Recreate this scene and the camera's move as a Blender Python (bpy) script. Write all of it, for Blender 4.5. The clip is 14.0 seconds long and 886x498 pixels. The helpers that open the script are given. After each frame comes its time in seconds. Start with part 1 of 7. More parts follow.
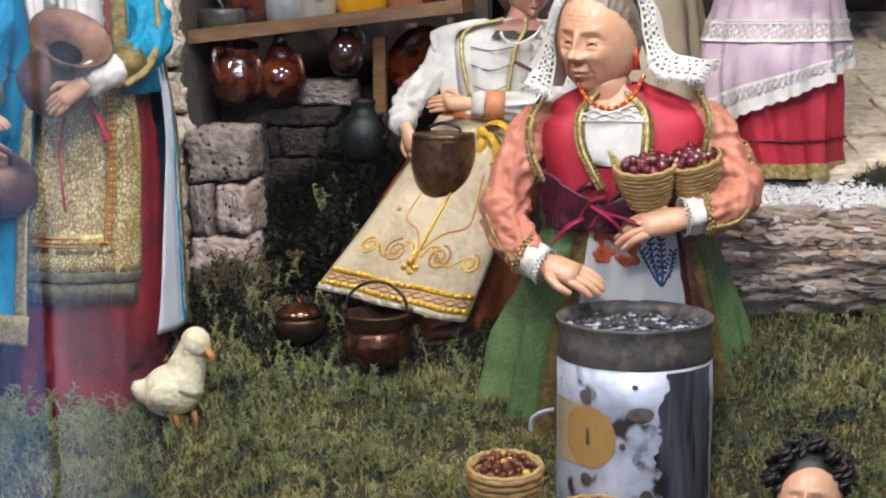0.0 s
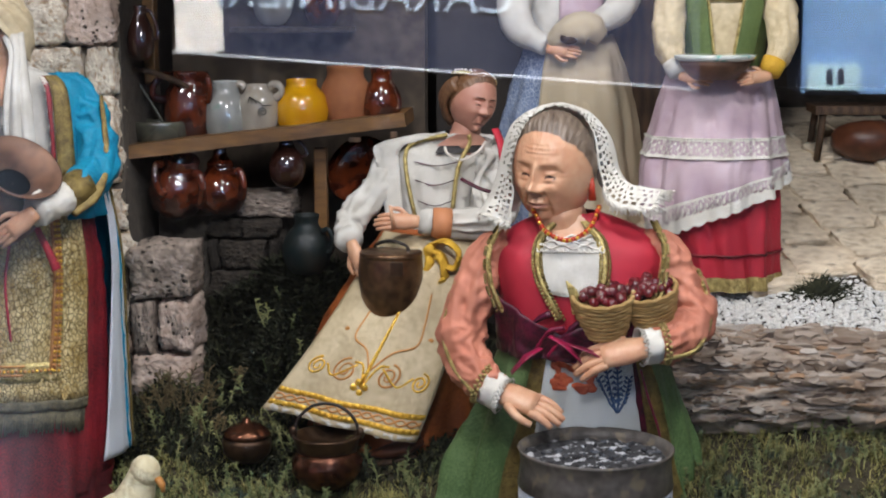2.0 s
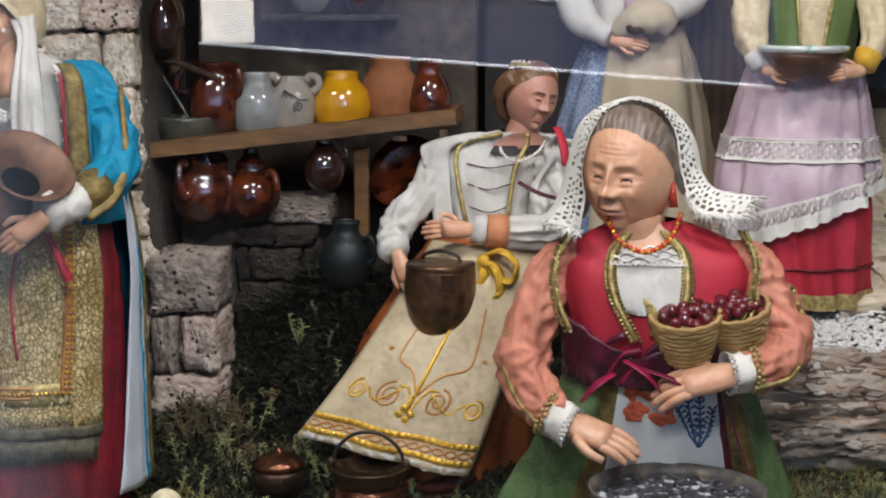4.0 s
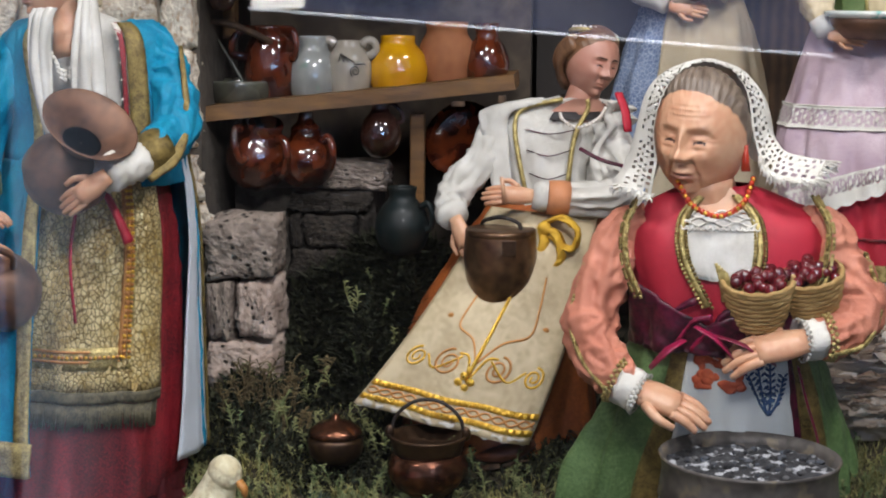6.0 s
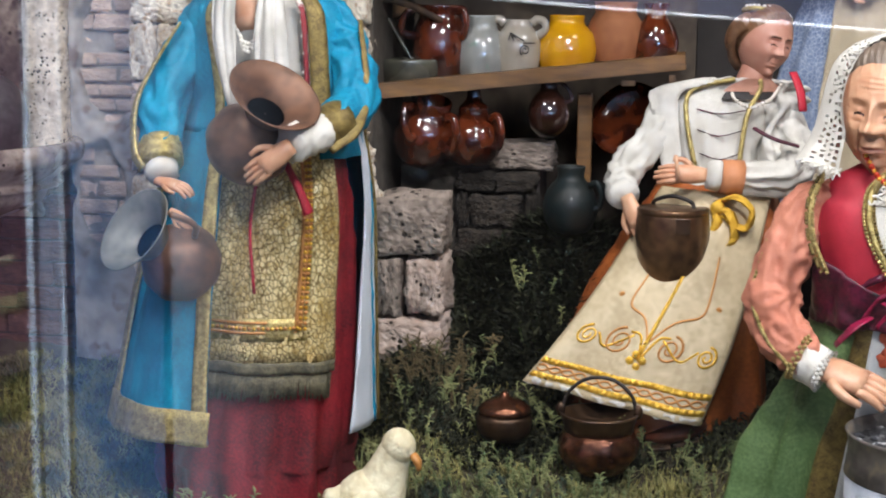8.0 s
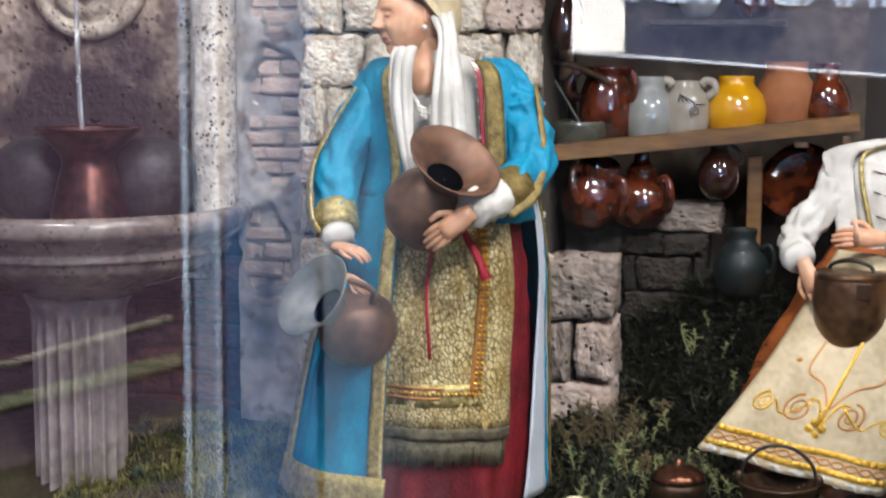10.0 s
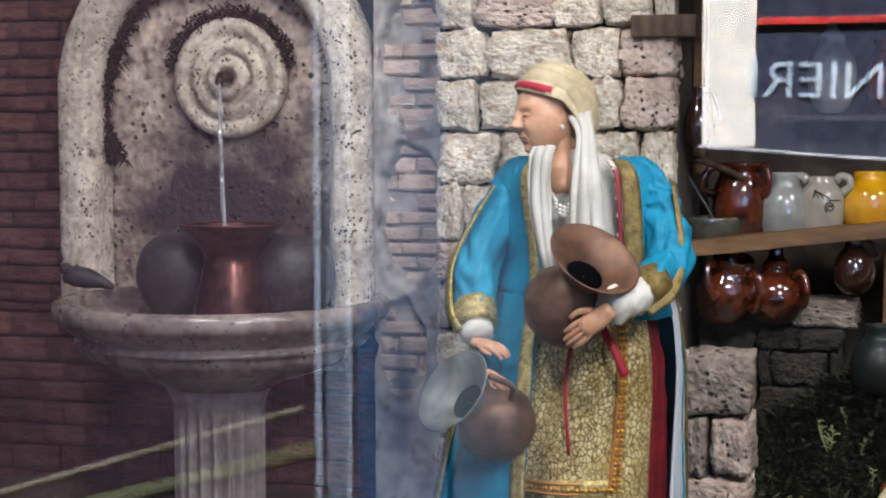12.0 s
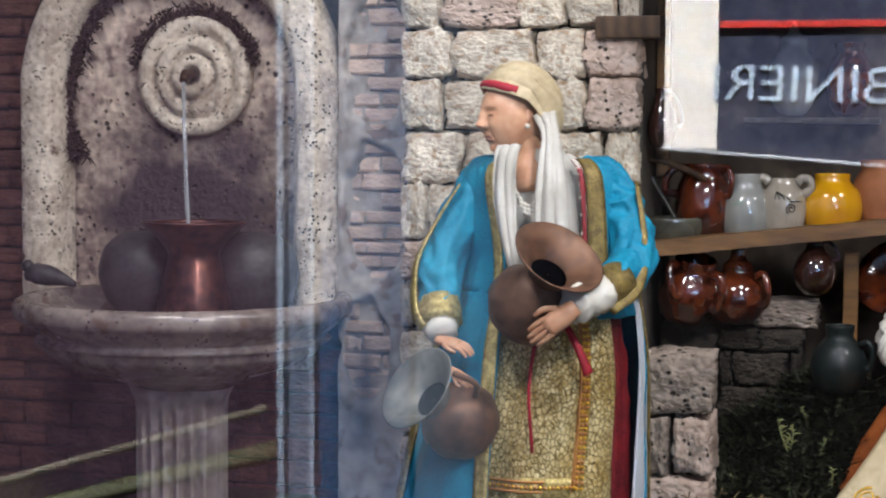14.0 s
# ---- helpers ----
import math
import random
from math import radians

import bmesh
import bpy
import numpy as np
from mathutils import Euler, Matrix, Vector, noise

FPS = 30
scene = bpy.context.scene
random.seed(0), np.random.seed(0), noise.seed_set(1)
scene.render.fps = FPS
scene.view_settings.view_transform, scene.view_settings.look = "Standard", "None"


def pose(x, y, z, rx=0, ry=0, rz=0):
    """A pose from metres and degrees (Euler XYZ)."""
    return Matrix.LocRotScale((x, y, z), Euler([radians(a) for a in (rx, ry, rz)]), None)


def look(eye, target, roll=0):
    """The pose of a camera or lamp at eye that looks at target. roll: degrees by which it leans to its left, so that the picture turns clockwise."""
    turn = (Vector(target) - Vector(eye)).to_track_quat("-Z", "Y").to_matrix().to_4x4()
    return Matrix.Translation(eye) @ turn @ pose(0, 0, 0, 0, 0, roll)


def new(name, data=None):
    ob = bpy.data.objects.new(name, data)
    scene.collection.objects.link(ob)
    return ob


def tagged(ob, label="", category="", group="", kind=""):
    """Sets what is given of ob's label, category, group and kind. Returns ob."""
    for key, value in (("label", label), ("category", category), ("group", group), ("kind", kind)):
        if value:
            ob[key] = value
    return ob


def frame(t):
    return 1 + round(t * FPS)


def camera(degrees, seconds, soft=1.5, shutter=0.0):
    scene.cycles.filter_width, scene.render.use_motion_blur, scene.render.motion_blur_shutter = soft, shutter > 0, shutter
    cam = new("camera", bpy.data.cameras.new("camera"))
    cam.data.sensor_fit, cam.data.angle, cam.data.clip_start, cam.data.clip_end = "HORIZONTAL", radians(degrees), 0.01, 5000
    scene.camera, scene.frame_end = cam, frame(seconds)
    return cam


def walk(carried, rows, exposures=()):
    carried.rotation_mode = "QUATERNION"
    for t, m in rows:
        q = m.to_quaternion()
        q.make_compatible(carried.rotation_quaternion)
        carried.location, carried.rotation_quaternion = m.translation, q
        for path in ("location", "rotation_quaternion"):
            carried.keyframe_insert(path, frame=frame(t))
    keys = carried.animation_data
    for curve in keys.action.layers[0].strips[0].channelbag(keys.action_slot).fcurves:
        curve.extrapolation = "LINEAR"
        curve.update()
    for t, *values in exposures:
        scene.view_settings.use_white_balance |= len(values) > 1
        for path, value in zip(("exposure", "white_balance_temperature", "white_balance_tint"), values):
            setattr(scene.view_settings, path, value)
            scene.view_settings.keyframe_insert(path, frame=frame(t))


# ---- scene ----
# ---- camera ----
cam = camera(31, 14.0, soft=1.9, shutter=0.3)
PATH = [
    (0, (0.1493, -0.9407, 0.2452), (-0.0068, 0.0328, 0.0778), -0.56),
    (0.5, (0.1341, -0.9401, 0.2659), (0.0043, 0.0369, 0.0971), -0.63),
    (1, (0.1204, -0.9410, 0.2831), (0.0098, 0.0395, 0.1206), -0.31),
    (1.5, (0.1084, -0.9383, 0.2920), (0.0235, 0.0457, 0.1352), -0.17),
    (2, (0.0953, -0.9366, 0.3079), (0.0225, 0.0486, 0.1530), -0.19),
    (2.5, (0.0847, -0.9397, 0.3116), (0.0203, 0.0471, 0.1632), -0.13),
    (3, (0.0747, -0.9037, 0.3089), (0.0099, 0.0825, 0.1567), 0.06),
    (3.2, (0.0801, -0.8474, 0.3012), (-0.0053, 0.1376, 0.1509), -0.12),
    (5.3, (0.0351, -0.8263, 0.2856), (-0.0445, 0.1591, 0.1355), 0.55),
    (5.5, (0.0358, -0.8245, 0.2788), (-0.0483, 0.1608, 0.1304), 0.51),
    (6, (0.0339, -0.8253, 0.2791), (-0.0542, 0.1582, 0.1212), 0.48),
    (6.5, (0.0234, -0.8254, 0.2762), (-0.0742, 0.1568, 0.1158), 0.28),
    (7, (0.0111, -0.8284, 0.2700), (-0.1011, 0.1525, 0.1107), 0.52),
    (7.5, (0.0027, -0.8303, 0.2630), (-0.1328, 0.1480, 0.1057), 0.46),
    (7.7, (-0.0009, -0.8308, 0.2574), (-0.1424, 0.1470, 0.1031), 0.59),
    (9.8, (-0.0499, -0.8349, 0.2714), (-0.2509, 0.1350, 0.1343), -0.06),
    (10, (-0.0485, -0.8308, 0.2664), (-0.2609, 0.1388, 0.1447), 0.22),
    (10.5, (-0.0523, -0.8334, 0.2722), (-0.2899, 0.1342, 0.1874), 0.07),
    (11, (-0.0580, -0.8403, 0.2744), (-0.3173, 0.1226, 0.2001), 0.02),
    (11.5, (-0.0595, -0.8447, 0.2742), (-0.3309, 0.1153, 0.2044), -0.00),
    (12, (-0.0618, -0.8459, 0.2751), (-0.3409, 0.1118, 0.2048), -0.10),
    (12.5, (-0.0634, -0.8487, 0.2740), (-0.3453, 0.1083, 0.2051), 0.04),
    (13, (-0.0635, -0.8487, 0.2733), (-0.3430, 0.1090, 0.2044), 0.09),
    (13.5, (-0.0635, -0.8489, 0.2741), (-0.3405, 0.1094, 0.2042), -0.01),
    (14, (-0.0646, -0.8494, 0.2704), (-0.3185, 0.1155, 0.2045), 0.32),
]
EXPOSURES = [(0, 4.00), (0.6, 3.76), (1.2, 3.66), (2.5, 3.45), (3.2, 3.42), (5.5, 3.58), (6.5, 3.62), (7.5, 3.88), (10.0, 4.02), (11.2, 3.80), (14, 3.70)]
walk(cam, [(t, look(eye, target, roll)) for t, eye, target, roll in PATH], EXPOSURES)

# ---- daylight, sun and unseen lamps in the show case ----
world = bpy.data.worlds.new("sky")
scene.world = world
world.use_nodes = True
wn = world.node_tree
sky = wn.nodes.new("ShaderNodeTexSky")
sky.sky_type, sky.sun_disc = "NISHITA", False
sky.sun_elevation, sky.sun_rotation = radians(48), radians(0)
wn.nodes["Background"].inputs["Strength"].default_value = 0.009
wn.links.new(sky.outputs[0], wn.nodes["Background"].inputs["Color"])


def lamp(name, kind, m, energy, color, **more):
    data = bpy.data.lights.new(name, kind)
    data.energy, data.color = energy, color
    for key, value in more.items():
        if key == "angle":
            data.angle = value
        if key == "size":
            data.size = value
        if key == "size_y":
            data.shape, data.size_y = "RECTANGLE", value
    ob = new(name, data)
    ob.matrix_world = m
    return ob


lamp("sun", "SUN", look((0.1, 3, 3.4), (0, 0, 0)), 5.0, (1.0, 0.95, 0.88), angle=radians(0.6))
# Lamps out of view, places assumed; the low front one fills the faces.
for x, y, z, tx, e in ((-0.02, -0.24, 0.74, 0.05, 0.165), (0.36, -0.30, 0.74, 0.26, 0.21), (-0.38, -0.46, 0.76, -0.26, 0.18), (0.08, -0.62, 0.60, 0.08, 0.225)):
    lamp("unseen_case_lamp", "AREA", look((x, y, z), (tx, 0.02, 0.09)), e, (0.985, 0.97, 0.985), size=0.11, size_y=0.07)


# ---- materials ----
def mat(name, col, col2=None, rough=0.6, metal=0.0, scale=120.0, big=18.0, bump=0.25, depth=0.0006, spec=0.5, cell=0.0, cellcol=None,
        island=None, obrand=0.0, coat=0.0, stain=None, stain_at=0.6, wave=0.0, sheen=0.0, pits=0.0, pit_at=0.22, mixing=0.75, stretch=None):
    """A node material: two scales of noise between two colours, fine bump, and optionally cracks (cell), worn patches (stain)."""
    m = bpy.data.materials.new(name)
    m.use_nodes = True
    nt = m.node_tree
    N, Lk = nt.nodes, nt.links
    b = N["Principled BSDF"]
    tc = N.new("ShaderNodeTexCoord")
    where = tc.outputs["Object"]
    if stretch:
        mp = N.new("ShaderNodeMapping"); mp.inputs["Scale"].default_value = stretch
        Lk.new(where, mp.inputs["Vector"])
        where = mp.outputs[0]
    col2 = col2 or tuple(c * 0.72 for c in col)
    n1 = N.new("ShaderNodeTexNoise"); n1.inputs["Scale"].default_value = scale; n1.inputs["Detail"].default_value = 4
    n2 = N.new("ShaderNodeTexNoise"); n2.inputs["Scale"].default_value = big; n2.inputs["Detail"].default_value = 2
    for n in (n1, n2):
        Lk.new(where, n.inputs["Vector"])
    add = N.new("ShaderNodeMath"); add.operation = "ADD"
    Lk.new(n1.outputs[0], add.inputs[0]); Lk.new(n2.outputs[0], add.inputs[1])
    ramp = N.new("ShaderNodeMapRange")
    ramp.inputs["From Min"].default_value, ramp.inputs["From Max"].default_value = 0.78, 1.22
    Lk.new(add.outputs[0], ramp.inputs["Value"])
    mix = N.new("ShaderNodeMix"); mix.data_type = "RGBA"
    mix.inputs[6].default_value, mix.inputs[7].default_value = (*col, 1), (*col2, 1)
    Lk.new(ramp.outputs[0], mix.inputs[0])
    out = mix.outputs[2]
    height = n1.outputs[0]
    if island:
        geo = N.new("ShaderNodeNewGeometry")
        cr = N.new("ShaderNodeValToRGB")
        cr.color_ramp.elements[0].color, cr.color_ramp.elements[1].color = (*island[0], 1), (*island[-1], 1)
        for k, c in enumerate(island[1:-1]):
            cr.color_ramp.elements.new((k + 1) / (len(island) - 1)).color = (*c, 1)
        Lk.new(geo.outputs["Random Per Island"], cr.inputs[0])
        mx = N.new("ShaderNodeMix"); mx.data_type = "RGBA"; mx.inputs[0].default_value = mixing
        Lk.new(out, mx.inputs[6]); Lk.new(cr.outputs[0], mx.inputs[7])
        out = mx.outputs[2]
    if cell:
        vo = N.new("ShaderNodeTexVoronoi"); vo.feature = "DISTANCE_TO_EDGE"; vo.inputs["Scale"].default_value = cell
        Lk.new(where, vo.inputs["Vector"])
        mr = N.new("ShaderNodeMapRange"); mr.inputs["From Min"].default_value, mr.inputs["From Max"].default_value = 0.02, 0.12
        Lk.new(vo.outputs["Distance"], mr.inputs["Value"])
        mx = N.new("ShaderNodeMix"); mx.data_type = "RGBA"; mx.inputs[6].default_value = (*(cellcol or tuple(c * 0.3 for c in col)), 1)
        Lk.new(mr.outputs[0], mx.inputs[0]); Lk.new(out, mx.inputs[7])
        out, height = mx.outputs[2], mr.outputs[0]
    if pits:
        pv = N.new("ShaderNodeTexVoronoi"); pv.feature = "F1"; pv.inputs["Scale"].default_value = pits
        Lk.new(where, pv.inputs["Vector"])
        pw = N.new("ShaderNodeMath"); pw.operation = "ADD"
        Lk.new(pv.outputs["Distance"], pw.inputs[0])
        pm = N.new("ShaderNodeMath"); pm.operation = "MULTIPLY"; pm.inputs[1].default_value = 1.0
        n4 = N.new("ShaderNodeTexNoise"); n4.inputs["Scale"].default_value = pits * 0.3; n4.inputs["Detail"].default_value = 3
        Lk.new(where, n4.inputs["Vector"])
        Lk.new(n4.outputs[0], pm.inputs[0]); Lk.new(pm.outputs[0], pw.inputs[1])
        mr = N.new("ShaderNodeMapRange"); mr.inputs["From Min"].default_value, mr.inputs["From Max"].default_value = pit_at + 0.30, pit_at + 0.46
        Lk.new(pw.outputs[0], mr.inputs["Value"])
        mx = N.new("ShaderNodeMix"); mx.data_type = "RGBA"; mx.inputs[6].default_value = (*tuple(c * 0.22 for c in col2), 1)
        Lk.new(mr.outputs[0], mx.inputs[0]); Lk.new(out, mx.inputs[7])
        hm_ = N.new("ShaderNodeMath"); hm_.operation = "ADD"
        Lk.new(n1.outputs[0], hm_.inputs[0]); Lk.new(mr.outputs[0], hm_.inputs[1])
        out, height = mx.outputs[2], hm_.outputs[0]
    if stain:
        n3 = N.new("ShaderNodeTexNoise"); n3.inputs["Scale"].default_value = big * 2.2; n3.inputs["Detail"].default_value = 6
        Lk.new(where, n3.inputs["Vector"])
        mr = N.new("ShaderNodeMapRange"); mr.inputs["From Min"].default_value, mr.inputs["From Max"].default_value = stain_at - 0.04, stain_at + 0.05
        Lk.new(n3.outputs[0], mr.inputs["Value"])
        mx = N.new("ShaderNodeMix"); mx.data_type = "RGBA"; mx.inputs[7].default_value = (*stain, 1)
        Lk.new(mr.outputs[0], mx.inputs[0]); Lk.new(out, mx.inputs[6])
        out = mx.outputs[2]
    if wave:
        wv = N.new("ShaderNodeTexWave"); wv.inputs["Scale"].default_value = wave; wv.inputs["Distortion"].default_value = 3.0
        Lk.new(where, wv.inputs["Vector"])
        mx = N.new("ShaderNodeMix"); mx.data_type = "RGBA"; mx.blend_type = "MULTIPLY"; mx.inputs[0].default_value = 0.45
        Lk.new(out, mx.inputs[6]); Lk.new(wv.outputs["Color"], mx.inputs[7])
        out = mx.outputs[2]
    if obrand:
        oi = N.new("ShaderNodeObjectInfo")
        hs = N.new("ShaderNodeHueSaturation")
        mr = N.new("ShaderNodeMapRange"); mr.inputs["To Min"].default_value, mr.inputs["To Max"].default_value = 1 - obrand, 1 + obrand
        Lk.new(oi.outputs["Random"], mr.inputs["Value"]); Lk.new(mr.outputs[0], hs.inputs["Value"]); Lk.new(out, hs.inputs["Color"])
        out = hs.outputs[0]
    Lk.new(out, b.inputs["Base Color"])
    b.inputs["Metallic"].default_value = metal
    b.inputs["Specular IOR Level"].default_value = spec
    if coat:
        b.inputs["Coat Weight"].default_value, b.inputs["Coat Roughness"].default_value = coat, 0.05
    if sheen:
        b.inputs["Sheen Weight"].default_value = sheen
    rr = N.new("ShaderNodeMapRange"); rr.inputs["To Min"].default_value, rr.inputs["To Max"].default_value = max(rough - 0.1, 0.03), min(rough + 0.12, 1)
    Lk.new(n2.outputs[0], rr.inputs["Value"]); Lk.new(rr.outputs[0], b.inputs["Roughness"])
    bp = N.new("ShaderNodeBump"); bp.inputs["Strength"].default_value, bp.inputs["Distance"].default_value = bump, depth or 0.0005
    Lk.new(height, bp.inputs["Height"]); Lk.new(bp.outputs[0], b.inputs["Normal"])
    return m


SKIN = mat("painted_terracotta_skin", (0.66, 0.395, 0.245), (0.58, 0.285, 0.165), 0.36, bump=0.12, scale=420, big=70)
SKIN_DARK = mat("painted_dark_skin", (0.48, 0.255, 0.185), (0.42, 0.19, 0.135), 0.42, bump=0.08, scale=300, big=60)
HAIR_GREY = mat("painted_grey_hair", (0.24, 0.185, 0.14), (0.10, 0.07, 0.052), 0.42, scale=420, big=120, stretch=(1, 0.25, 0.25), bump=0.6)
HAIR_BROWN = mat("painted_brown_hair", (0.23, 0.115, 0.055), (0.09, 0.04, 0.02), 0.45, scale=300, wave=300, bump=0.4)
HAIR_BLACK = mat("painted_black_hair", (0.018, 0.014, 0.012), None, 0.5, scale=300, wave=300, bump=0.5)
LIPS = mat("painted_lips", (0.56, 0.255, 0.175), None, 0.38, bump=0.05)
LID_LINE = mat("dark_lid_line", (0.075, 0.035, 0.025), None, 0.4, bump=0.02)
BLACK_CLOTH = mat("black_lace_cloth", (0.035, 0.030, 0.030), (0.012, 0.010, 0.010), 0.7, scale=900, big=200, bump=0.6)
LACE = mat("white_lace", (0.74, 0.715, 0.65), (0.62, 0.59, 0.52), 0.88, scale=900, big=90, bump=0.9)
BARK_FLAKE = mat("loose_bark_plates", (0.36, 0.29, 0.225), (0.19, 0.14, 0.105), 0.95, scale=160, big=50, stretch=(0.35, 1, 1), bump=0.9, depth=0.002, mixing=0.6,
                 island=((0.10, 0.065, 0.045), (0.48, 0.41, 0.34), (0.22, 0.145, 0.095), (0.36, 0.33, 0.295), (0.33, 0.18, 0.085), (0.13, 0.08, 0.052), (0.62, 0.57, 0.51), (0.20, 0.15, 0.115)))
MAGENTA = mat("magenta_ribbon", (0.30, 0.010, 0.055), (0.12, 0.006, 0.025), 0.35, scale=600, big=60, bump=0.2)
FLOWER_PRINT = mat("orange_red_print", (0.58, 0.13, 0.05), (0.42, 0.07, 0.03), 0.8, scale=500, big=120, bump=0.2)
WHITE_CLOTH = mat("white_cotton", (0.66, 0.64, 0.59), (0.46, 0.44, 0.39), 0.85, scale=900, big=60, bump=0.5)
CREAM_CLOTH = mat("cream_silk", (0.60, 0.495, 0.315), (0.42, 0.335, 0.20), 0.6, scale=300, big=40, bump=0.2)
RED_CLOTH = mat("crimson_satin", (0.50, 0.020, 0.042), (0.34, 0.011, 0.026), 0.62, scale=800, big=30, bump=0.2)
WINE_CLOTH = mat("dark_wine_velvet", (0.095, 0.005, 0.026), (0.012, 0.003, 0.006), 0.45, scale=500, big=120, bump=0.3)
DARK_RED = mat("deep_red_cotton", (0.27, 0.012, 0.020), (0.06, 0.003, 0.006), 0.6, scale=800, big=30, bump=0.25)
SALMON = mat("salmon_silk", (0.62, 0.25, 0.16), (0.46, 0.155, 0.095), 0.65, scale=700, big=45, bump=0.25)
GREEN_CLOTH = mat("green_velvet", (0.17, 0.27, 0.105), (0.07, 0.135, 0.045), 0.5, scale=600, big=35, bump=0.3)
GREEN_VEST = mat("moss_green_satin", (0.12, 0.17, 0.055), (0.07, 0.11, 0.03), 0.5, scale=600, big=35, bump=0.3)
BLUE_CLOTH = mat("turquoise_satin", (0.005, 0.265, 0.425), (0.003, 0.16, 0.285), 0.6, scale=600, big=55, bump=0.3, spec=0.3)
LINING = mat("pale_blue_lining", (0.66, 0.71, 0.77), None, 0.6, scale=800, bump=0.2)
GOLD_TRIM = mat("gold_brocade_trim", (0.62, 0.50, 0.20), (0.24, 0.18, 0.06), 0.42, 0.55, scale=1100, big=300, bump=0.9)
OLIVE_TRIM = mat("old_gold_trim", (0.27, 0.195, 0.058), (0.10, 0.07, 0.022), 0.42, 0.4, scale=1000, big=200, bump=0.9)
GOLD = mat("bright_gold_thread", (0.95, 0.62, 0.10), (0.75, 0.42, 0.05), 0.3, 0.8, scale=1500, big=300, bump=0.9)
BRONZE_THREAD = mat("bronze_thread", (0.58, 0.27, 0.08), None, 0.45, 0.4, scale=1200, bump=0.6)
BROCADE = mat("cream_gold_brocade", (0.88, 0.73, 0.38), (0.44, 0.29, 0.080), 0.36, 0.25, scale=420, big=45, cell=400, stretch=(1, 1, 0.72), cellcol=(0.22, 0.15, 0.05), bump=0.8)
YELLOW_CLOTH = mat("yellow_cotton_cuff", (0.66, 0.40, 0.03), (0.48, 0.26, 0.02), 0.75, scale=600, big=90, bump=0.4)
ORANGE_CLOTH = mat("rust_brown_satin", (0.36, 0.10, 0.022), (0.20, 0.05, 0.012), 0.45, scale=500, big=35, bump=0.25)
FRINGE = mat("dark_olive_fringe", (0.15, 0.13, 0.075), (0.05, 0.045, 0.028), 0.7, scale=900, big=200, bump=0.6)
APRICOT = mat("apricot_cuff", (0.66, 0.27, 0.12), None, 0.6, scale=600, bump=0.2)
PINK_SHEER = mat("pale_pink_organza", (0.62, 0.49, 0.53), (0.42, 0.30, 0.35), 0.55, scale=900, big=30, bump=0.25)
BLUE_GREY = mat("checked_grey_blue_cotton", (0.24, 0.31, 0.46), (0.13, 0.18, 0.30), 0.8, scale=600, big=40, cell=330, cellcol=(0.40, 0.46, 0.58), bump=0.3)
BEIGE = mat("beige_linen", (0.50, 0.42, 0.30), (0.40, 0.33, 0.22), 0.85, scale=800, big=30, bump=0.4)
BLUE_PRINT = mat("white_cotton_apron", (0.60, 0.62, 0.60), (0.48, 0.50, 0.48), 0.85, scale=900, big=25, bump=0.3)
BLUE_INK = mat("blue_print", (0.04, 0.09, 0.20), None, 0.85, scale=500)
CORAL = mat("red_coral", (0.55, 0.055, 0.025), None, 0.25, bump=0.05)
PEARL = mat("pearl_bead", (0.80, 0.74, 0.66), None, 0.2, bump=0.02)
BUCKET = mat("worn_bronze_bucket", (0.19, 0.105, 0.050), (0.075, 0.040, 0.022), 0.30, 0.7, scale=180, big=50, bump=0.15)
COPPER = mat("aged_copper", (0.195, 0.098, 0.058), (0.095, 0.050, 0.032), 0.5, 0.35, scale=160, big=40, bump=0.12)
COPPER_DARK = mat("dark_bronze", (0.105, 0.060, 0.033), (0.05, 0.030, 0.02), 0.38, 0.8, scale=180, big=40, bump=0.15)
COPPER_RED = mat("hammered_red_copper", (0.20, 0.080, 0.042), (0.05, 0.020, 0.013), 0.22, 0.85, scale=230, big=60, bump=0.5)
COPPER_BRIGHT = mat("bright_copper", (0.155, 0.062, 0.048), (0.055, 0.024, 0.022), 0.32, 0.85, scale=160, big=50, bump=0.1)
COPPER_GREEN = mat("verdigris_copper", (0.22, 0.22, 0.20), (0.11, 0.12, 0.11), 0.55, 0.2, scale=170, big=50, bump=0.2)
IRON = mat("black_iron", (0.022, 0.02, 0.019), (0.05, 0.04, 0.035), 0.5, 0.5, scale=300, bump=0.4)
TIN = mat("dented_white_tin", (0.60, 0.645, 0.72), (0.36, 0.40, 0.48), 0.50, 0.25, scale=130, big=28, stain=(0.045, 0.035, 0.03), stain_at=0.60, bump=0.2)
TIN_DARK = mat("sooty_tin", (0.15, 0.135, 0.122), (0.065, 0.058, 0.055), 0.5, 0.3, scale=200, big=40, stain=(0.20, 0.165, 0.12), stain_at=0.60, bump=0.4)
TIN_SMEAR = mat("blue_black_smear", (0.15, 0.165, 0.20), (0.028, 0.030, 0.040), 0.42, 0.3, scale=150, big=60, stretch=(1, 1, 0.16), stain=(0.02, 0.018, 0.018), stain_at=0.60, bump=0.25)
OCHRE_PAINT = mat("ochre_paint", (0.42, 0.24, 0.075), (0.34, 0.18, 0.05), 0.5, scale=200, bump=0.1)
PALE_PAINT = mat("pale_ochre_paint", (0.46, 0.36, 0.22), None, 0.5, scale=200, bump=0.1)
ASH = mat("ash_and_soot", (0.045, 0.045, 0.05), (0.012, 0.012, 0.013), 0.9, scale=240, big=70, stain=(0.42, 0.43, 0.45), stain_at=0.58, bump=0.9, depth=0.002)
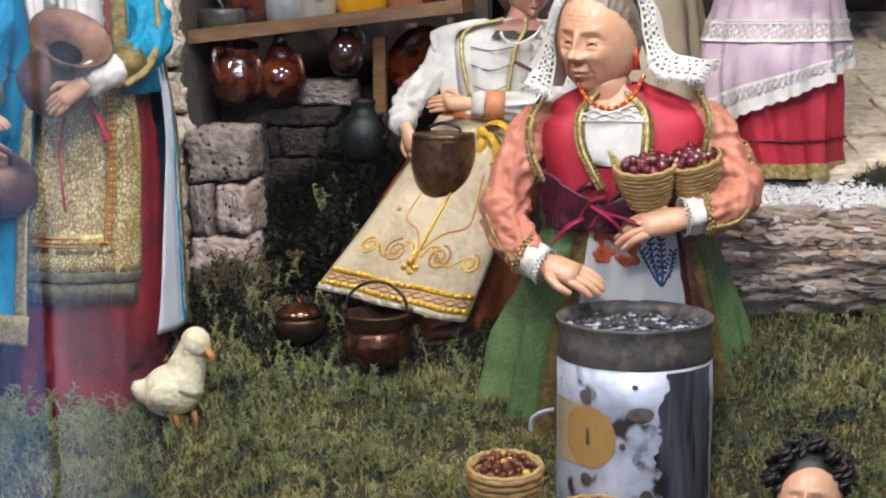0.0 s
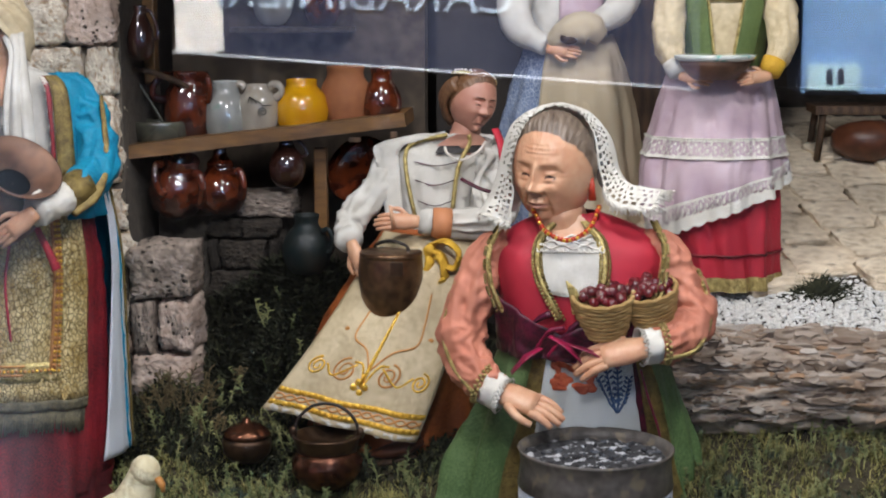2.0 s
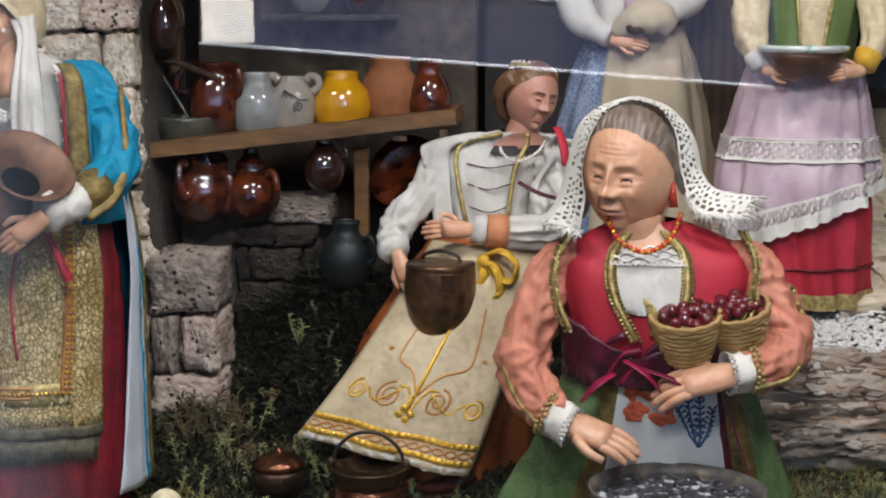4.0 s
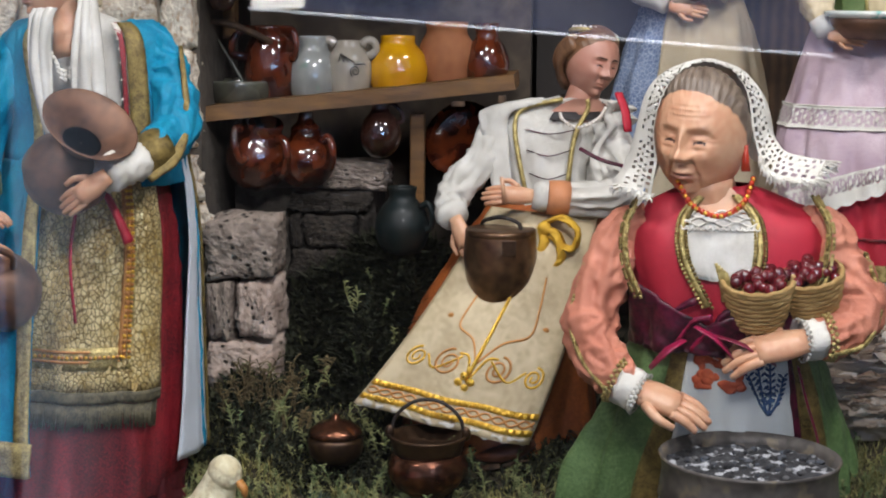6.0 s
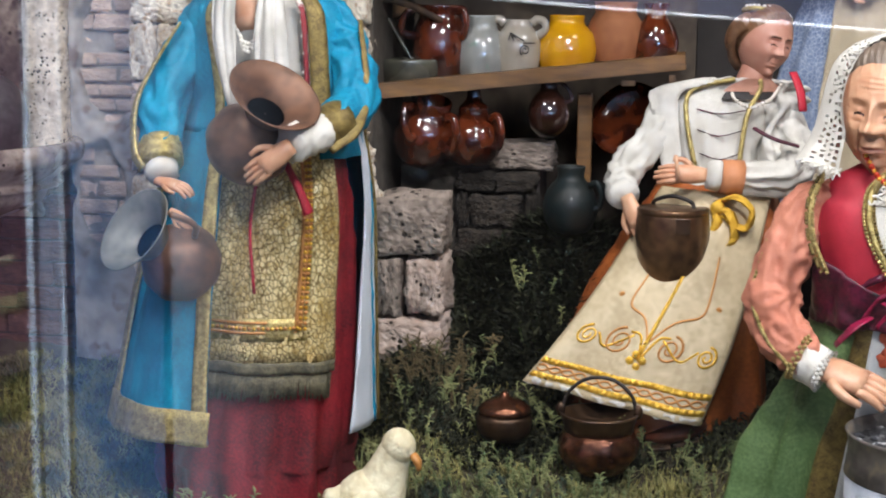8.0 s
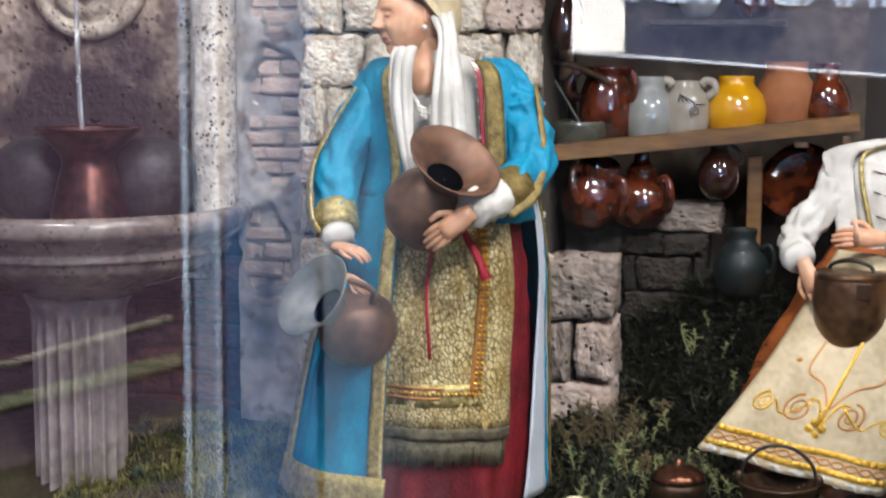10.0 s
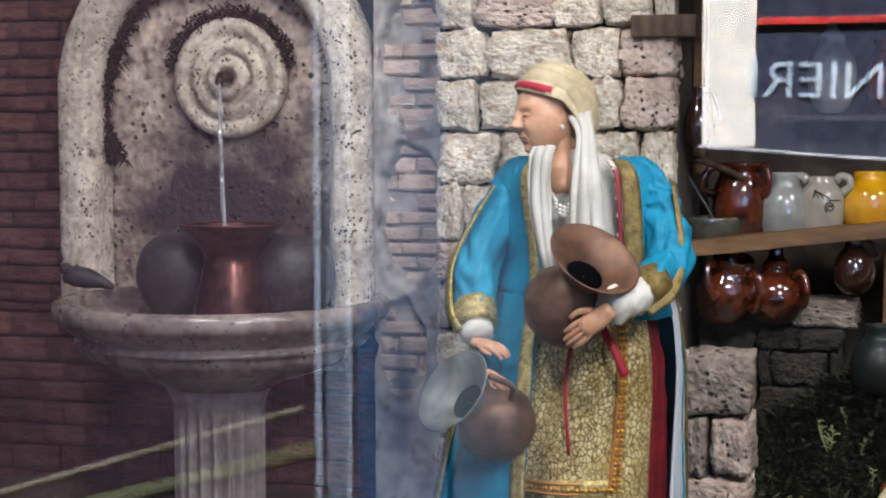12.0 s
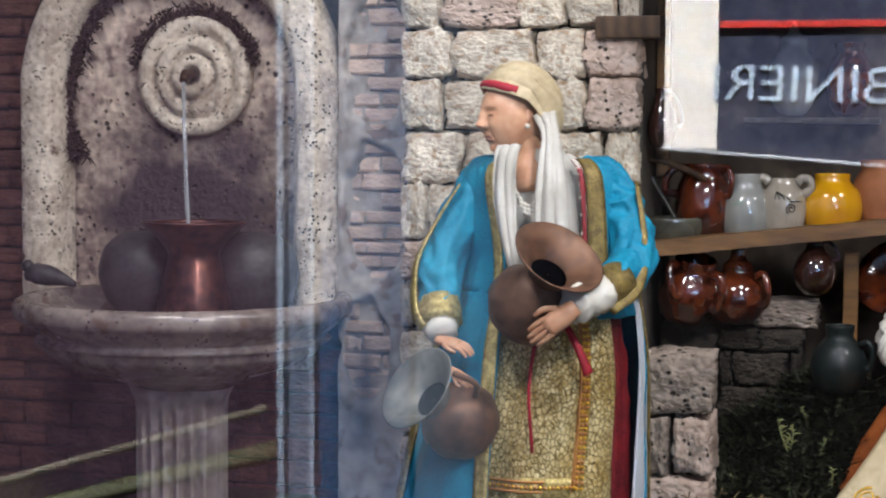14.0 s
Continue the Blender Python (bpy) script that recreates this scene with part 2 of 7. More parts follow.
CHARCOAL = mat("charcoal_and_ash", (0.02, 0.02, 0.022), (0.06, 0.06, 0.065), 0.9, scale=400, island=((0.008, 0.008, 0.010), (0.03, 0.034, 0.045), (0.10, 0.11, 0.13), (0.02, 0.02, 0.025), (0.30, 0.30, 0.30)), bump=0.6)
BROWN_GLAZE = mat("brown_glazed_clay", (0.115, 0.024, 0.008), (0.018, 0.004, 0.003), 0.14, coat=0.9, scale=110, big=55, bump=0.35, depth=0.002)
DARK_GLAZE = mat("dark_glazed_clay", (0.035, 0.013, 0.009), (0.02, 0.008, 0.006), 0.14, coat=1.0, scale=90, bump=0.08)
WHITE_GLAZE = mat("white_glazed_clay", (0.30, 0.305, 0.285), (0.20, 0.205, 0.195), 0.18, coat=0.9, scale=110, big=40, stain=(0.14, 0.26, 0.20), stain_at=0.69, bump=0.08)
RIM_GLAZE = mat("white_turquoise_glaze", (0.62, 0.63, 0.58), (0.45, 0.50, 0.46), 0.2, coat=0.7, scale=140, big=60, stain=(0.08, 0.33, 0.29), stain_at=0.56, bump=0.1)
PLAIN_WHITE = mat("cream_glazed_clay", (0.39, 0.35, 0.29), (0.29, 0.255, 0.21), 0.18, coat=0.9, scale=110, bump=0.05)
YELLOW_GLAZE = mat("yellow_glazed_clay", (0.68, 0.34, 0.008), (0.52, 0.23, 0.006), 0.15, coat=1.0, scale=90, big=35, bump=0.05)
TERRACOTTA = mat("bare_terracotta", (0.36, 0.14, 0.055), (0.27, 0.095, 0.04), 0.8, scale=220, bump=0.3)
TEAL_GLAZE = mat("teal_glazed_clay", (0.003, 0.009, 0.010), (0.011, 0.012, 0.010), 0.5, coat=0.1, spec=0.3, scale=80, big=50, bump=0.08)
GREY_GLAZE = mat("grey_green_glazed_clay", (0.11, 0.11, 0.08), (0.05, 0.05, 0.04), 0.25, coat=0.6, scale=100, bump=0.1)
INK = mat("black_glaze_line", (0.02, 0.015, 0.012), None, 0.3, bump=0.0)
WOOD = mat("waxed_shelf_wood", (0.205, 0.100, 0.027), (0.090, 0.041, 0.011), 0.5, scale=260, big=60, stretch=(0.12, 1, 1), bump=0.4)
WOOD_DARK = mat("old_brown_wood", (0.10, 0.055, 0.028), (0.055, 0.030, 0.016), 0.7, scale=100, wave=40, bump=0.5)
STONE = mat("pitted_limestone", (0.82, 0.75, 0.62), (0.50, 0.42, 0.33), 0.92, scale=14, big=3.4, stain=(0.44, 0.31, 0.20), stain_at=0.585, bump=0.8, depth=0.0035, obrand=0.12, pits=11, pit_at=0.11)
STONE_MID = mat("dull_pinkish_limestone", (0.36, 0.29, 0.24), (0.17, 0.135, 0.112), 0.92, scale=9, big=2.6, bump=1.0, depth=0.004, obrand=0.2, pits=7, pit_at=0.28)
STONE_PINK = mat("pinkish_limestone", (0.66, 0.52, 0.44), (0.46, 0.34, 0.27), 0.92, scale=9, big=2.6, bump=1.0, depth=0.004, obrand=0.15, pits=7, pit_at=0.28)
# Ledge stone darkened well below the wall's to carry the shelf's shade.
STONE_DARK = mat("shaded_weathered_stone", (0.046, 0.035, 0.025), (0.016, 0.012, 0.009), 0.92, scale=9, big=2.6, bump=1.0, depth=0.004, obrand=0.2, pits=7, pit_at=0.28)
MORTAR = mat("dark_mortar", (0.10, 0.085, 0.07), (0.05, 0.042, 0.035), 0.95, scale=180, bump=0.9, depth=0.002)
PLASTER_PALE = mat("pale_worn_plaster", (0.50, 0.455, 0.40), (0.25, 0.22, 0.19), 0.92, scale=90, big=30, stain=(0.22, 0.16, 0.13), stain_at=0.60, bump=0.9, depth=0.002)
# Worn plaster, its tone lowered to hold the pottery corner's shade.
PLASTER = mat("shaded_weathered_plaster", (0.100, 0.076, 0.055), (0.036, 0.027, 0.020), 0.9, scale=80, big=14, stain=(0.045, 0.034, 0.027), stain_at=0.56, bump=0.6, depth=0.0015)
FOUNTAIN_STONE = mat("pitted_travertine", (0.74, 0.65, 0.53), (0.38, 0.31, 0.245), 0.9, scale=220, big=36, stain=(0.085, 0.05, 0.038), stain_at=0.68, bump=0.9, depth=0.0016, pits=360, pit_at=0.31)
BASIN_STONE = mat("polished_grey_marble", (0.30, 0.25, 0.22), (0.115, 0.09, 0.082), 0.24, scale=120, big=25, stain=(0.13, 0.09, 0.07), stain_at=0.62, bump=0.4, pits=260, pit_at=0.24)
COLUMN_STONE = mat("fluted_marble", (0.46, 0.40, 0.37), (0.28, 0.235, 0.22), 0.4, scale=150, big=30, bump=0.25)
NICHE = mat("damp_plaster", (0.72, 0.58, 0.46), (0.26, 0.19, 0.165), 0.75, scale=190, big=38, stain=(0.14, 0.095, 0.085), stain_at=0.62, bump=1.0, depth=0.002, pits=150, pit_at=0.24)
MOSS_DARK = mat("dried_dark_moss", (0.045, 0.022, 0.014), (0.02, 0.011, 0.008), 0.95, scale=500, bump=1.0, depth=0.002)
BRICK = mat("old_red_brick", (0.155, 0.066, 0.047), (0.07, 0.030, 0.023), 0.9, scale=9, big=2, bump=0.9, depth=0.002, obrand=0.3)
BRICK_PALE = mat("pale_worn_brick", (0.76, 0.60, 0.48), (0.54, 0.40, 0.32), 0.9, scale=8, big=2, bump=0.9, depth=0.002, obrand=0.25)
SOIL = mat("dark_soil", (0.035, 0.028, 0.016), (0.06, 0.05, 0.022), 0.95, scale=200, big=20, bump=1.0, depth=0.002)
# Random dark blue green patches double as painted shade in the hollows.
MOSS = mat("reindeer_moss", (0.48, 0.42, 0.15), (0.045, 0.062, 0.036), 0.9, scale=60, big=20, bump=0.1, mixing=0.42, stain=(0.055, 0.085, 0.062), stain_at=0.57,
           island=((0.05, 0.05, 0.018), (0.19, 0.205, 0.045), (0.33, 0.325, 0.10), (0.13, 0.17, 0.07), (0.25, 0.175, 0.06), (0.075, 0.085, 0.026)))
# Darker copy of the moss; the back corner's shade is in its colours.
MOSS_SHADE = mat("shaded_dark_moss", (0.03, 0.038, 0.016), (0.014, 0.017, 0.008), 0.9, scale=60, big=9, bump=0.1,
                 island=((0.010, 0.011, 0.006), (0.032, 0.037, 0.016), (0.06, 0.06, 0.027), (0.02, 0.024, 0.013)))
DRY_SPRIG = mat("dry_brown_sprig", (0.17, 0.125, 0.055), (0.10, 0.075, 0.035), 0.85, scale=200, bump=0.2)
SPRIG = mat("pale_green_lichen", (0.32, 0.32, 0.13), (0.11, 0.15, 0.06), 0.85, scale=200, bump=0.2)
GRAVEL = mat("white_gravel", (0.80, 0.79, 0.75), (0.66, 0.65, 0.62), 0.85, scale=300, island=((0.55, 0.54, 0.51), (0.72, 0.71, 0.68), (0.58, 0.56, 0.52), (0.80, 0.79, 0.77)), bump=0.3)
SLAB = mat("sandy_paving_stone", (0.76, 0.65, 0.49), (0.52, 0.42, 0.30), 0.9, scale=8, big=2, stain=(0.26, 0.21, 0.16), stain_at=0.64, bump=0.8, depth=0.002, obrand=0.12)
BARK = mat("flaking_pine_bark", (0.42, 0.35, 0.285), (0.20, 0.145, 0.105), 0.95, scale=130, big=40, stain=(0.05, 0.034, 0.026), stain_at=0.57, stretch=(0.3, 1, 1), bump=1.0, depth=0.003)
FEATHER = mat("cream_painted_plaster", (0.86, 0.80, 0.58), (0.68, 0.59, 0.37), 0.85, scale=300, big=90, bump=0.9, depth=0.002)
BEAK = mat("ochre_beak", (0.55, 0.24, 0.06), None, 0.5)
WICKER = mat("straw_wicker", (0.46, 0.30, 0.115), (0.30, 0.18, 0.06), 0.75, scale=700, big=80, bump=0.7)
CHERRY = mat("dark_red_berries", (0.14, 0.010, 0.014), (0.06, 0.005, 0.008), 0.2, coat=0.6, scale=100, bump=0.02)
NUT = mat("chestnut_shell", (0.13, 0.035, 0.015), (0.07, 0.02, 0.01), 0.3, coat=0.3, scale=200, bump=0.1)
NUT_YELLOW = mat("yellow_nut", (0.62, 0.38, 0.05), None, 0.5)
LEATHER = mat("brown_leather", (0.12, 0.042, 0.020), (0.06, 0.020, 0.011), 0.4, scale=200, bump=0.3)
PIGEON = mat("grey_painted_plaster", (0.048, 0.045, 0.05), (0.018, 0.017, 0.02), 0.55, scale=300, big=80, bump=0.5)
WATER = mat("water_thread", (0.8, 0.85, 0.9), None, 0.06, bump=0.4)
WATER.node_tree.nodes["Principled BSDF"].inputs["Transmission Weight"].default_value = 0.7
GLASS = mat("clear_pane_glass", (1, 1, 1), (1, 1, 1), 0.0, bump=0.0)
gb = GLASS.node_tree.nodes["Principled BSDF"]
for sock in ("Roughness", "Normal", "Base Color"):
    for link in list(gb.inputs[sock].links):
        GLASS.node_tree.links.remove(link)
gb.inputs["Base Color"].default_value, gb.inputs["Roughness"].default_value = (1, 1, 1, 1), 0.0
gb.inputs["Transmission Weight"].default_value, gb.inputs["IOR"].default_value = 1.0, 1.5
# Near black stands in for shade: the street front and the jars' hollows.
SHADE_BLACK = mat("black_for_shade", (0.0018, 0.0018, 0.0022), None, 0.9, scale=30, big=4, spec=0.0)
CASE = mat("dark_case_board", (0.05, 0.042, 0.038), (0.035, 0.03, 0.027), 0.8, scale=50)
STREET = mat("street_asphalt", (0.05, 0.05, 0.052), (0.04, 0.04, 0.042), 0.9, scale=60, big=3, bump=0.5)
WHITE_WALL = mat("white_painted_wall", (0.80, 0.80, 0.80), (0.74, 0.75, 0.77), 0.7, scale=30, big=4)
NAVY = mat("navy_paint", (0.040, 0.048, 0.085), (0.032, 0.038, 0.07), 0.8, scale=30, big=4, spec=0.0)
SIGN_RED = mat("red_paint", (0.55, 0.03, 0.025), None, 0.5, scale=30)
LETTER = mat("pale_blue_letters", (0.40, 0.52, 0.68), None, 0.6, scale=30)
BODY_BLUE = mat("light_blue_car_paint", (0.20, 0.36, 0.66), (0.14, 0.27, 0.55), 0.5, scale=10, big=5)
PALE_PLATE = mat("pale_cyan_plate", (0.45, 0.68, 0.80), (0.36, 0.58, 0.72), 0.6, scale=30, big=9)
PLUM = mat("plum_painted_wall", (0.028, 0.018, 0.030), (0.014, 0.009, 0.016), 0.8, scale=20, big=3, spec=0.0)
FRAME_DIM = mat("blue_grey_frame", (0.17, 0.22, 0.30), (0.10, 0.14, 0.20), 0.8, scale=30, big=9, spec=0.0)
HAZE_BLUE = mat("reflected_haze_blue", (0.066, 0.085, 0.118), (0.036, 0.050, 0.076), 0.8, scale=14, big=5, spec=0.0)
DEEP_BLUE = mat("deep_blue_paint", (0.022, 0.052, 0.118), (0.010, 0.026, 0.066), 0.8, scale=14, big=7, spec=0.0)
FRAME_FILL = mat("pale_blue_door_paint", (0.070, 0.095, 0.150), (0.045, 0.063, 0.105), 0.8, scale=30, big=9, spec=0.0)
PALE_FRAME = mat("pale_grey_frame", (0.42, 0.47, 0.54), None, 0.6, scale=40)
CREAM_RAIL = mat("cream_rail_paint", (0.072, 0.064, 0.052), None, 0.7, scale=40)
OLIVE_BAND = mat("olive_band_paint", (0.040, 0.045, 0.022), None, 0.8, scale=40)


def damp(material, at, size, col):
    """A damp patch of its own shape round a place on the thing."""
    nt = material.node_tree
    N, Lk = nt.nodes, nt.links
    b = N["Principled BSDF"]
    old = b.inputs["Base Color"].links[0].from_socket
    tc = N.new("ShaderNodeTexCoord")
    mp = N.new("ShaderNodeMapping")
    mp.inputs["Location"].default_value = tuple(-a / s for a, s in zip(at, size))
    mp.inputs["Scale"].default_value = tuple(1 / s for s in size)
    Lk.new(tc.outputs["Object"], mp.inputs["Vector"])
    ln = N.new("ShaderNodeVectorMath"); ln.operation = "LENGTH"
    Lk.new(mp.outputs[0], ln.inputs[0])
    nz = N.new("ShaderNodeTexNoise"); nz.inputs["Scale"].default_value = 35; nz.inputs["Detail"].default_value = 6
    Lk.new(tc.outputs["Object"], nz.inputs["Vector"])
    ad = N.new("ShaderNodeMath"); ad.operation = "MULTIPLY_ADD"; ad.inputs[1].default_value = 1.1
    Lk.new(nz.outputs[0], ad.inputs[0]); Lk.new(ln.outputs["Value"], ad.inputs[2])
    mr = N.new("ShaderNodeMapRange"); mr.inputs["From Min"].default_value, mr.inputs["From Max"].default_value = 0.95, 1.75
    Lk.new(ad.outputs[0], mr.inputs["Value"])
    mx = N.new("ShaderNodeMix"); mx.data_type = "RGBA"; mx.inputs[6].default_value = (*col, 1)
    Lk.new(mr.outputs[0], mx.inputs[0]); Lk.new(old, mx.inputs[7])
    Lk.new(mx.outputs[2], b.inputs["Base Color"])


damp(NICHE, (0.004, 0.02, 0.220), (0.100, 0.5, 0.090), (0.045, 0.030, 0.037))


def haze_fade(material):
    """Fades the colour along the wall so its mirrored haze ends softly."""
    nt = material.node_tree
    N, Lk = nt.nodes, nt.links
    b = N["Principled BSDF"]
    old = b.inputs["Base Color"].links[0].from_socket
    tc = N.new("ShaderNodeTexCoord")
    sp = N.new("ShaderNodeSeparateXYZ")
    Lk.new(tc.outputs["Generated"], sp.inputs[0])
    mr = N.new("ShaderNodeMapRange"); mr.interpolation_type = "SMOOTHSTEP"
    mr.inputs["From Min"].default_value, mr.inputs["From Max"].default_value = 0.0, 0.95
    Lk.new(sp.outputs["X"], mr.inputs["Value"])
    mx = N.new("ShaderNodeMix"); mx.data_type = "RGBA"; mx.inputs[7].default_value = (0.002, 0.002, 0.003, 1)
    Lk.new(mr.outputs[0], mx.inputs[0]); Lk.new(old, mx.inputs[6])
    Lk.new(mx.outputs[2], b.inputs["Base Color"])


haze_fade(HAZE_BLUE)


# ---- shaping helpers ----
V = Vector


def part(name, bm, material, parent=None, label="", at=(0, 0, 0)):
    """Links a bmesh as one mesh object; the coordinates are the parent's own."""
    me = bpy.data.meshes.new(name)
    bmesh.ops.recalc_face_normals(bm, faces=bm.faces[:])
    bm.to_mesh(me)
    bm.free()
    for f in me.polygons:
        f.use_smooth = True
    for m in material if isinstance(material, (list, tuple)) else [material]:
        me.materials.append(m)
    ob = new(name, me)
    ob.location = at
    if parent:
        ob.parent = parent
    if label:
        ob["label"] = label
    return ob


def raw_part(name, verts, faces, material, parent=None, smooth=True):
    me = bpy.data.meshes.new(name)
    me.from_pydata(verts, [], faces)
    if smooth:
        for f in me.polygons:
            f.use_smooth = True
    me.materials.append(material)
    ob = new(name, me)
    if parent:
        ob.parent = parent
    return ob


def holder(name, at, label, category, group="", kind=""):
    return tagged(place_at(new(name), at), label, category, group, kind)


def place_at(ob, at):
    ob.location = at
    return ob


def grid_faces(bm, rows, closed_u, mi, flip=False):
    for a in range(len(rows) - 1):
        n = len(rows[a])
        for b in range(n if closed_u else n - 1):
            q = (rows[a][b], rows[a][(b + 1) % n], rows[a + 1][(b + 1) % n], rows[a + 1][b])
            try:
                f = bm.faces.new(q if not flip else q[::-1])
                f.material_index = mi
            except ValueError:
                pass


def surf(bm, fn, nu, nv, mi=0, thick=0.0):
    """A sheet fn(u, v), u and v from 0 to 1; with a thickness it gets a back and a rim."""
    P = [[V(fn(u / nu, v / nv)) for u in range(nu + 1)] for v in range(nv + 1)]
    top = [[bm.verts.new(p) for p in row] for row in P]
    grid_faces(bm, top, False, mi)
    if thick:
        back = []
        for v in range(nv + 1):
            row = []
            for u in range(nu + 1):
                du = P[v][min(u + 1, nu)] - P[v][max(u - 1, 0)]
                dv = P[min(v + 1, nv)][u] - P[max(v - 1, 0)][u]
                n = du.cross(dv)
                n = n.normalized() if n.length > 1e-12 else V((0, 1, 0))
                row.append(bm.verts.new(P[v][u] - n * thick))
            back.append(row)
        grid_faces(bm, back, False, mi, True)
        ring_a = top[0] + [r[-1] for r in top[1:]] + top[-1][-2::-1] + [r[0] for r in top[-2:0:-1]]
        ring_b = back[0] + [r[-1] for r in back[1:]] + back[-1][-2::-1] + [r[0] for r in back[-2:0:-1]]
        grid_faces(bm, [ring_a, ring_b], True, mi)


def loft(bm, rings, mi=0, cap=True):
    """Rings of points with equal counts, skinned; the ends are capped."""
    rows = [[bm.verts.new(p) for p in ring] for ring in rings]
    grid_faces(bm, rows, True, mi)
    if cap:
        for row in (rows[0], rows[-1]):
            try:
                bm.faces.new(row).material_index = mi
            except ValueError:
                pass


def smooth_path(pts, n):
    """Catmull-Rom through the points."""
    pts = [V(p) for p in pts]
    ext = [2 * pts[0] - pts[1]] + pts + [2 * pts[-1] - pts[-2]]
    out = []
    for i in range(len(pts) - 1):
        p0, p1, p2, p3 = ext[i:i + 4]
        for k in range(n):
            t = k / n
            out.append(0.5 * ((2 * p1) + (p2 - p0) * t + (2 * p0 - 5 * p1 + 4 * p2 - p3) * t * t + (3 * p1 - p0 - 3 * p2 + p3) * t ** 3))
    return out + [pts[-1]]


def fold_at(s, a, waves, p):
    """Sharp cloth folds that run slantwise along a sleeve."""
    n1 = noise.noise((s * waves * 0.75 + 0.8 * math.sin(a + 2 * s) + p.x * 40, 1.2 * math.cos(a), 1.2 * math.sin(a) + waves))
    n2 = noise.noise((s * waves * 1.9 + 0.9 * math.cos(a) + p.z * 30, 1.9 * math.cos(a) + 5, 1.9 * math.sin(a)))
    return 1.5 * (0.35 - abs(n1) * 2.0) + 0.9 * (0.3 - abs(n2) * 1.6)


def tube(bm, pts, radii, n=8, mi=0, steps=4, flat=1.0, crease=0.0, waves=0, up=(0, 0, 1)):
    """A tube along a smooth path; radii at the points; flat squeezes it; crease and waves give folds across."""
    path = smooth_path(pts, steps) if len(pts) > 2 or steps > 1 else [V(p) for p in pts]
    m = len(path)
    rr = np.interp(np.linspace(0, 1, m), np.linspace(0, 1, len(radii)), radii)
    rings = []
    side = None
    for i, p in enumerate(path):
        d = (path[min(i + 1, m - 1)] - path[max(i - 1, 0)]).normalized()
        if side is None:
            side = d.cross(V(up))
            if side.length < 0.1:
                side = d.cross(V((1, 0.3, 0)))
        side = (side - d * side.dot(d)).normalized()
        other = d.cross(side)
        ring = []
        for k in range(n):
            a = 2 * math.pi * k / n
            r = rr[i] * (1 + crease * fold_at(i / m, a, waves, p)) if crease else rr[i]
            ring.append(p + side * (math.cos(a) * r) + other * (math.sin(a) * r * flat))
        rings.append(ring)
    loft(bm, rings, mi)


def ball(bm, c, r, mi=0, nu=16, nv=10, m=None, dent=None):
    r = (r, r, r) if isinstance(r, (int, float)) else r
    rings = []
    for j in range(nv + 1):
        th = math.pi * (0.02 + 0.96 * j / nv)
        ring = []
        for k in range(nu):
            a = 2 * math.pi * k / nu
            p = V((math.sin(th) * math.cos(a) * r[0], math.sin(th) * math.sin(a) * r[1], math.cos(th) * r[2]))
            if dent:
                p = p * dent(p)
            if m:
                p = m @ p
            ring.append(p + V(c))
        rings.append(ring)
    loft(bm, rings, mi)


def lathe(bm, profile, n=28, mi=0, m=None, wob=0.0, cap=True, fold=None, seed=0.0):
    """A profile of (radius, z) turned round z, placed by m; fold(angle, z) multiplies the radius."""
    rings = []
    for r, z in profile:
        ring = []
        for k in range(n):
            a = 2 * math.pi * k / n
            q = r * (1 + wob * noise.noise((math.cos(a) * 1.5 + seed, math.sin(a) * 1.5, z * 60)))
            if fold:
                q *= fold(a, z)
            p = V((math.cos(a) * q, math.sin(a) * q, z))
            ring.append(m @ p if m else p)
        rings.append(ring)
    loft(bm, rings, mi, cap)


def box(bm, lo, hi, mi=0, bevel=0.0, jitter=0.0):
    vs = [bm.verts.new((x, y, z)) for x in (lo[0], hi[0]) for y in (lo[1], hi[1]) for z in (lo[2], hi[2])]
    fs = [bm.faces.new([vs[i] for i in q]) for q in ((0, 1, 3, 2), (4, 6, 7, 5), (0, 4, 5, 1), (2, 3, 7, 6), (0, 2, 6, 4), (1, 5, 7, 3))]
    for f in fs:
        f.material_index = mi
    if bevel:
        es = list({e for f in fs for e in f.edges})
        bmesh.ops.bevel(bm, geom=es, offset=bevel, segments=2, affect="EDGES", profile=0.6)


def boxed(name, lo, hi, material, parent=None, bevel=0.0, label=""):
    bm = bmesh.new()
    box(bm, lo, hi, 0, bevel)
    ob = part(name, bm, material, parent, label)
    for f in ob.data.polygons:
        f.use_smooth = False
    return ob


def structure(ob, label, category):
    return tagged(ob, label, category, "", "structure")


def chain(xs, ys):
    return lambda x: float(np.interp(x, xs, ys))


def smoothstep(a, b, x):
    t = min(max((x - a) / (b - a), 0.0), 1.0)
    return t * t * (3 - 2 * t)


# ---- terrain ----
lie = chain([-0.70, -0.30, -0.10, -0.02, 0.04, 0.10, 0.20], [-0.20, -0.13, -0.075, -0.034, -0.004, 0.028, 0.05])


def lay(x, y):
    """Height of the mossy ground."""
    z = lie(y)
    z += 0.043 * smoothstep(0.10, 0.2, x) * smoothstep(-0.09, 0.05, y)
    z += 0.090 * math.exp(-((x + 0.085) / 0.045) ** 2 - ((y - 0.145) / 0.035) ** 2)
    z += 0.035 * math.exp(-((x + 0.165) / 0.03) ** 2 - ((y - 0.075) / 0.03) ** 2)
    z += 0.007 * noise.noise((x * 18, y * 18, 0.3)) + 0.009 * (0.28 - abs(noise.noise((x * 42, y * 42, 4.3)))) + 0.003 * noise.noise((x * 110, y * 110, 4.3))
    return z


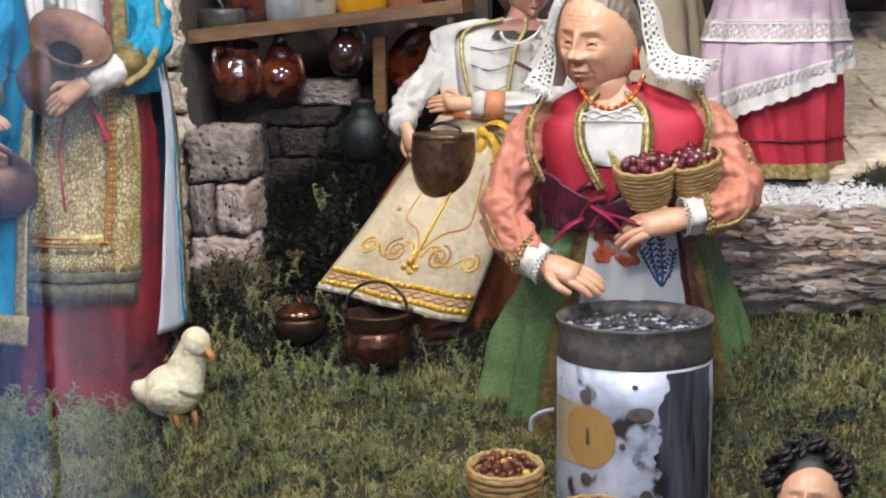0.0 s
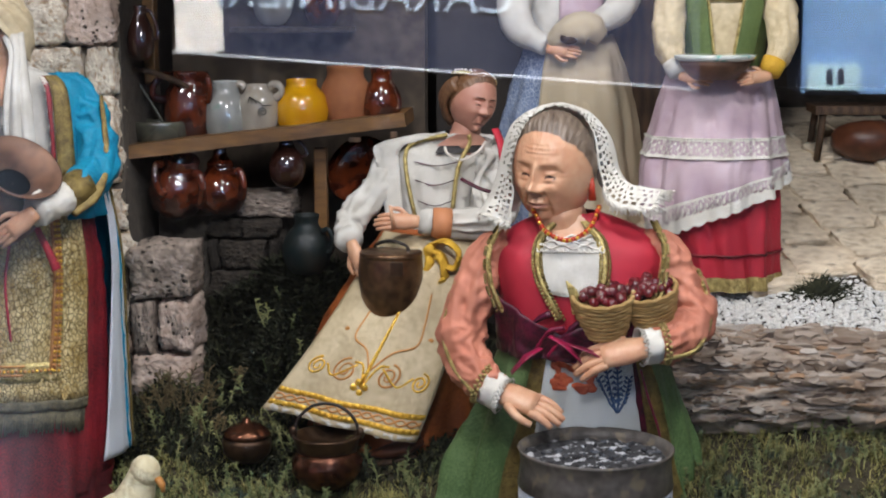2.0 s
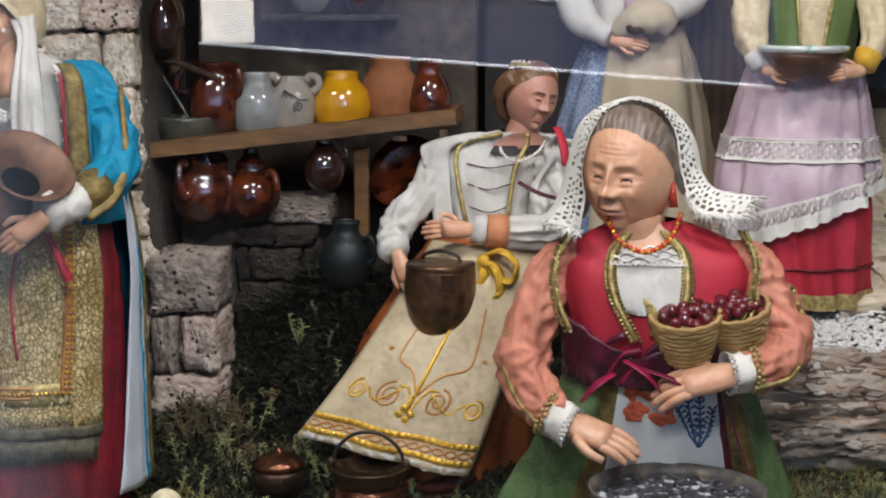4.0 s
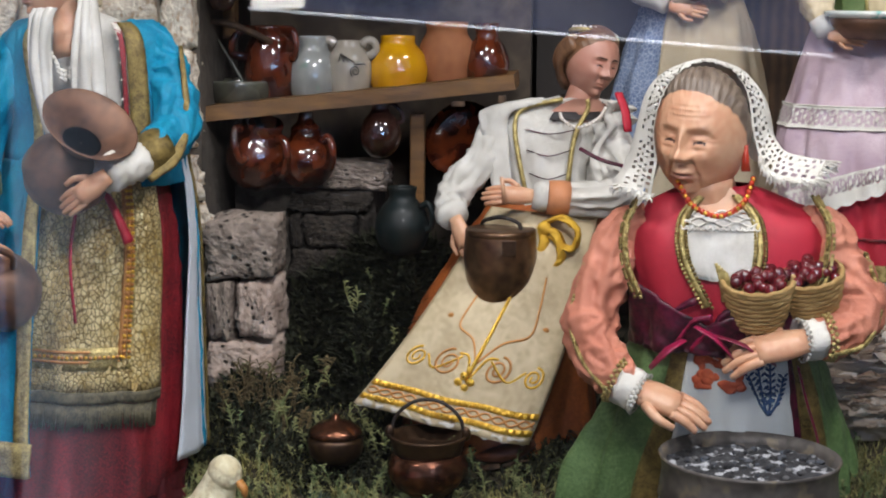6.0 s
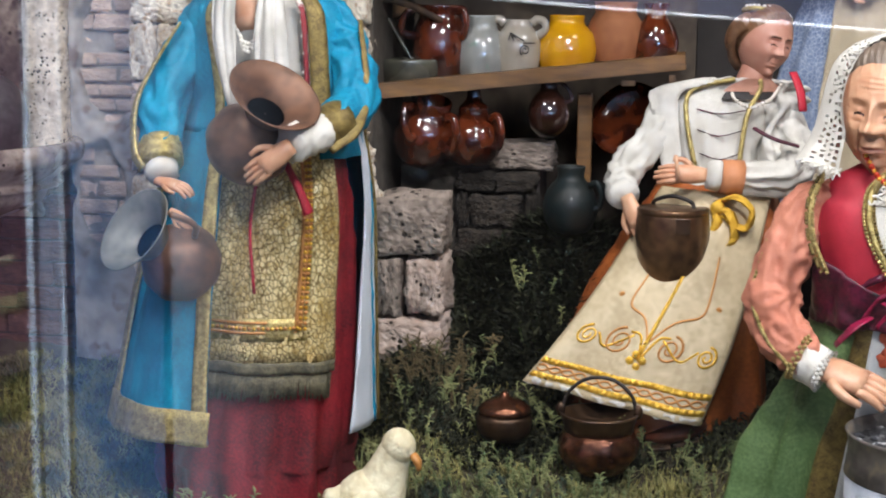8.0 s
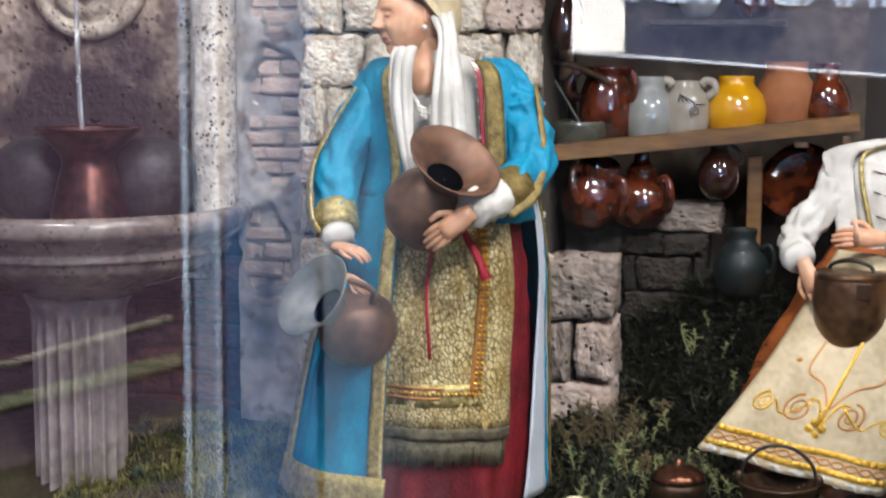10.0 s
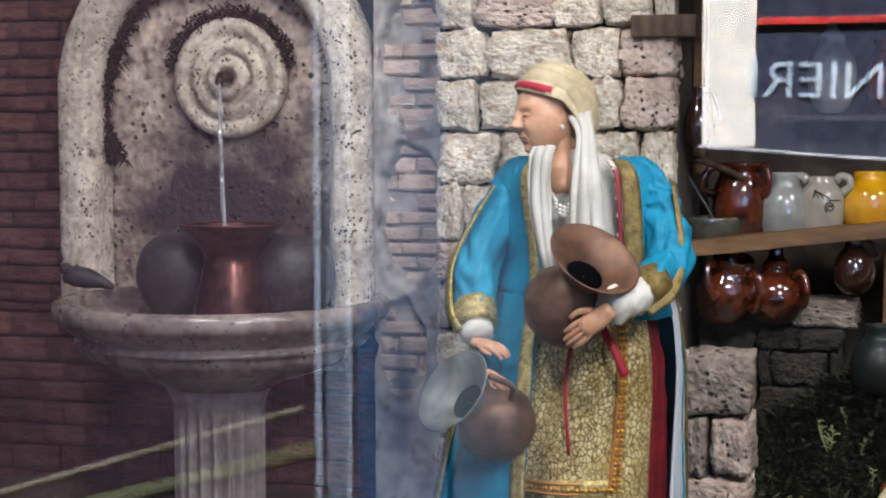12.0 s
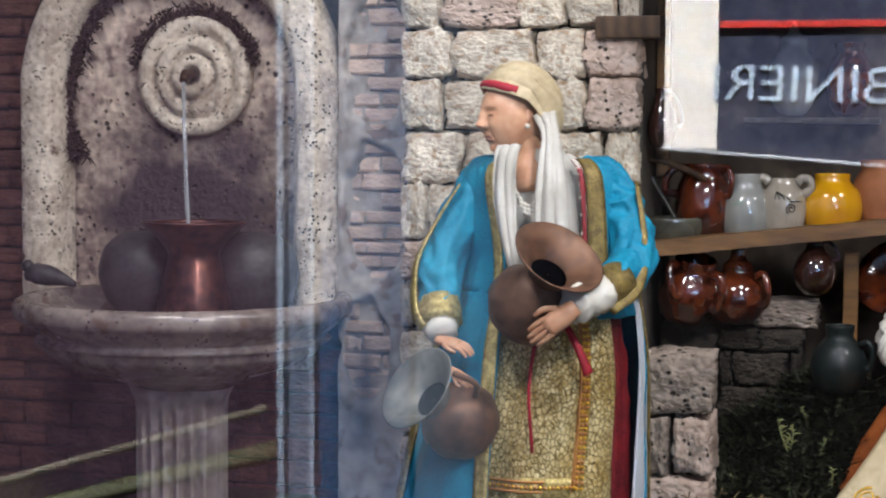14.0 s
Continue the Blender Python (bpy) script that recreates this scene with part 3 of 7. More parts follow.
bm = bmesh.new()
surf(bm, lambda u, v: (-0.80 + 1.5 * u, -0.66 + 0.98 * v, lay(-0.80 + 1.5 * u, -0.66 + 0.98 * v) - 0.001), 220, 150, 0)
structure(part("ground", bm, SOIL), "dark soil base of the display under moss", "ground")
structure(boxed("floor", (-1.2, -0.69, -0.30), (1.2, 1.0, -0.25), CASE), "dark board floor of the show case", "floor")
structure(boxed("pavement", (-60, -60, -1.15), (60, 60, -1.0), STREET), "grey street pavement outside the show case", "pavement")
structure(boxed("plinth", (-1.2, -0.68, -0.999), (1.2, 1.0, -0.301), CASE), "dark plinth that carries the show case", "plinth")

# the show case: closed sides, back and top, glass front
structure(boxed("wall_north", (-1.2, 0.96, -0.249), (1.2, 1.0, 0.90), CASE), "dark back board of the show case", "wall")
structure(boxed("wall_west", (-1.2, -0.69, -0.249), (-1.16, 0.959, 0.90), CASE), "dark side board of the show case", "wall")
structure(boxed("wall_east", (1.16, -0.69, -0.249), (1.2, 0.959, 0.90), CASE), "dark side board of the show case", "wall")
structure(boxed("ceiling", (-1.2, -0.69, 0.901), (1.2, 1.0, 0.94), CASE), "dark top board of the show case", "ceiling")
pane = structure(boxed("window_1", (-1.15, -0.704, -0.249), (1.15, -0.700, 0.899), GLASS), "clear glass pane closing the show case", "window")
pane.visible_shadow = False

# the street front that mirrors in the glass
ST = -1.70
structure(boxed("wall_street", (-0.50, ST - 0.30, -1.0), (3, ST - 0.10, 0.60), SHADE_BLACK), "street wall opposite, nearly black in place of shade", "wall")
structure(boxed("wall_plum", (-3, ST - 0.30, -1.0), (-0.501, ST - 0.095, 0.60), PLUM), "dull plum painted street wall opposite", "wall")
tagged(boxed("door_panel", (-0.203, ST - 0.09, 0.268), (-0.166, ST - 0.0, 0.66), WHITE_WALL), "sunlit white painted door panel across the street", "panel", kind="structure")
board = holder("sign_board", (0, ST, 0), "navy sign board with pale lettering and red stripe", "sign")
bm = bmesh.new()
vs = [bm.verts.new((x, y, z)) for y in (-0.05, 0.0) for x, z in ((-0.165, 0.266), (0.20, 0.240), (0.20, 0.50), (-0.165, 0.50))]
for q in ((0, 1, 2, 3), (7, 6, 5, 4), (0, 4, 5, 1), (1, 5, 6, 2), (2, 6, 7, 3), (3, 7, 4, 0)):
    bm.faces.new([vs[i] for i in q])
ob = part("panel", bm, NAVY, board)
for f in ob.data.polygons:
    f.use_smooth = False
boxed("stripe", (-0.165, 0.001, 0.352), (0.20, 0.005, 0.357), SIGN_RED, board, 0.0005, "narrow red stripe")
bm = bmesh.new()
tube(bm, [(-0.205, 0.003, 0.2675), (0.20, 0.003, 0.2385)], [0.0018, 0.0018], 6, 0, 1)
part("lower_edge", bm, PALE_FRAME, board, "pale metal lower edge")
word = bpy.data.curves.new("word", "FONT")
word.body, word.size, word.extrude, word.align_x = "CARABINIERI", 0.036, 0.001, "LEFT"
lettering = new("lettering", word)
lettering.data.materials.append(LETTER)
lettering.parent = board
bpy.context.view_layer.update()
wide = max(lettering.dimensions.x, 0.01)
lettering.matrix_basis = Matrix.LocRotScale((0.060, 0.0014, 0.2965), Euler((radians(90), radians(-1.5), radians(180))), (0.227 / wide, 1, 1))
van = holder("parked_van", (0, ST, 0), "light blue parked van with a white plate, in the street", "vehicle")
boxed("body", (0.278, -0.09, 0.234), (0.95, -0.01, 0.60), BODY_BLUE, van, 0.004)
plate = boxed("plate", (0.282, -0.009, 0.238), (0.322, -0.004, 0.258), PALE_PLATE, van, 0.001, "white plate")
for k in range(2):
    boxed("bar", (0.296 + 0.008 * k, -0.004, 0.243), (0.301 + 0.008 * k, -0.003, 0.254), NAVY, plate)
post = holder("door_frame", (0, ST, 0), "deep blue door frame with pale edges across the street", "frame", kind="structure")
boxed("leaf", (-0.473, -0.09, -1.0), (-0.400, -0.03, 0.60), DEEP_BLUE, post)
boxed("panel", (-0.4985, -0.09, -1.0), (-0.4780, -0.03, 0.60), FRAME_FILL, post)
boxed("edge", (-0.504, -0.09, -1.0), (-0.499, -0.02, 0.60), FRAME_DIM, post)
boxed("edge", (-0.4775, -0.09, -1.0), (-0.474, -0.02, 0.60), FRAME_DIM, post)
# Added panel; its fading colour paints the soft haze on the pane.
structure(boxed("wall_haze", (-0.425, ST - 0.088, -1.0), (-0.285, ST - 0.05, 0.60), HAZE_BLUE), "added blue grey panel by the door that mirrors as haze", "wall")
rail = holder("street_rail", (0, ST, 0), "cream hand rail over an olive band across the street", "rail", kind="structure")
bm = bmesh.new()
tube(bm, [(-1.2, 0.0, -0.148), (-0.505, 0.0, 0.0665)], [0.0035, 0.0035], 8, 0, 1)
part("bar", bm, CREAM_RAIL, rail)
bm = bmesh.new()
tube(bm, [(-1.2, -0.02, -0.165), (-0.505, -0.02, 0.030)], [0.019, 0.019], 8, 0, 1, flat=0.4)
part("band", bm, OLIVE_BAND, rail)


# ---- stones ----
def rough_block(name, seed, cuts, round_, amp):
    bm = bmesh.new()
    bmesh.ops.create_cube(bm, size=1.0)
    bmesh.ops.subdivide_edges(bm, edges=bm.edges[:], cuts=cuts, use_grid_fill=True)
    for v in bm.verts:
        p = v.co.copy()
        q = p.normalized() * 0.62
        p = p.lerp(q, round_)
        n = V((noise.noise(p * 2.1 + V((seed * 7.1, 0, 0))), noise.noise(p * 2.1 + V((0, seed * 5.3, 9))), noise.noise(p * 2.1 + V((3, 0, seed * 4.7)))))
        n2 = noise.noise(p * 6 + V((seed, seed, 1)))
        n3 = noise.noise(p * 13 + V((seed * 3, 1, 2)))
        n4 = abs(noise.noise(p * 9 + V((seed, 4, seed * 2))))
        v.co = p + n * amp + p.normalized() * (n2 * amp * 0.6 + n3 * amp * 0.45 + (0.25 - n4) * amp * 0.7)
    me = bpy.data.meshes.new(name)
    bm.to_mesh(me)
    bm.free()
    for f in me.polygons:
        f.use_smooth = True
    return me


def block_set(name, count, cuts, round_, amp, materials):
    out = []
    for k in range(count):
        me = rough_block(name, k + 1, cuts, round_, amp)
        me.materials.append(materials[k % len(materials)])
        out.append(me)
    return out


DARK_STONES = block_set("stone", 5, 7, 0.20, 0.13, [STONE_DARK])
STONES = block_set("stone", 9, 11, 0.28, 0.105, [STONE, STONE, STONE_PINK])
PIER_STONES = block_set("stone", 6, 8, 0.12, 0.085, [STONE_MID, STONE_MID, STONE_PINK])
BRICKS = block_set("brick", 5, 2, 0.06, 0.05, [BRICK])
PALE_BRICKS = block_set("brick", 6, 3, 0.08, 0.06, [BRICK_PALE])
SLABS = block_set("slab", 6, 5, 0.10, 0.075, [SLAB])
dice = random.Random(7)


def piece(name, meshes, parent, c, size, turn=(0, 0, 0)):
    ob = new(name, dice.choice(meshes))
    ob.parent = parent
    ob.matrix_basis = Matrix.LocRotScale(c, Euler([radians(a) for a in turn]), size)
    return ob


def courses(parent, meshes, name, x0, x1, z0, z1, y, row, wide, deep, gap=0.002, spread=0.35):
    """Rows of stones or bricks in the plane y, with broken joints."""
    z = z0
    odd = 0
    while z < z1 - 0.3 * row:
        h = min(row * dice.uniform(0.85, 1.15), z1 - z)
        x = x0 - (odd % 2) * wide * 0.5
        while x < x1 - 0.004:
            w = wide * dice.uniform(1 - spread, 1 + spread)
            a, b = max(x, x0), min(x + w, x1)
            if x1 - b < wide * 0.3:
                b = x1
            if b - a > wide * 0.25:
                piece(name, meshes, parent, ((a + b) / 2, y + dice.uniform(-0.0015, 0.0015), z + h / 2), (b - a - gap, deep, h - gap), (dice.uniform(-1.5, 1.5), dice.uniform(-1.2, 1.2), dice.uniform(-2, 2)))
            x = b if b == x1 else x + w
        z += h
        odd += 1


# wall behind the woman in blue, its low pier and the stepped stones
wall = structure(boxed("wall_stone", (-0.338, 0.098, -0.02), (-0.192, 0.20, 0.62), MORTAR), "rough wall of pale pitted limestone blocks", "wall")
pier = structure(boxed("wall_pier", (-0.187, 0.105, -0.02), (-0.156, 0.150, 0.120), MORTAR), "low pier of pale limestone blocks", "wall")
steps = structure(boxed("wall_steps", (-0.186, 0.160, 0.0), (-0.100, 0.234, 0.158), MORTAR), "low ledge of stone blocks under the shelf, darkened for shade", "wall")
plaster_wall = structure(boxed("wall_plaster", (-0.191, 0.235, -0.02), (-0.004, 0.26, 0.62), PLASTER), "weathered plaster wall behind the shelf, darkened for shade", "wall")

# Added dark board stands in for the dark opening here.
structure(boxed("wall_dark", (-0.003, 0.33, -0.02), (0.111, 0.35, 0.62), CASE), "added dark wall closing the dark opening behind the figurines", "wall")

# ---- far ground on the slope behind the log ----
rise = chain([0.06, 0.14, 0.20, 0.35, 0.95], [0.088, 0.110, 0.128, 0.180, 0.33])
bm = bmesh.new()
surf(bm, lambda u, v: (0.10 + 1.0 * u, 0.06 + 0.88 * v, rise(0.06 + 0.88 * v) - 0.006), 20, 30, 0, 0.03)
slope = structure(part("pavement_slope", bm, MORTAR), "sandy paved lane rising to the back", "pavement")


# ---- shelf and pottery ----
def shelf_z(x):
    return 0.2028 + (x + 0.19) * 0.105


def shelf_y(x):
    return 0.128 + (x + 0.19) * 0.22


shelf = holder("wall_shelf", (0, 0, 0), "long waxed wooden shelf carrying pottery on posts", "shelf")
bm = bmesh.new()
surf(bm, lambda u, v: (-0.193 + 0.183 * u, shelf_y(-0.193 + 0.183 * u) - 0.018 + 0.063 * (1 - v), shelf_z(-0.193 + 0.183 * u) + 0.0004 * noise.noise((u * 9, v * 3, 0))), 24, 4, 0, 0.0092)
for f in part("board", bm, WOOD, shelf).data.polygons:
    f.use_smooth = False
for x, w, z0 in ((-0.0710, 0.009, 0.10),):
    boxed("post", (x - w / 2, shelf_y(x) + 0.006, z0), (x + w / 2, shelf_y(x) + 0.014, shelf_z(x) - 0.0096), WOOD, shelf, 0.0008)
boxed("bracket", (-0.048, shelf_y(-0.048) - 0.0202, 0.2118), (-0.040, shelf_y(-0.048) - 0.0178, 0.2148), WOOD_DARK, shelf, 0.0004)
boxed("peg", (-0.020, shelf_y(-0.02) - 0.0215, 0.2133), (-0.0155, shelf_y(-0.02) - 0.0175, 0.2183), WOOD_DARK, shelf, 0.0004)


def ear(bm, a, b, out, r=0.0016, mi=0):
    """A pulled clay handle from a to b, bowing outwards."""
    a, b = V(a), V(b)
    tube(bm, [a, a + V(out) * 0.9, (a + b) / 2 + V(out) * 1.15, b + V(out) * 0.6, b], [r * 1.2, r, r, r, r * 1.2], 8, mi, 4)


def pot(name, at, profile, material, label, category="jar", ears=(), lip=None, turn=(0, 0, 0), wob=0.02, hollow=True, extra=None, seed=1.0, grow=(1, 1, 1)):
    """A thrown pot of (radius, height) points, hollow at the mouth, with its handles as parts."""
    ob = holder(name, at, label, category)
    ob.rotation_euler = [radians(a) for a in turn]
    ob.scale = grow
    bm = bmesh.new()
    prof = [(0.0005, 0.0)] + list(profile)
    if hollow:
        r, z = profile[-1]
        prof += [(r * 0.86, z), (r * 0.84, z - 0.004), (profile[-2][0] * 0.8, profile[-2][1] - 0.003), (0.0005, profile[-2][1] - 0.005)]
    else:
        prof += [(0.0005, profile[-1][1])]
    fine = []
    for i in range(len(prof) - 1):
        for k in range(3):
            t = k / 3
            fine.append((prof[i][0] * (1 - t) + prof[i + 1][0] * t, prof[i][1] * (1 - t) + prof[i + 1][1] * t))
    fine.append(prof[-1])
    sm = [fine[0]] + [((fine[i - 1][0] + 2 * fine[i][0] + fine[i + 1][0]) / 4, (fine[i - 1][1] + 2 * fine[i][1] + fine[i + 1][1]) / 4) for i in range(1, len(fine) - 1)] + [fine[-1]]
    lathe(bm, sm, 32, 0, None, wob, seed=seed)
    part("body", bm, material, ob)
    for a, b, out, r in ears:
        bm = bmesh.new()
        ear(bm, a, b, out, r)
        part("handle", bm, material, ob)
    if extra:
        extra(ob)
    return ob


def sz(x):
    return shelf_z(x) + 0.0004


def bowl_extra(ob):
    bm = bmesh.new()
    tube(bm, [(0.006, 0.0, 0.012), (-0.008, 0.0, 0.034), (-0.018, -0.001, 0.050)], [0.0011, 0.0009, 0.0009], 6, 0, 3)
    ball(bm, (0.006, 0, 0.011), (0.004, 0.004, 0.0025), 0, 10, 6)
    part("ladle", bm, GREY_GLAZE, ob, "thin grey clay ladle")


pot("bowl", (-0.179, 0.146, sz(-0.179)), [(0.011, 0.0005), (0.0160, 0.004), (0.0195, 0.011), (0.0200, 0.0170), (0.0195, 0.0195)], GREY_GLAZE, "small grey green glazed bowl with a ladle on the shelf", "bowl", extra=bowl_extra, grow=(1.05, 1.05, 1.1))
pot("jug", (-0.1610, 0.154, sz(-0.1610)), [(0.010, 0.0005), (0.0135, 0.006), (0.0165, 0.018), (0.0150, 0.030), (0.0115, 0.036), (0.0130, 0.041)], BROWN_GLAZE,
    "dark brown glazed jug with looped handles on the shelf", "jug", ears=(((-0.014, -0.004, 0.026), (-0.010, -0.003, 0.038), (-0.007, -0.003, 0.002), 0.002), ((0.011, -0.008, 0.038), (0.013, -0.008, 0.026), (0.004, -0.004, 0.001), 0.0018)), wob=0.07, seed=3, grow=(1.10, 1.10, 1.28))
pot("jar", (-0.1345, 0.153, sz(-0.1345)), [(0.0105, 0.0005), (0.0145, 0.008), (0.0158, 0.016), (0.0140, 0.025), (0.0088, 0.031), (0.0098, 0.037)], WHITE_GLAZE, "pale grey glazed jar with green spots on the shelf", "jar", seed=5, grow=(1.0, 1.0, 1.18))


def spiral_extra(ob):
    bm = bmesh.new()
    pts = []
    for k in range(26):
        a, r = k * 0.42, 0.0006 + 0.00009 * k
        x, z = 0.0052 + math.cos(a) * r, 0.0170 + math.sin(a) * r
        pts.append((x, -math.sqrt(max(0.0132 ** 2 - x * x, 0)) - 0.0004, z))
    tube(bm, pts, [0.00035, 0.00035], 5, 0, 1)
    for k in range(4):
        x0 = -0.004 + 0.003 * k
        tube(bm, [(-0.003, -0.0128, 0.0255), (x0, -0.0134, 0.0215)], [0.00035, 0.0003], 5, 0, 1)
    tube(bm, [(0.0045, -0.0128, 0.0205), (0.0105, -0.0090, 0.0205)], [0.00035, 0.00035], 5, 0, 1)
    part("spiral", bm, INK, ob, "black painted spiral and strokes")


pot("jar", (-0.1125, 0.154, sz(-0.1125)), [(0.0095, 0.0005), (0.0120, 0.007), (0.0134, 0.017), (0.0125, 0.024), (0.0080, 0.029), (0.0072, 0.032)], PLAIN_WHITE, "cream glazed jar with black spiral and two ears",
    "jar", ears=(((-0.0115, -0.002, 0.024), (-0.008, -0.002, 0.030), (-0.0045, -0.001, 0.0035), 0.0022), ((0.0115, -0.002, 0.024), (0.008, -0.002, 0.030), (0.0045, -0.001, 0.0035), 0.0022)), extra=spiral_extra, seed=6, grow=(1.08, 1.08, 1.22))
pot("jar", (-0.0835, 0.163, sz(-0.0835)), [(0.0110, 0.0005), (0.0158, 0.006), (0.0180, 0.0145), (0.0160, 0.0235), (0.0098, 0.0285), (0.0105, 0.0325)], YELLOW_GLAZE, "round shiny yellow glazed jar on the shelf", "jar", wob=0.01, seed=7, grow=(1.07, 1.07, 1.20))
pot("jar", (-0.0540, 0.172, sz(-0.054)), [(0.0105, 0.0005), (0.0120, 0.005), (0.0165, 0.018), (0.0160, 0.026), (0.0115, 0.032), (0.0130, 0.037)], TERRACOTTA, "bare orange terracotta jar on the shelf", "jar", wob=0.01, seed=8, grow=(1.05, 1.05, 1.20))
pot("bottle", (-0.0290, 0.172, sz(-0.029)), [(0.0072, 0.0005), (0.0105, 0.007), (0.0117, 0.014), (0.0090, 0.022), (0.0052, 0.026), (0.0066, 0.033)], BROWN_GLAZE, "small red brown glazed bottle on the shelf", "bottle", seed=9, grow=(1.25, 1.25, 1.25))
# below the shelf
pot("jug", (-0.1715, 0.146, 0.1600), [(0.0095, 0.0005), (0.0155, 0.006), (0.0190, 0.016), (0.0175, 0.026), (0.0110, 0.033), (0.0125, 0.039)], BROWN_GLAZE, "big lumpy brown glazed jug with thick handles under the shelf",
    "jug", ears=(((0.012, -0.010, 0.034), (0.016, -0.011, 0.016), (0.006, -0.006, 0.002), 0.0026), ((-0.010, -0.010, 0.036), (-0.004, -0.018, 0.022), (-0.003, -0.006, 0.0), 0.0024)), wob=0.12, turn=(14, 12, 0), seed=10, grow=(1.02, 1.05, 1.12))
pot("jug", (-0.1385, 0.148, 0.1600), [(0.0080, 0.0005), (0.0140, 0.005), (0.0178, 0.015), (0.0150, 0.024), (0.0085, 0.030), (0.0092, 0.034), (0.0045, 0.038), (0.0042, 0.044), (0.0015, 0.047)], BROWN_GLAZE,
    "brown glazed jug with a knobbed stopper under the shelf", "jug", ears=(((0.011, -0.008, 0.028), (0.014, -0.010, 0.012), (0.005, -0.005, 0.002), 0.0022),), hollow=False, wob=0.10, seed=11, grow=(1.05, 1.05, 1.08))
pot("bottle", (-0.0925, 0.150, 0.1790), [(0.0060, 0.0005), (0.0110, 0.006), (0.0128, 0.014), (0.0100, 0.022), (0.0048, 0.027), (0.0052, 0.0325)], DARK_GLAZE, "near black glazed bottle hanging under the shelf", "bottle",
           ears=(((0.010, -0.002, 0.020), (0.004, -0.001, 0.030), (0.004, 0, 0.002), 0.0011),), seed=12, grow=(1.05, 1.05, 1.08))
plate = holder("platter", (-0.043, 0.178, 0.187), "brown glazed platter leaning under the shelf", "plate")
plate.rotation_euler = (radians(64), radians(8), radians(-24))
bm = bmesh.new()
lathe(bm, [(0.0005, 0), (0.013, 0), (0.018, 0.003), (0.0245, 0.0055), (0.0245, 0.007), (0.018, 0.005), (0.013, 0.002), (0.0005, 0.0018)], 40, 0, None, 0.02)
part("dish", bm, BROWN_GLAZE, plate)
pot("jug", (-0.0765, 0.131, 0.1225), [(0.0110, 0.0005), (0.0155, 0.008), (0.0172, 0.018), (0.0135, 0.028), (0.0075, 0.034), (0.0090, 0.041)], TEAL_GLAZE, "dark teal glazed jug standing in the moss", "jug",
    ears=(((0.012, -0.006, 0.030), (0.015, -0.006, 0.016), (0.005, -0.003, 0.002), 0.0018),), seed=13)
# upper pottery behind the mirrored letters
up = holder("upper_shelf", (0, 0, 0), "narrow dark wooden upper shelf on the plaster", "shelf")
boxed("board", (-0.140, 0.195, 0.2845), (-0.055, 0.2345, 0.288), MORTAR, up, 0.001)
pot("jar", (-0.110, 0.205, 0.2885), [(0.008, 0.0005), (0.0135, 0.008), (0.0168, 0.024), (0.0150, 0.036), (0.0085, 0.045), (0.0095, 0.050), (0.005, 0.053), (0.0022, 0.058), (0.001, 0.061)], WHITE_GLAZE, "white lidded jar with dark green spots", "jar", hollow=False, seed=14)
pot("jar", (-0.075, 0.208, 0.2885), [(0.008, 0.0005), (0.013, 0.008), (0.0155, 0.022), (0.0125, 0.035), (0.008, 0.042), (0.010, 0.047)], BROWN_GLAZE, "brown glazed jar on the upper shelf", "jar", seed=15)
# dark jug hung on the wall's end, and the beam end
pot("jug", (-0.182, 0.112, 0.268), [(0.005, 0.0005), (0.0085, 0.006), (0.0095, 0.014), (0.0070, 0.024), (0.0036, 0.031), (0.0045, 0.036)], DARK_GLAZE, "small dark glazed jug hung at the wall's end", "jug",
    ears=(((0.008, 0, 0.014), (0.004, 0, 0.032), (0.004, 0, 0.001), 0.0011),), seed=16)
tagged(boxed("beam_end", (-0.218, 0.080, 0.332), (-0.180, 0.098, 0.345), WOOD_DARK, None, 0.0012), "brown wooden beam end set in the stone wall", "beam", kind="structure")
tagged(boxed("post", (-0.1905, 0.150, 0.250), (-0.1825, 0.160, 0.62), WOOD, None, 0.0008), "upright wooden post beside the stone wall", "post", kind="structure")
bm = bmesh.new()
tube(bm, [(-0.193, 0.128, 0.262), (-0.178, 0.13, 0.259), (-0.160, 0.14, 0.250), (-0.152, 0.15, 0.243)], [0.0018, 0.0022, 0.002, 0.0016], 7, 0, 4)
tagged(part("branch", bm, WOOD_DARK), "thin crooked dry branch over the shelf", "branch")

# ---- copper ware on the moss ----
caul = holder("cauldron", (-0.0512, 0.040, -0.001), "hammered copper cauldron with arched iron handle on the moss", "cauldron")
bm = bmesh.new()
lathe(bm, [(0.0005, 0), (0.010, 0.0005), (0.017, 0.005), (0.0225, 0.013), (0.0228, 0.019), (0.0205, 0.0235), (0.0190, 0.0260)], 48, 0, None, 0.03, fold=lambda a, z: 1 + 0.015 * math.sin(9 * a))
part("belly", bm, COPPER_RED, caul)
bm = bmesh.new()
lathe(bm, [(0.0190, 0.0255), (0.0195, 0.0285), (0.0215, 0.0345), (0.0222, 0.0360), (0.0205, 0.0360), (0.0180, 0.029), (0.0005, 0.027)], 40, 0)
part("rim", bm, COPPER_DARK, caul)
bm = bmesh.new()
tube(bm, [(-0.0205, 0, 0.033), (-0.0185, 0, 0.045), (-0.010, 0, 0.0535), (0.0, 0, 0.0560), (0.010, 0, 0.0535), (0.0185, 0, 0.045), (0.0205, 0, 0.033)], [0.0011] * 7, 7, 0, 4)
part("handle", bm, IRON, caul)
for s in (-1, 1):
    bm = bmesh.new()
    ball(bm, (0.0215 * s, 0, 0.037), (0.0028, 0.0022, 0.0042), 0, 10, 7)
    part("lug", bm, COPPER_DARK, caul)
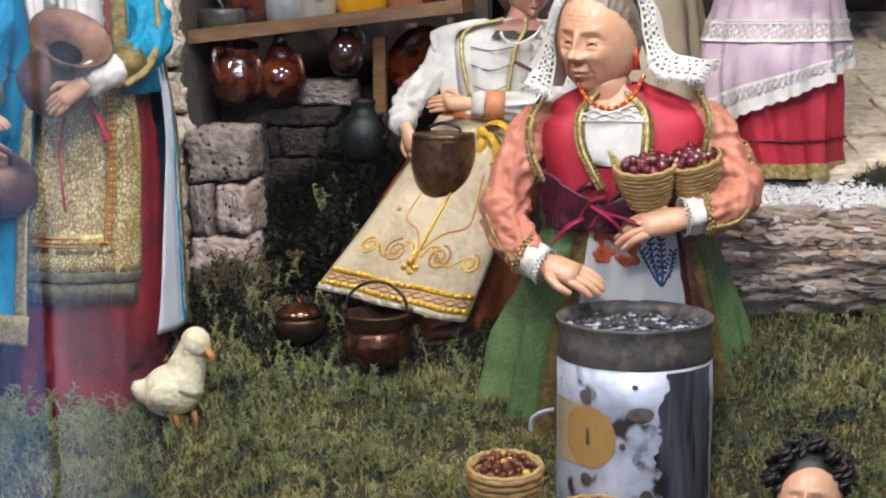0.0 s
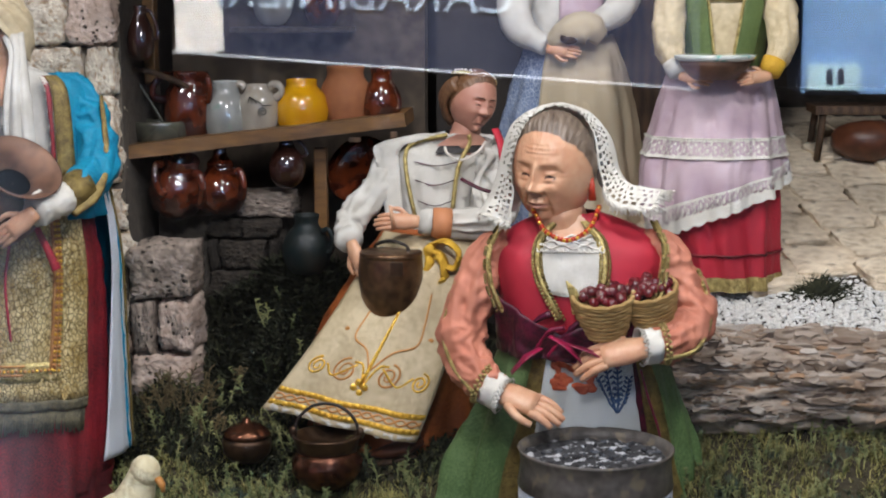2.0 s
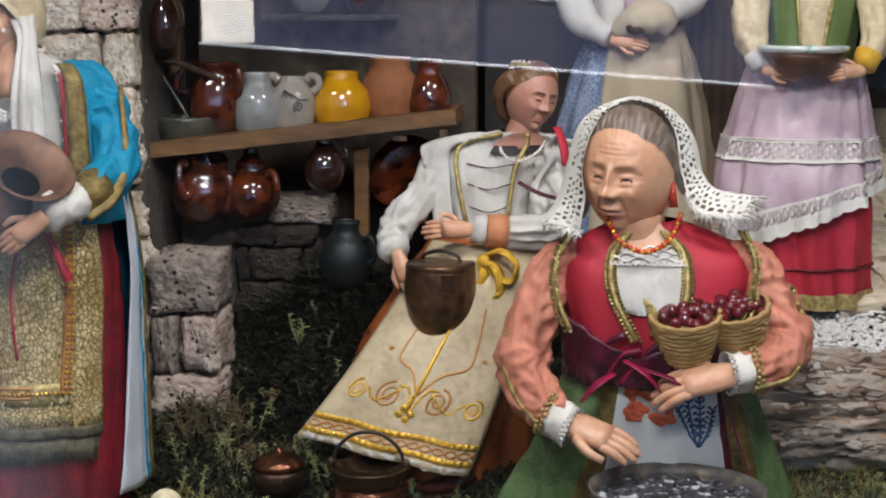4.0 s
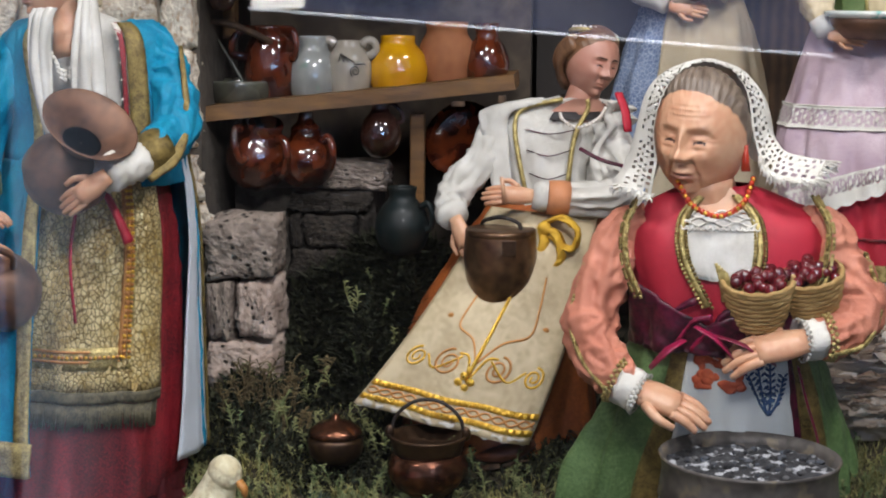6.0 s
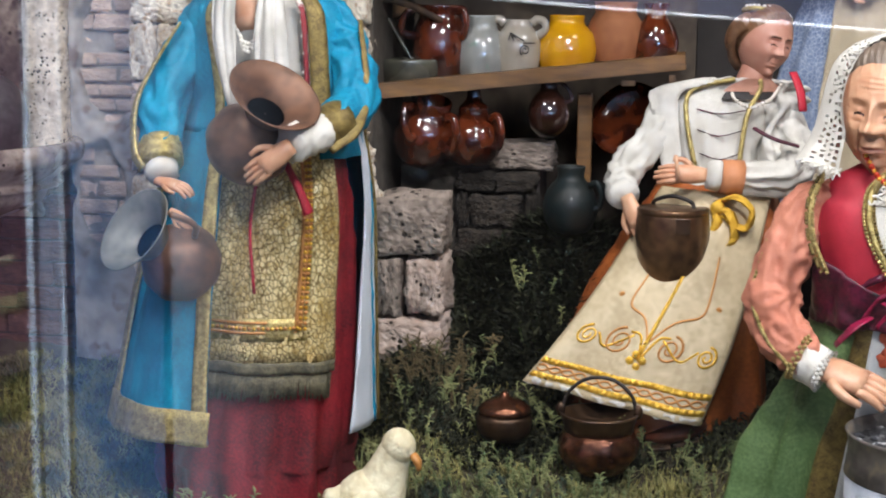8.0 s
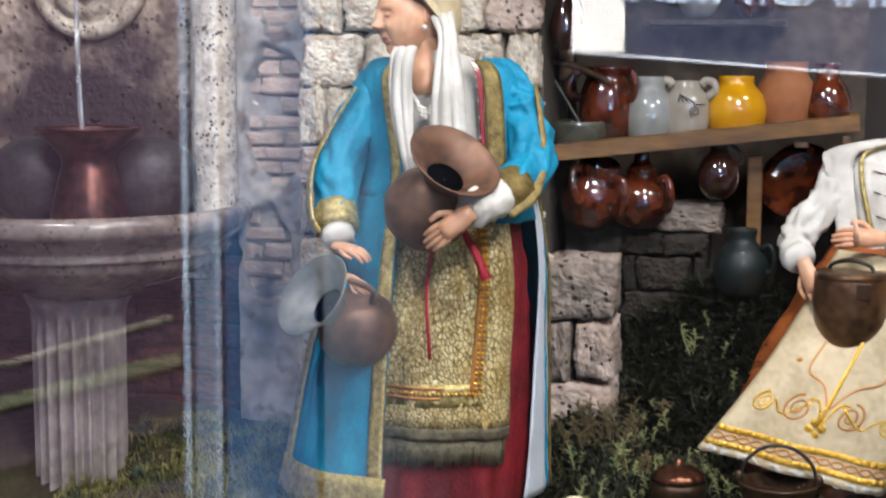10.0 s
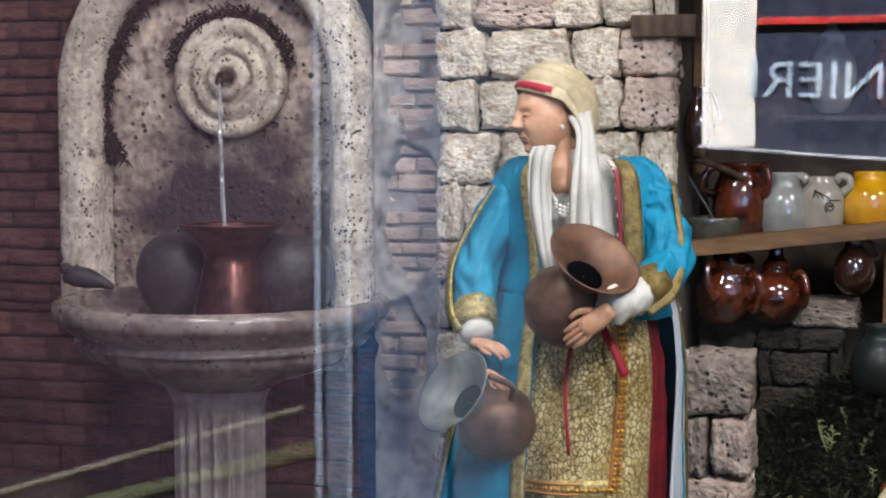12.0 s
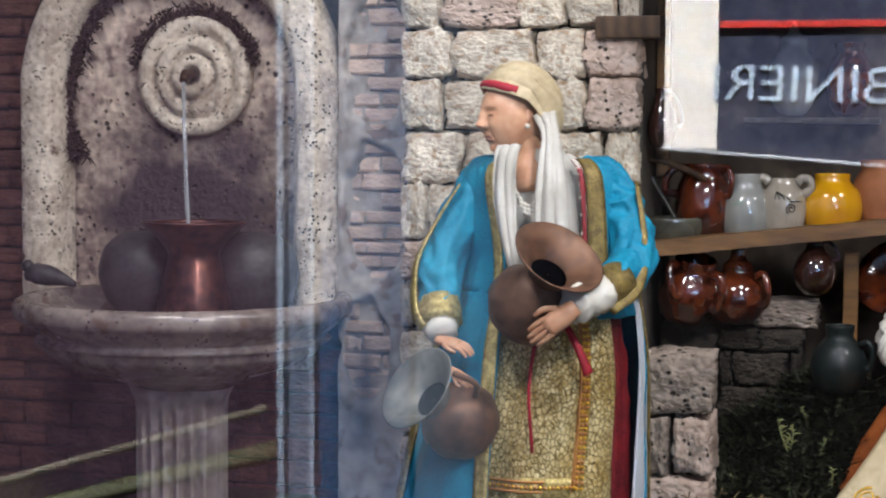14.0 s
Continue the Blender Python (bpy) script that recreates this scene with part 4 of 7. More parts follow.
small = holder("lidded_pot", (-0.1065, 0.060, 0.011), "small dark copper pot with a bright domed lid", "pot")
bm = bmesh.new()
lathe(bm, [(0.0005, 0), (0.011, 0.0005), (0.0155, 0.006), (0.0162, 0.013), (0.0150, 0.0165), (0.0005, 0.0165)], 32, 0, None, 0.02)
part("body", bm, COPPER_DARK, small)
bm = bmesh.new()
lathe(bm, [(0.0160, 0.0165), (0.0150, 0.0195), (0.0100, 0.0235), (0.0030, 0.0250), (0.0020, 0.0280), (0.0005, 0.029)], 32, 0, None, 0.02)
part("lid", bm, COPPER_RED, small)
shoe = holder("leather_shoe", (-0.008, 0.066, 0.0095), "brown leather shoe under the seated figurine's hem", "shoe")
bm = bmesh.new()
tube(bm, [(-0.018, 0.002, 0.0055), (-0.008, -0.001, 0.0075), (0.004, -0.001, 0.0105), (0.014, 0.003, 0.016)], [0.0035, 0.0070, 0.0082, 0.0065], 16, 0, 5, flat=0.7)
part("upper", bm, LEATHER, shoe)
bm = bmesh.new()
tube(bm, [(-0.019, 0.001, 0.001), (-0.008, -0.002, 0.0012), (0.012, 0.0, 0.006)], [0.006, 0.008, 0.006], 12, 0, 4, flat=0.25)
part("sole", bm, WOOD_DARK, shoe)
buck = holder("bucket", (-0.0145, 0.088, 0.1025), "dark bronze bucket held on the figurine's lap", "bucket")
bm = bmesh.new()
lathe(bm, [(0.0005, 0), (0.0140, 0.0002), (0.0160, 0.002), (0.0196, 0.014), (0.0214, 0.027), (0.0206, 0.039), (0.0196, 0.0430), (0.0186, 0.0430), (0.0188, 0.036), (0.0150, 0.012), (0.0005, 0.010)], 40, 0, None, 0.01)
part("body", bm, BUCKET, buck)
bm = bmesh.new()
lathe(bm, [(0.0199, 0.039), (0.0206, 0.0395), (0.0206, 0.0425), (0.0199, 0.043)], 40, 0)
part("rim", bm, BUCKET, buck)
bm = bmesh.new()
tube(bm, [(-0.012, 0.016, 0.042), (-0.010, 0.010, 0.046), (0.0, 0.004, 0.049), (0.010, 0.002, 0.046), (0.012, -0.004, 0.042)], [0.0012] * 5, 6, 0, 4)
part("handle", bm, IRON, buck)
boxed("plate", (0.002, -0.0212, 0.030), (0.010, -0.0196, 0.039), COPPER_DARK, buck, 0.0004)

# ---- duck ----
duck = holder("duck_figurine", (-0.170, -0.008, -0.0262), "small cream plaster duck figurine on the moss", "figurine")
duck.rotation_euler = (0, 0, radians(38))
bm = bmesh.new()
ball(bm, (-0.002, 0.000, 0.0195), (0.0200, 0.0165, 0.0165), 0, 28, 18, pose(0, 0, 0, 0, -8, 0))
tube(bm, [(-0.012, 0.003, 0.019), (-0.020, 0.005, 0.021), (-0.0255, 0.006, 0.0245)], [0.0115, 0.0078, 0.0028], 14, 0, 4)
tube(bm, [(0.002, -0.002, 0.022), (0.006, -0.004, 0.033), (0.0085, -0.006, 0.042), (0.0100, -0.008, 0.048)], [0.0158, 0.0122, 0.0098, 0.0088], 18, 0, 5)
ball(bm, (0.0106, -0.0095, 0.0500), (0.0092, 0.0102, 0.0098), 0, 20, 14)
part("body", bm, FEATHER, duck)
bm = bmesh.new()
ball(bm, (-0.008, -0.0135, 0.020), (0.0145, 0.0036, 0.0085), 0, 18, 10, pose(0, 0, 0, 0, 10, 6))
part("wing", bm, FEATHER, duck)
bm = bmesh.new()
tube(bm, [(0.0150, -0.0175, 0.0465), (0.0165, -0.0205, 0.0430), (0.0170, -0.0210, 0.0385)], [0.0028, 0.0028, 0.0014], 8, 0, 3, flat=0.7)
part("beak", bm, BEAK, duck)
for s in (-1, 1):
    bm = bmesh.new()
    tube(bm, [(0.002 + 0.006 * s, -0.008, 0.006), (0.003 + 0.006 * s, -0.010, -0.003)], [0.0022, 0.0016], 7, 0, 2)
    part("foot", bm, BEAK, duck)

# ---- roasting drum and baskets ----
drum = holder("tin_drum", (0.1165, -0.060, -0.060), "dented white tin drum with sooty top and ochre disc", "drum")
R = 0.0435
bm = bmesh.new()
lathe(bm, [(R * 0.98, 0.0), (R, 0.003), (R * 0.995, 0.04), (R, 0.075), (R * 1.0, 0.097)], 64, 0, None, 0.012)
part("shell", bm, TIN, drum)
bm = bmesh.new()
lathe(bm, [(R * 1.0, 0.0965), (R * 1.012, 0.0975), (R * 0.985, 0.106), (R * 0.975, 0.112), (R * 1.0, 0.1165), (R * 1.015, 0.118), (R * 0.99, 0.1185), (R * 0.95, 0.112), (R * 0.94, 0.106)], 64, 0, None, 0.010)
part("top_band", bm, TIN_DARK, drum, "sooty black top band")
bm = bmesh.new()
for k in range(90):
    a, r = dice.uniform(0, 6.28), R * 0.92 * math.sqrt(dice.random())
    ball(bm, (math.cos(a) * r, math.sin(a) * r, 0.1105 + dice.uniform(0, 0.002)), (dice.uniform(0.0010, 0.0028), dice.uniform(0.0010, 0.0024), 0.0013), 0, 6, 4)
surf(bm, lambda u, v: (math.cos(6.2832 * u) * R * 0.955 * v, math.sin(6.2832 * u) * R * 0.955 * v, 0.1115 + 0.0022 * noise.noise((math.cos(6.2832 * u) * v * 6, math.sin(6.2832 * u) * v * 6, 1)) + 0.001 * noise.noise((math.cos(6.2832 * u) * v * 17, math.sin(6.2832 * u) * v * 17, 1))), 90, 40, 1)
tagged(part("coals", bm, [CHARCOAL, ASH], drum), "black coals with pale ash", kind="stuff")


def on_drum(a, z, off=0.0006):
    return (math.sin(a) * (R + off), -math.cos(a) * (R + off), z)


bm = bmesh.new()
surf(bm, lambda u, v: on_drum(-0.56 + 0.38 * math.cos(2 * math.pi * u) * v, 0.058 + 0.0175 * math.sin(2 * math.pi * u) * v), 36, 6, 0)
part("disc", bm, OCHRE_PAINT, drum, "ochre painted disc")
bm = bmesh.new()
surf(bm, lambda u, v: on_drum(-1.25 + 0.60 * u, 0.041 + 0.035 * v, 0.0003), 12, 6, 0)
part("patch", bm, PALE_PAINT, drum, "pale ochre paint patch")
bm = bmesh.new()
surf(bm, lambda u, v: on_drum(-0.58 + 0.05 * u, 0.054 + 0.009 * v, 0.0012), 4, 4, 0)
part("slot", bm, TIN_DARK, drum)
for a, z, r in ((-0.60, 0.0805, 0.0038), (-0.58, 0.034, 0.0038), (0.12, 0.073, 0.004), (0.2, 0.020, 0.005), (-0.1, 0.055, 0.0018), (0.05, 0.088, 0.0016)):
    bm = bmesh.new()
    surf(bm, lambda u, v: on_drum(a + (r / R) * math.cos(2 * math.pi * u) * v * (1.8 if z == 0.073 else 1), z + r * math.sin(2 * math.pi * u) * v * (2.2 if z == 0.020 else 1), 0.0009), 16, 3, 0)
    part("scorch_mark", bm, TIN_DARK, drum)
bm = bmesh.new()
surf(bm, lambda u, v: on_drum(0.42 + (0.22 * noise.noise((v * 3, 0.5, 1)) + 0.16 * noise.noise((v * 11, 0.5, 4)) + 0.09 * noise.noise((v * 31, 0.5, 2))) * (1 - u) + 0.82 * u + 0.06 * u * noise.noise((v * 9, 3.5, 2)), 0.001 + 0.094 * v, 0.0005), 24, 48, 0)
part("soot_streak", bm, TIN_SMEAR, drum, "broad dark soot streak")
bm = bmesh.new()
tube(bm, [(-R - 0.0005, -0.012, 0.066), (-R - 0.008, -0.013, 0.064), (-R - 0.013, -0.013, 0.060), (-R - 0.0135, -0.013, 0.052)], [0.0013] * 4, 7, 0, 3)
part("handle", bm, PALE_FRAME, drum)


def basket(at, r, h, fill, turn, label, n=60, yellow=0, size=0.0022):
    ob = holder("basket", at, label, "basket", "baskets of fruit")
    ob.rotation_euler = [radians(a) for a in turn]
    bm = bmesh.new()
    rows = 9
    for k in range(rows):
        z = h * (k + 0.5) / rows
        rr = r * (0.62 + 0.38 * ((k + 0.5) / rows) ** 0.7)
        tube(bm, [(math.cos(a) * rr * (1 + 0.02 * math.sin(10 * a + math.pi * k)), math.sin(a) * rr * (1 + 0.02 * math.sin(10 * a + math.pi * k)), z) for a in np.linspace(0, 2 * math.pi, 33)], [h / rows * 0.62] * 2, 6, 0, 1)
    lathe(bm, [(0.0005, 0.001), (r * 0.58, 0.001), (r * 0.9, h * 0.8), (0.0005, h * 0.78)], 24, 0)
    part("wickerwork", bm, WICKER, ob)
    bm = bmesh.new()
    tube(bm, [(math.cos(a) * r, math.sin(a) * r, h + 0.0004 * math.sin(14 * a)) for a in np.linspace(0, 2 * math.pi, 41)], [0.0014] * 2, 7, 0, 1)
    part("rim", bm, WICKER, ob)
    bm = bmesh.new()
    for k in range(n):
        a, q = dice.uniform(0, 6.28), r * 0.86 * math.sqrt(dice.random())
        ball(bm, (math.cos(a) * q, math.sin(a) * q, h * 0.92 + 0.0055 * (1 - (q / r) ** 2) + dice.uniform(-0.001, 0.0012)), size * dice.uniform(0.86, 1.16), 1 if k < yellow else 0, 10, 7)
    tagged(part("fruit", bm, [fill, NUT_YELLOW], ob), "heap of small dark fruit", kind="stuff")
    return ob


basket((0.1220, -0.024, 0.1165), 0.0175, 0.024, CHERRY, (16, -4, 0), "straw basket of dark red berries in the figurine's arm", 34, 0, 0.0031)
basket((0.1500, -0.016, 0.1200), 0.0165, 0.024, CHERRY, (18, -10, 0), "second straw basket of dark red berries in the arm", 32, 0, 0.0031)
basket((0.0485, -0.102, -0.053), 0.0200, 0.036, NUT, (6, 0, 0), "tall straw basket of chestnuts on the moss", 60, 9)
basket((0.0980, -0.118, -0.070), 0.0200, 0.034, NUT, (6, 0, 0), "low straw basket of chestnuts before the drum", 60, 10)


bm = bmesh.new()
for k in range(120):
    a, q = dice.uniform(0, 6.28), math.sqrt(dice.random())
    x, y = 0.004 + 0.032 * q * math.cos(a), -0.128 + 0.016 * q * math.sin(a)
    ball(bm, (x, y, lay(x, y) + 0.004 + 0.006 * (1 - q) * dice.random()), (dice.uniform(0.0024, 0.0034), dice.uniform(0.0022, 0.0030), 0.0022), 0, 8, 6)
tagged(part("chestnut_heap", bm, NUT), "loose heap of shiny brown chestnuts on the moss", "nuts", kind="stuff")


# ---- log, gravel, paving ----
def bark_r(a, x):
    ridge = abs(noise.noise((x * 26, math.cos(a) * 3.2, math.sin(a) * 3.2)))
    fine = noise.noise((x * 90, math.cos(a) * 9, math.sin(a) * 9))
    step = math.floor(4 * (noise.noise((x * 34, math.cos(a) * 5.5, math.sin(a) * 5.5 + 3)) + 1)) / 4
    crack = 1 - min(abs(noise.noise((x * 34, math.cos(a) * 7 + 8, math.sin(a) * 7))) / 0.10, 1)
    return 0.0258 + 0.004 * ridge + 0.0012 * fine + 0.0062 * step - 0.0045 * crack


bm = bmesh.new()
surf(bm, lambda u, v: (lambda a, x: (x, 0.060 + math.cos(a) * bark_r(a, x), 0.068 + 0.008 * (x - 0.2) + math.sin(a) * bark_r(a, x)))(2 * math.pi * v, 0.085 + 0.62 * u), 420, 150, 0)
log = holder("log", (0, 0, 0), "long fallen log with flaking grey brown bark", "log")
part("trunk", bm, BARK, log)
lv, lf = [], []
for k in range(2000):
    x0, a0 = 0.09 + 0.40 * dice.random(), math.pi * (0.32 + 0.85 * dice.random())
    wx, wa = dice.uniform(0.004, 0.013) if k % 3 == 0 else dice.uniform(0.002, 0.006), dice.uniform(0.0008, 0.0024) / 0.028
    lift, tip = dice.uniform(-0.0019, 0.0008), dice.uniform(-0.0012, 0.0012)
    i0, m_ = len(lv), 7
    for ring in (0, 1):
        for q in range(m_):
            b = 2 * math.pi * q / m_
            s_ = 0.9 + 1.1 * noise.noise((k * 3.17 + 0.3, q * 1.73 + 0.4, 0.5)) + 0.10 * ring
            x, a = x0 + math.cos(b) * wx * s_, a0 + math.sin(b) * wa * s_
            r = bark_r(a0, x0) * 0.55 + bark_r(a, x) * 0.45 + (lift + tip * math.cos(b - k) + 0.0010 if ring == 0 else -0.0022)
            lv.append((x, 0.060 + math.cos(a) * r, 0.068 + 0.008 * (x - 0.2) + math.sin(a) * r))
    lf.append(tuple(range(i0, i0 + m_)))
    lf += [(i0 + q, i0 + m_ + q, i0 + m_ + (q + 1) % m_, i0 + (q + 1) % m_) for q in range(m_)]
tagged(raw_part("bark_flakes", lv, lf, BARK_FLAKE, log, False), "flaking bark plates", kind="stuff")
gv, gf = [], []
base = [(0, 0, 1), (0.894, 0, 0.447), (0.276, 0.851, 0.447), (-0.724, 0.526, 0.447), (-0.724, -0.526, 0.447), (0.276, -0.851, 0.447), (0.724, 0.526, -0.447), (-0.276, 0.851, -0.447), (-0.894, 0, -0.447), (-0.276, -0.851, -0.447), (0.724, -0.526, -0.447)]
tri = [(0, 1, 2), (0, 2, 3), (0, 3, 4), (0, 4, 5), (0, 5, 1), (1, 6, 2), (2, 7, 3), (3, 8, 4), (4, 9, 5), (5, 10, 1), (2, 6, 7), (3, 7, 8), (4, 8, 9), (5, 9, 10), (1, 10, 6)]
for k in range(15000):
    x, y = 0.11 + 0.42 * dice.random() ** 0.9, 0.078 + 0.105 * dice.random()
    if y > 0.150 + 0.10 * (x - 0.2) + 0.02 * noise.noise((x * 20, y * 20, 0)):
        if dice.random() < 0.75:
            continue
    r = dice.uniform(0.0009, 0.0019)
    z = rise(y) - 0.005 + r * dice.uniform(0.2, 1.3)
    i0 = len(gv)
    sx, sy, szz, rot = dice.uniform(0.7, 1.3), dice.uniform(0.7, 1.3), dice.uniform(0.5, 1.0), dice.uniform(0, 6.28)
    c, s = math.cos(rot), math.sin(rot)
    gv += [(x + r * (p[0] * sx * c - p[1] * sy * s), y + r * (p[0] * sx * s + p[1] * sy * c), z + r * p[2] * szz) for p in base]
    gf += [(a + i0, b + i0, d + i0) for a, b, d in tri]
tagged(raw_part("gravel", gv, gf, GRAVEL, None, False), "strip of white gravel between log and paving", "gravel", kind="stuff")

# far things on the lane
stool = holder("low_stool", (0.330, 0.36, rise(0.36) - 0.002), "low dark wooden stool on the paved lane", "stool")
boxed("seat", (-0.035, -0.02, 0.036), (0.045, 0.03, 0.043), WOOD_DARK, stool, 0.001)
for x in (-0.028, 0.038):
    for y in (-0.014, 0.024):
        bm = bmesh.new()
        tube(bm, [(x, y, 0.037), (x * 1.15, y * 1.2, 0.0)], [0.003, 0.0026], 8, 0, 1)
        part("leg", bm, WOOD_DARK, stool)
bm = bmesh.new()
ball(bm, (0, 0, 0.012), (0.030, 0.02, 0.016), 0, 20, 12, None, lambda p: 1 + 0.12 * noise.noise(p * 90))
tagged(part("leather_bag", bm, LEATHER, None, "", (0.338, 0.345, rise(0.345) + 0.006)), "red brown leather bag beside the stool", "bag")
# Unseen board, added to keep lamp light off the pottery.
structure(boxed("ceiling_hut", (-0.178, 0.002, 0.380), (-0.030, 0.26, 0.394), WOOD_DARK), "unseen board over the pottery corner, added to shade it", "ceiling")
# Another out-of-view blocker: it darkens the far paving and stool.
structure(boxed("ceiling_lane", (0.245, 0.205, 0.345), (1.10, 0.60, 0.360), WOOD_DARK), "unseen board over the end of the lane, added to shade it", "ceiling")
structure(boxed("door_1", (0.112, 0.305, 0.11), (0.235, 0.325, 0.50), WOOD_DARK, None, 0.002), "old brown wooden door behind the figurines", "door")
structure(boxed("wall_lane", (0.236, 0.56, 0.15), (1.1, 0.60, 0.80), CASE), "dark wall at the end of the lane", "wall")

# ---- fountain ----
FX, FY = -0.502, 0.125
fw = structure(boxed("wall_fountain", (-0.74, 0.150, -0.10), (-0.339, 0.20, 0.62), MORTAR), "fountain wall with dark brick and arched niche", "wall")
fount = holder("wall_fountain", (FX, FY, 0), "grey stone wall fountain with fluted column and round basin", "fountain")
ARC = 0.305


def arch_pt(s, r, y):
    """s from 0 to 1 along jamb, arch and jamb at radius r."""
    if s < 0.3:
        return (-r, y, 0.165 + (ARC - 0.165) * s / 0.3)
    if s > 0.7:
        return (r, y, 0.165 + (ARC - 0.165) * (1 - s) / 0.3)
    a = math.pi * (s - 0.3) / 0.4
    return (-math.cos(a) * r, y, ARC + math.sin(a) * r)


bm = bmesh.new()
prof = [(0.083, 0.018), (0.083, -0.004), (0.088, -0.011), (0.098, -0.013), (0.107, -0.011), (0.111, -0.004), (0.111, 0.018)]
surf(bm, lambda u, v: (lambda i, t: (lambda r, y: arch_pt(u, r + 0.0008 * noise.noise((u * 60, v * 6, 1)), y + 0.0012 * noise.noise((u * 50, v * 5, 3))))(prof[i][0] * (1 - t) + prof[min(i + 1, 6)][0] * t, prof[i][1] * (1 - t) + prof[min(i + 1, 6)][1] * t))(min(int(v * 6), 5), v * 6 - min(int(v * 6), 5)), 90, 18, 0)
part("arch", bm, FOUNTAIN_STONE, fount, "pitted pale stone arch moulding")
bm = bmesh.new()
surf(bm, lambda u, v: (-0.088 + 0.176 * u, 0.020 + 0.002 * noise.noise((u * 5, v * 5, 2)), 0.12 + 0.32 * v), 24, 36, 0, 0.004)
part("niche", bm, NICHE, fount, "damp stained plaster niche")
bm = bmesh.new()
mm = pose(0.0065, 0.018, 0.314, 90, 0, 0)
lathe(bm, [(0.040, -0.002), (0.0395, 0.006), (0.036, 0.0085), (0.031, 0.0075), (0.0285, 0.003), (0.027, 0.003), (0.0255, 0.009), (0.021, 0.0105), (0.0175, 0.008), (0.0165, 0.004), (0.0150, 0.004), (0.0140, 0.010), (0.009, 0.012), (0.0065, 0.010), (0.006, 0.003), (0.0005, 0.003)], 64, 0, mm, 0.006)
part("medallion", bm, FOUNTAIN_STONE, fount, "round ringed stone medallion")
bm = bmesh.new()
tube(bm, [(0.0065, 0.012, 0.314), (0.0085, -0.004, 0.315), (0.0105, -0.012, 0.310)], [0.0035, 0.0032, 0.0028], 10, 0, 3)
part("spout", bm, COPPER_DARK, fount)
bm = bmesh.new()
tube(bm, [(0.0105, -0.012, 0.309), (0.015, -0.022, 0.296), (0.021, -0.034, 0.262), (0.0265, -0.042, 0.215)], [0.0011, 0.0014, 0.0013, 0.0016], 10, 0, 10, crease=0.25, waves=14)
part("water_jet", bm, WATER, fount, "thin falling thread of water")
bm = bmesh.new()
bp = [(0.030, 0.118), (0.036, 0.1215), (0.052, 0.1265), (0.072, 0.134), (0.083, 0.1400), (0.0868, 0.1438), (0.0872, 0.1466), (0.0880, 0.1472), (0.0908, 0.1478), (0.0916, 0.1492), (0.0908, 0.1508), (0.0886, 0.1516), (0.0892, 0.1530), (0.0940, 0.1562), (0.1000, 0.1610), (0.1014, 0.1622), (0.1036, 0.1632), (0.1050, 0.1662), (0.1052, 0.1700), (0.1040, 0.1735), (0.1015, 0.1750), (0.0970, 0.1748), (0.0948, 0.1720), (0.094, 0.168), (0.070, 0.158), (0.0005, 0.154)]
lathe(bm, bp, 96, 0, pose(0.0285, -0.052, 0), 0.012)
part("basin", bm, BASIN_STONE, fount, "wide moulded stone basin")
bm = bmesh.new()
lathe(bm, [(0.034, -0.12), (0.0285, -0.10), (0.0285, 0.0), (0.0288, 0.104), (0.0292, 0.110), (0.033, 0.119)], 288, 0, pose(0.0260, -0.052, 0), 0.0, fold=lambda a, z: 1 - 0.24 * (1 - abs(math.cos(10 * a)) ** 2.2) * (1 if z < 0.107 else 0))
part("column", bm, COLUMN_STONE, fount, "fluted grey column")
bm = bmesh.new()
for k in range(3200):
    s = dice.uniform(0.20, 0.52) if k % 3 else dice.uniform(0.52, 0.80)
    thick = (0.020 if s < 0.5 else 0.009) * max(0.15, 0.6 + 1.2 * noise.noise((s * 9, 2, 0)))
    p = arch_pt(s, 0.086 - thick * dice.random() ** 1.6, 0.008 + 0.008 * dice.random())
    tube(bm, [V(p), V(p) + V((dice.uniform(-0.006, 0.006), dice.uniform(-0.006, 0.001), dice.uniform(-0.007, 0.004)))], [0.0008, 0.0003], 4, 0, 1)
for k in range(700):
    a, r = math.pi * (0.05 + 0.9 * dice.random()), 0.041 + 0.007 * dice.random() ** 2
    p = V((0.0065 + math.cos(a) * r, 0.012 + 0.006 * dice.random(), 0.314 + math.sin(a) * r))
    tube(bm, [p, p + V((dice.uniform(-0.004, 0.004), dice.uniform(-0.004, 0.001), dice.uniform(-0.005, 0.004)))], [0.0008, 0.0003], 4, 0, 1)
tagged(part("dry_moss", bm, MOSS_DARK, fount), "dark dried moss under the arch", kind="stuff")
pot("copper_jug", (-0.465, 0.068, 0.1600), [(0.0270, 0.0005), (0.0262, 0.010), (0.0215, 0.028), (0.0178, 0.040), (0.0190, 0.044), (0.0245, 0.0505), (0.0365, 0.0600), (0.0370, 0.0615)], COPPER_BRIGHT, "polished copper jug with flared mouth in the basin", "jug", wob=0.01, seed=17, grow=(0.88, 0.88, 1.0))
for x, y, s, lab in ((-0.512, 0.096, 1.0, "round grey stone ball behind the copper jug"), (-0.437, 0.100, 0.95, "grey stone ball in shade behind the jug")):
    pot("stone_ball", (x, y, 0.158), [(0.012 * s, 0.0005), (0.024 * s, 0.010), (0.030 * s, 0.028), (0.026 * s, 0.045), (0.014 * s, 0.055)], PIGEON, lab, "ball", hollow=False, seed=18 + s)
bird = holder("bird_figurine", (-0.580, 0.090, 0.1745), "small grey pigeon figurine on the basin's rim", "figurine")
bm = bmesh.new()
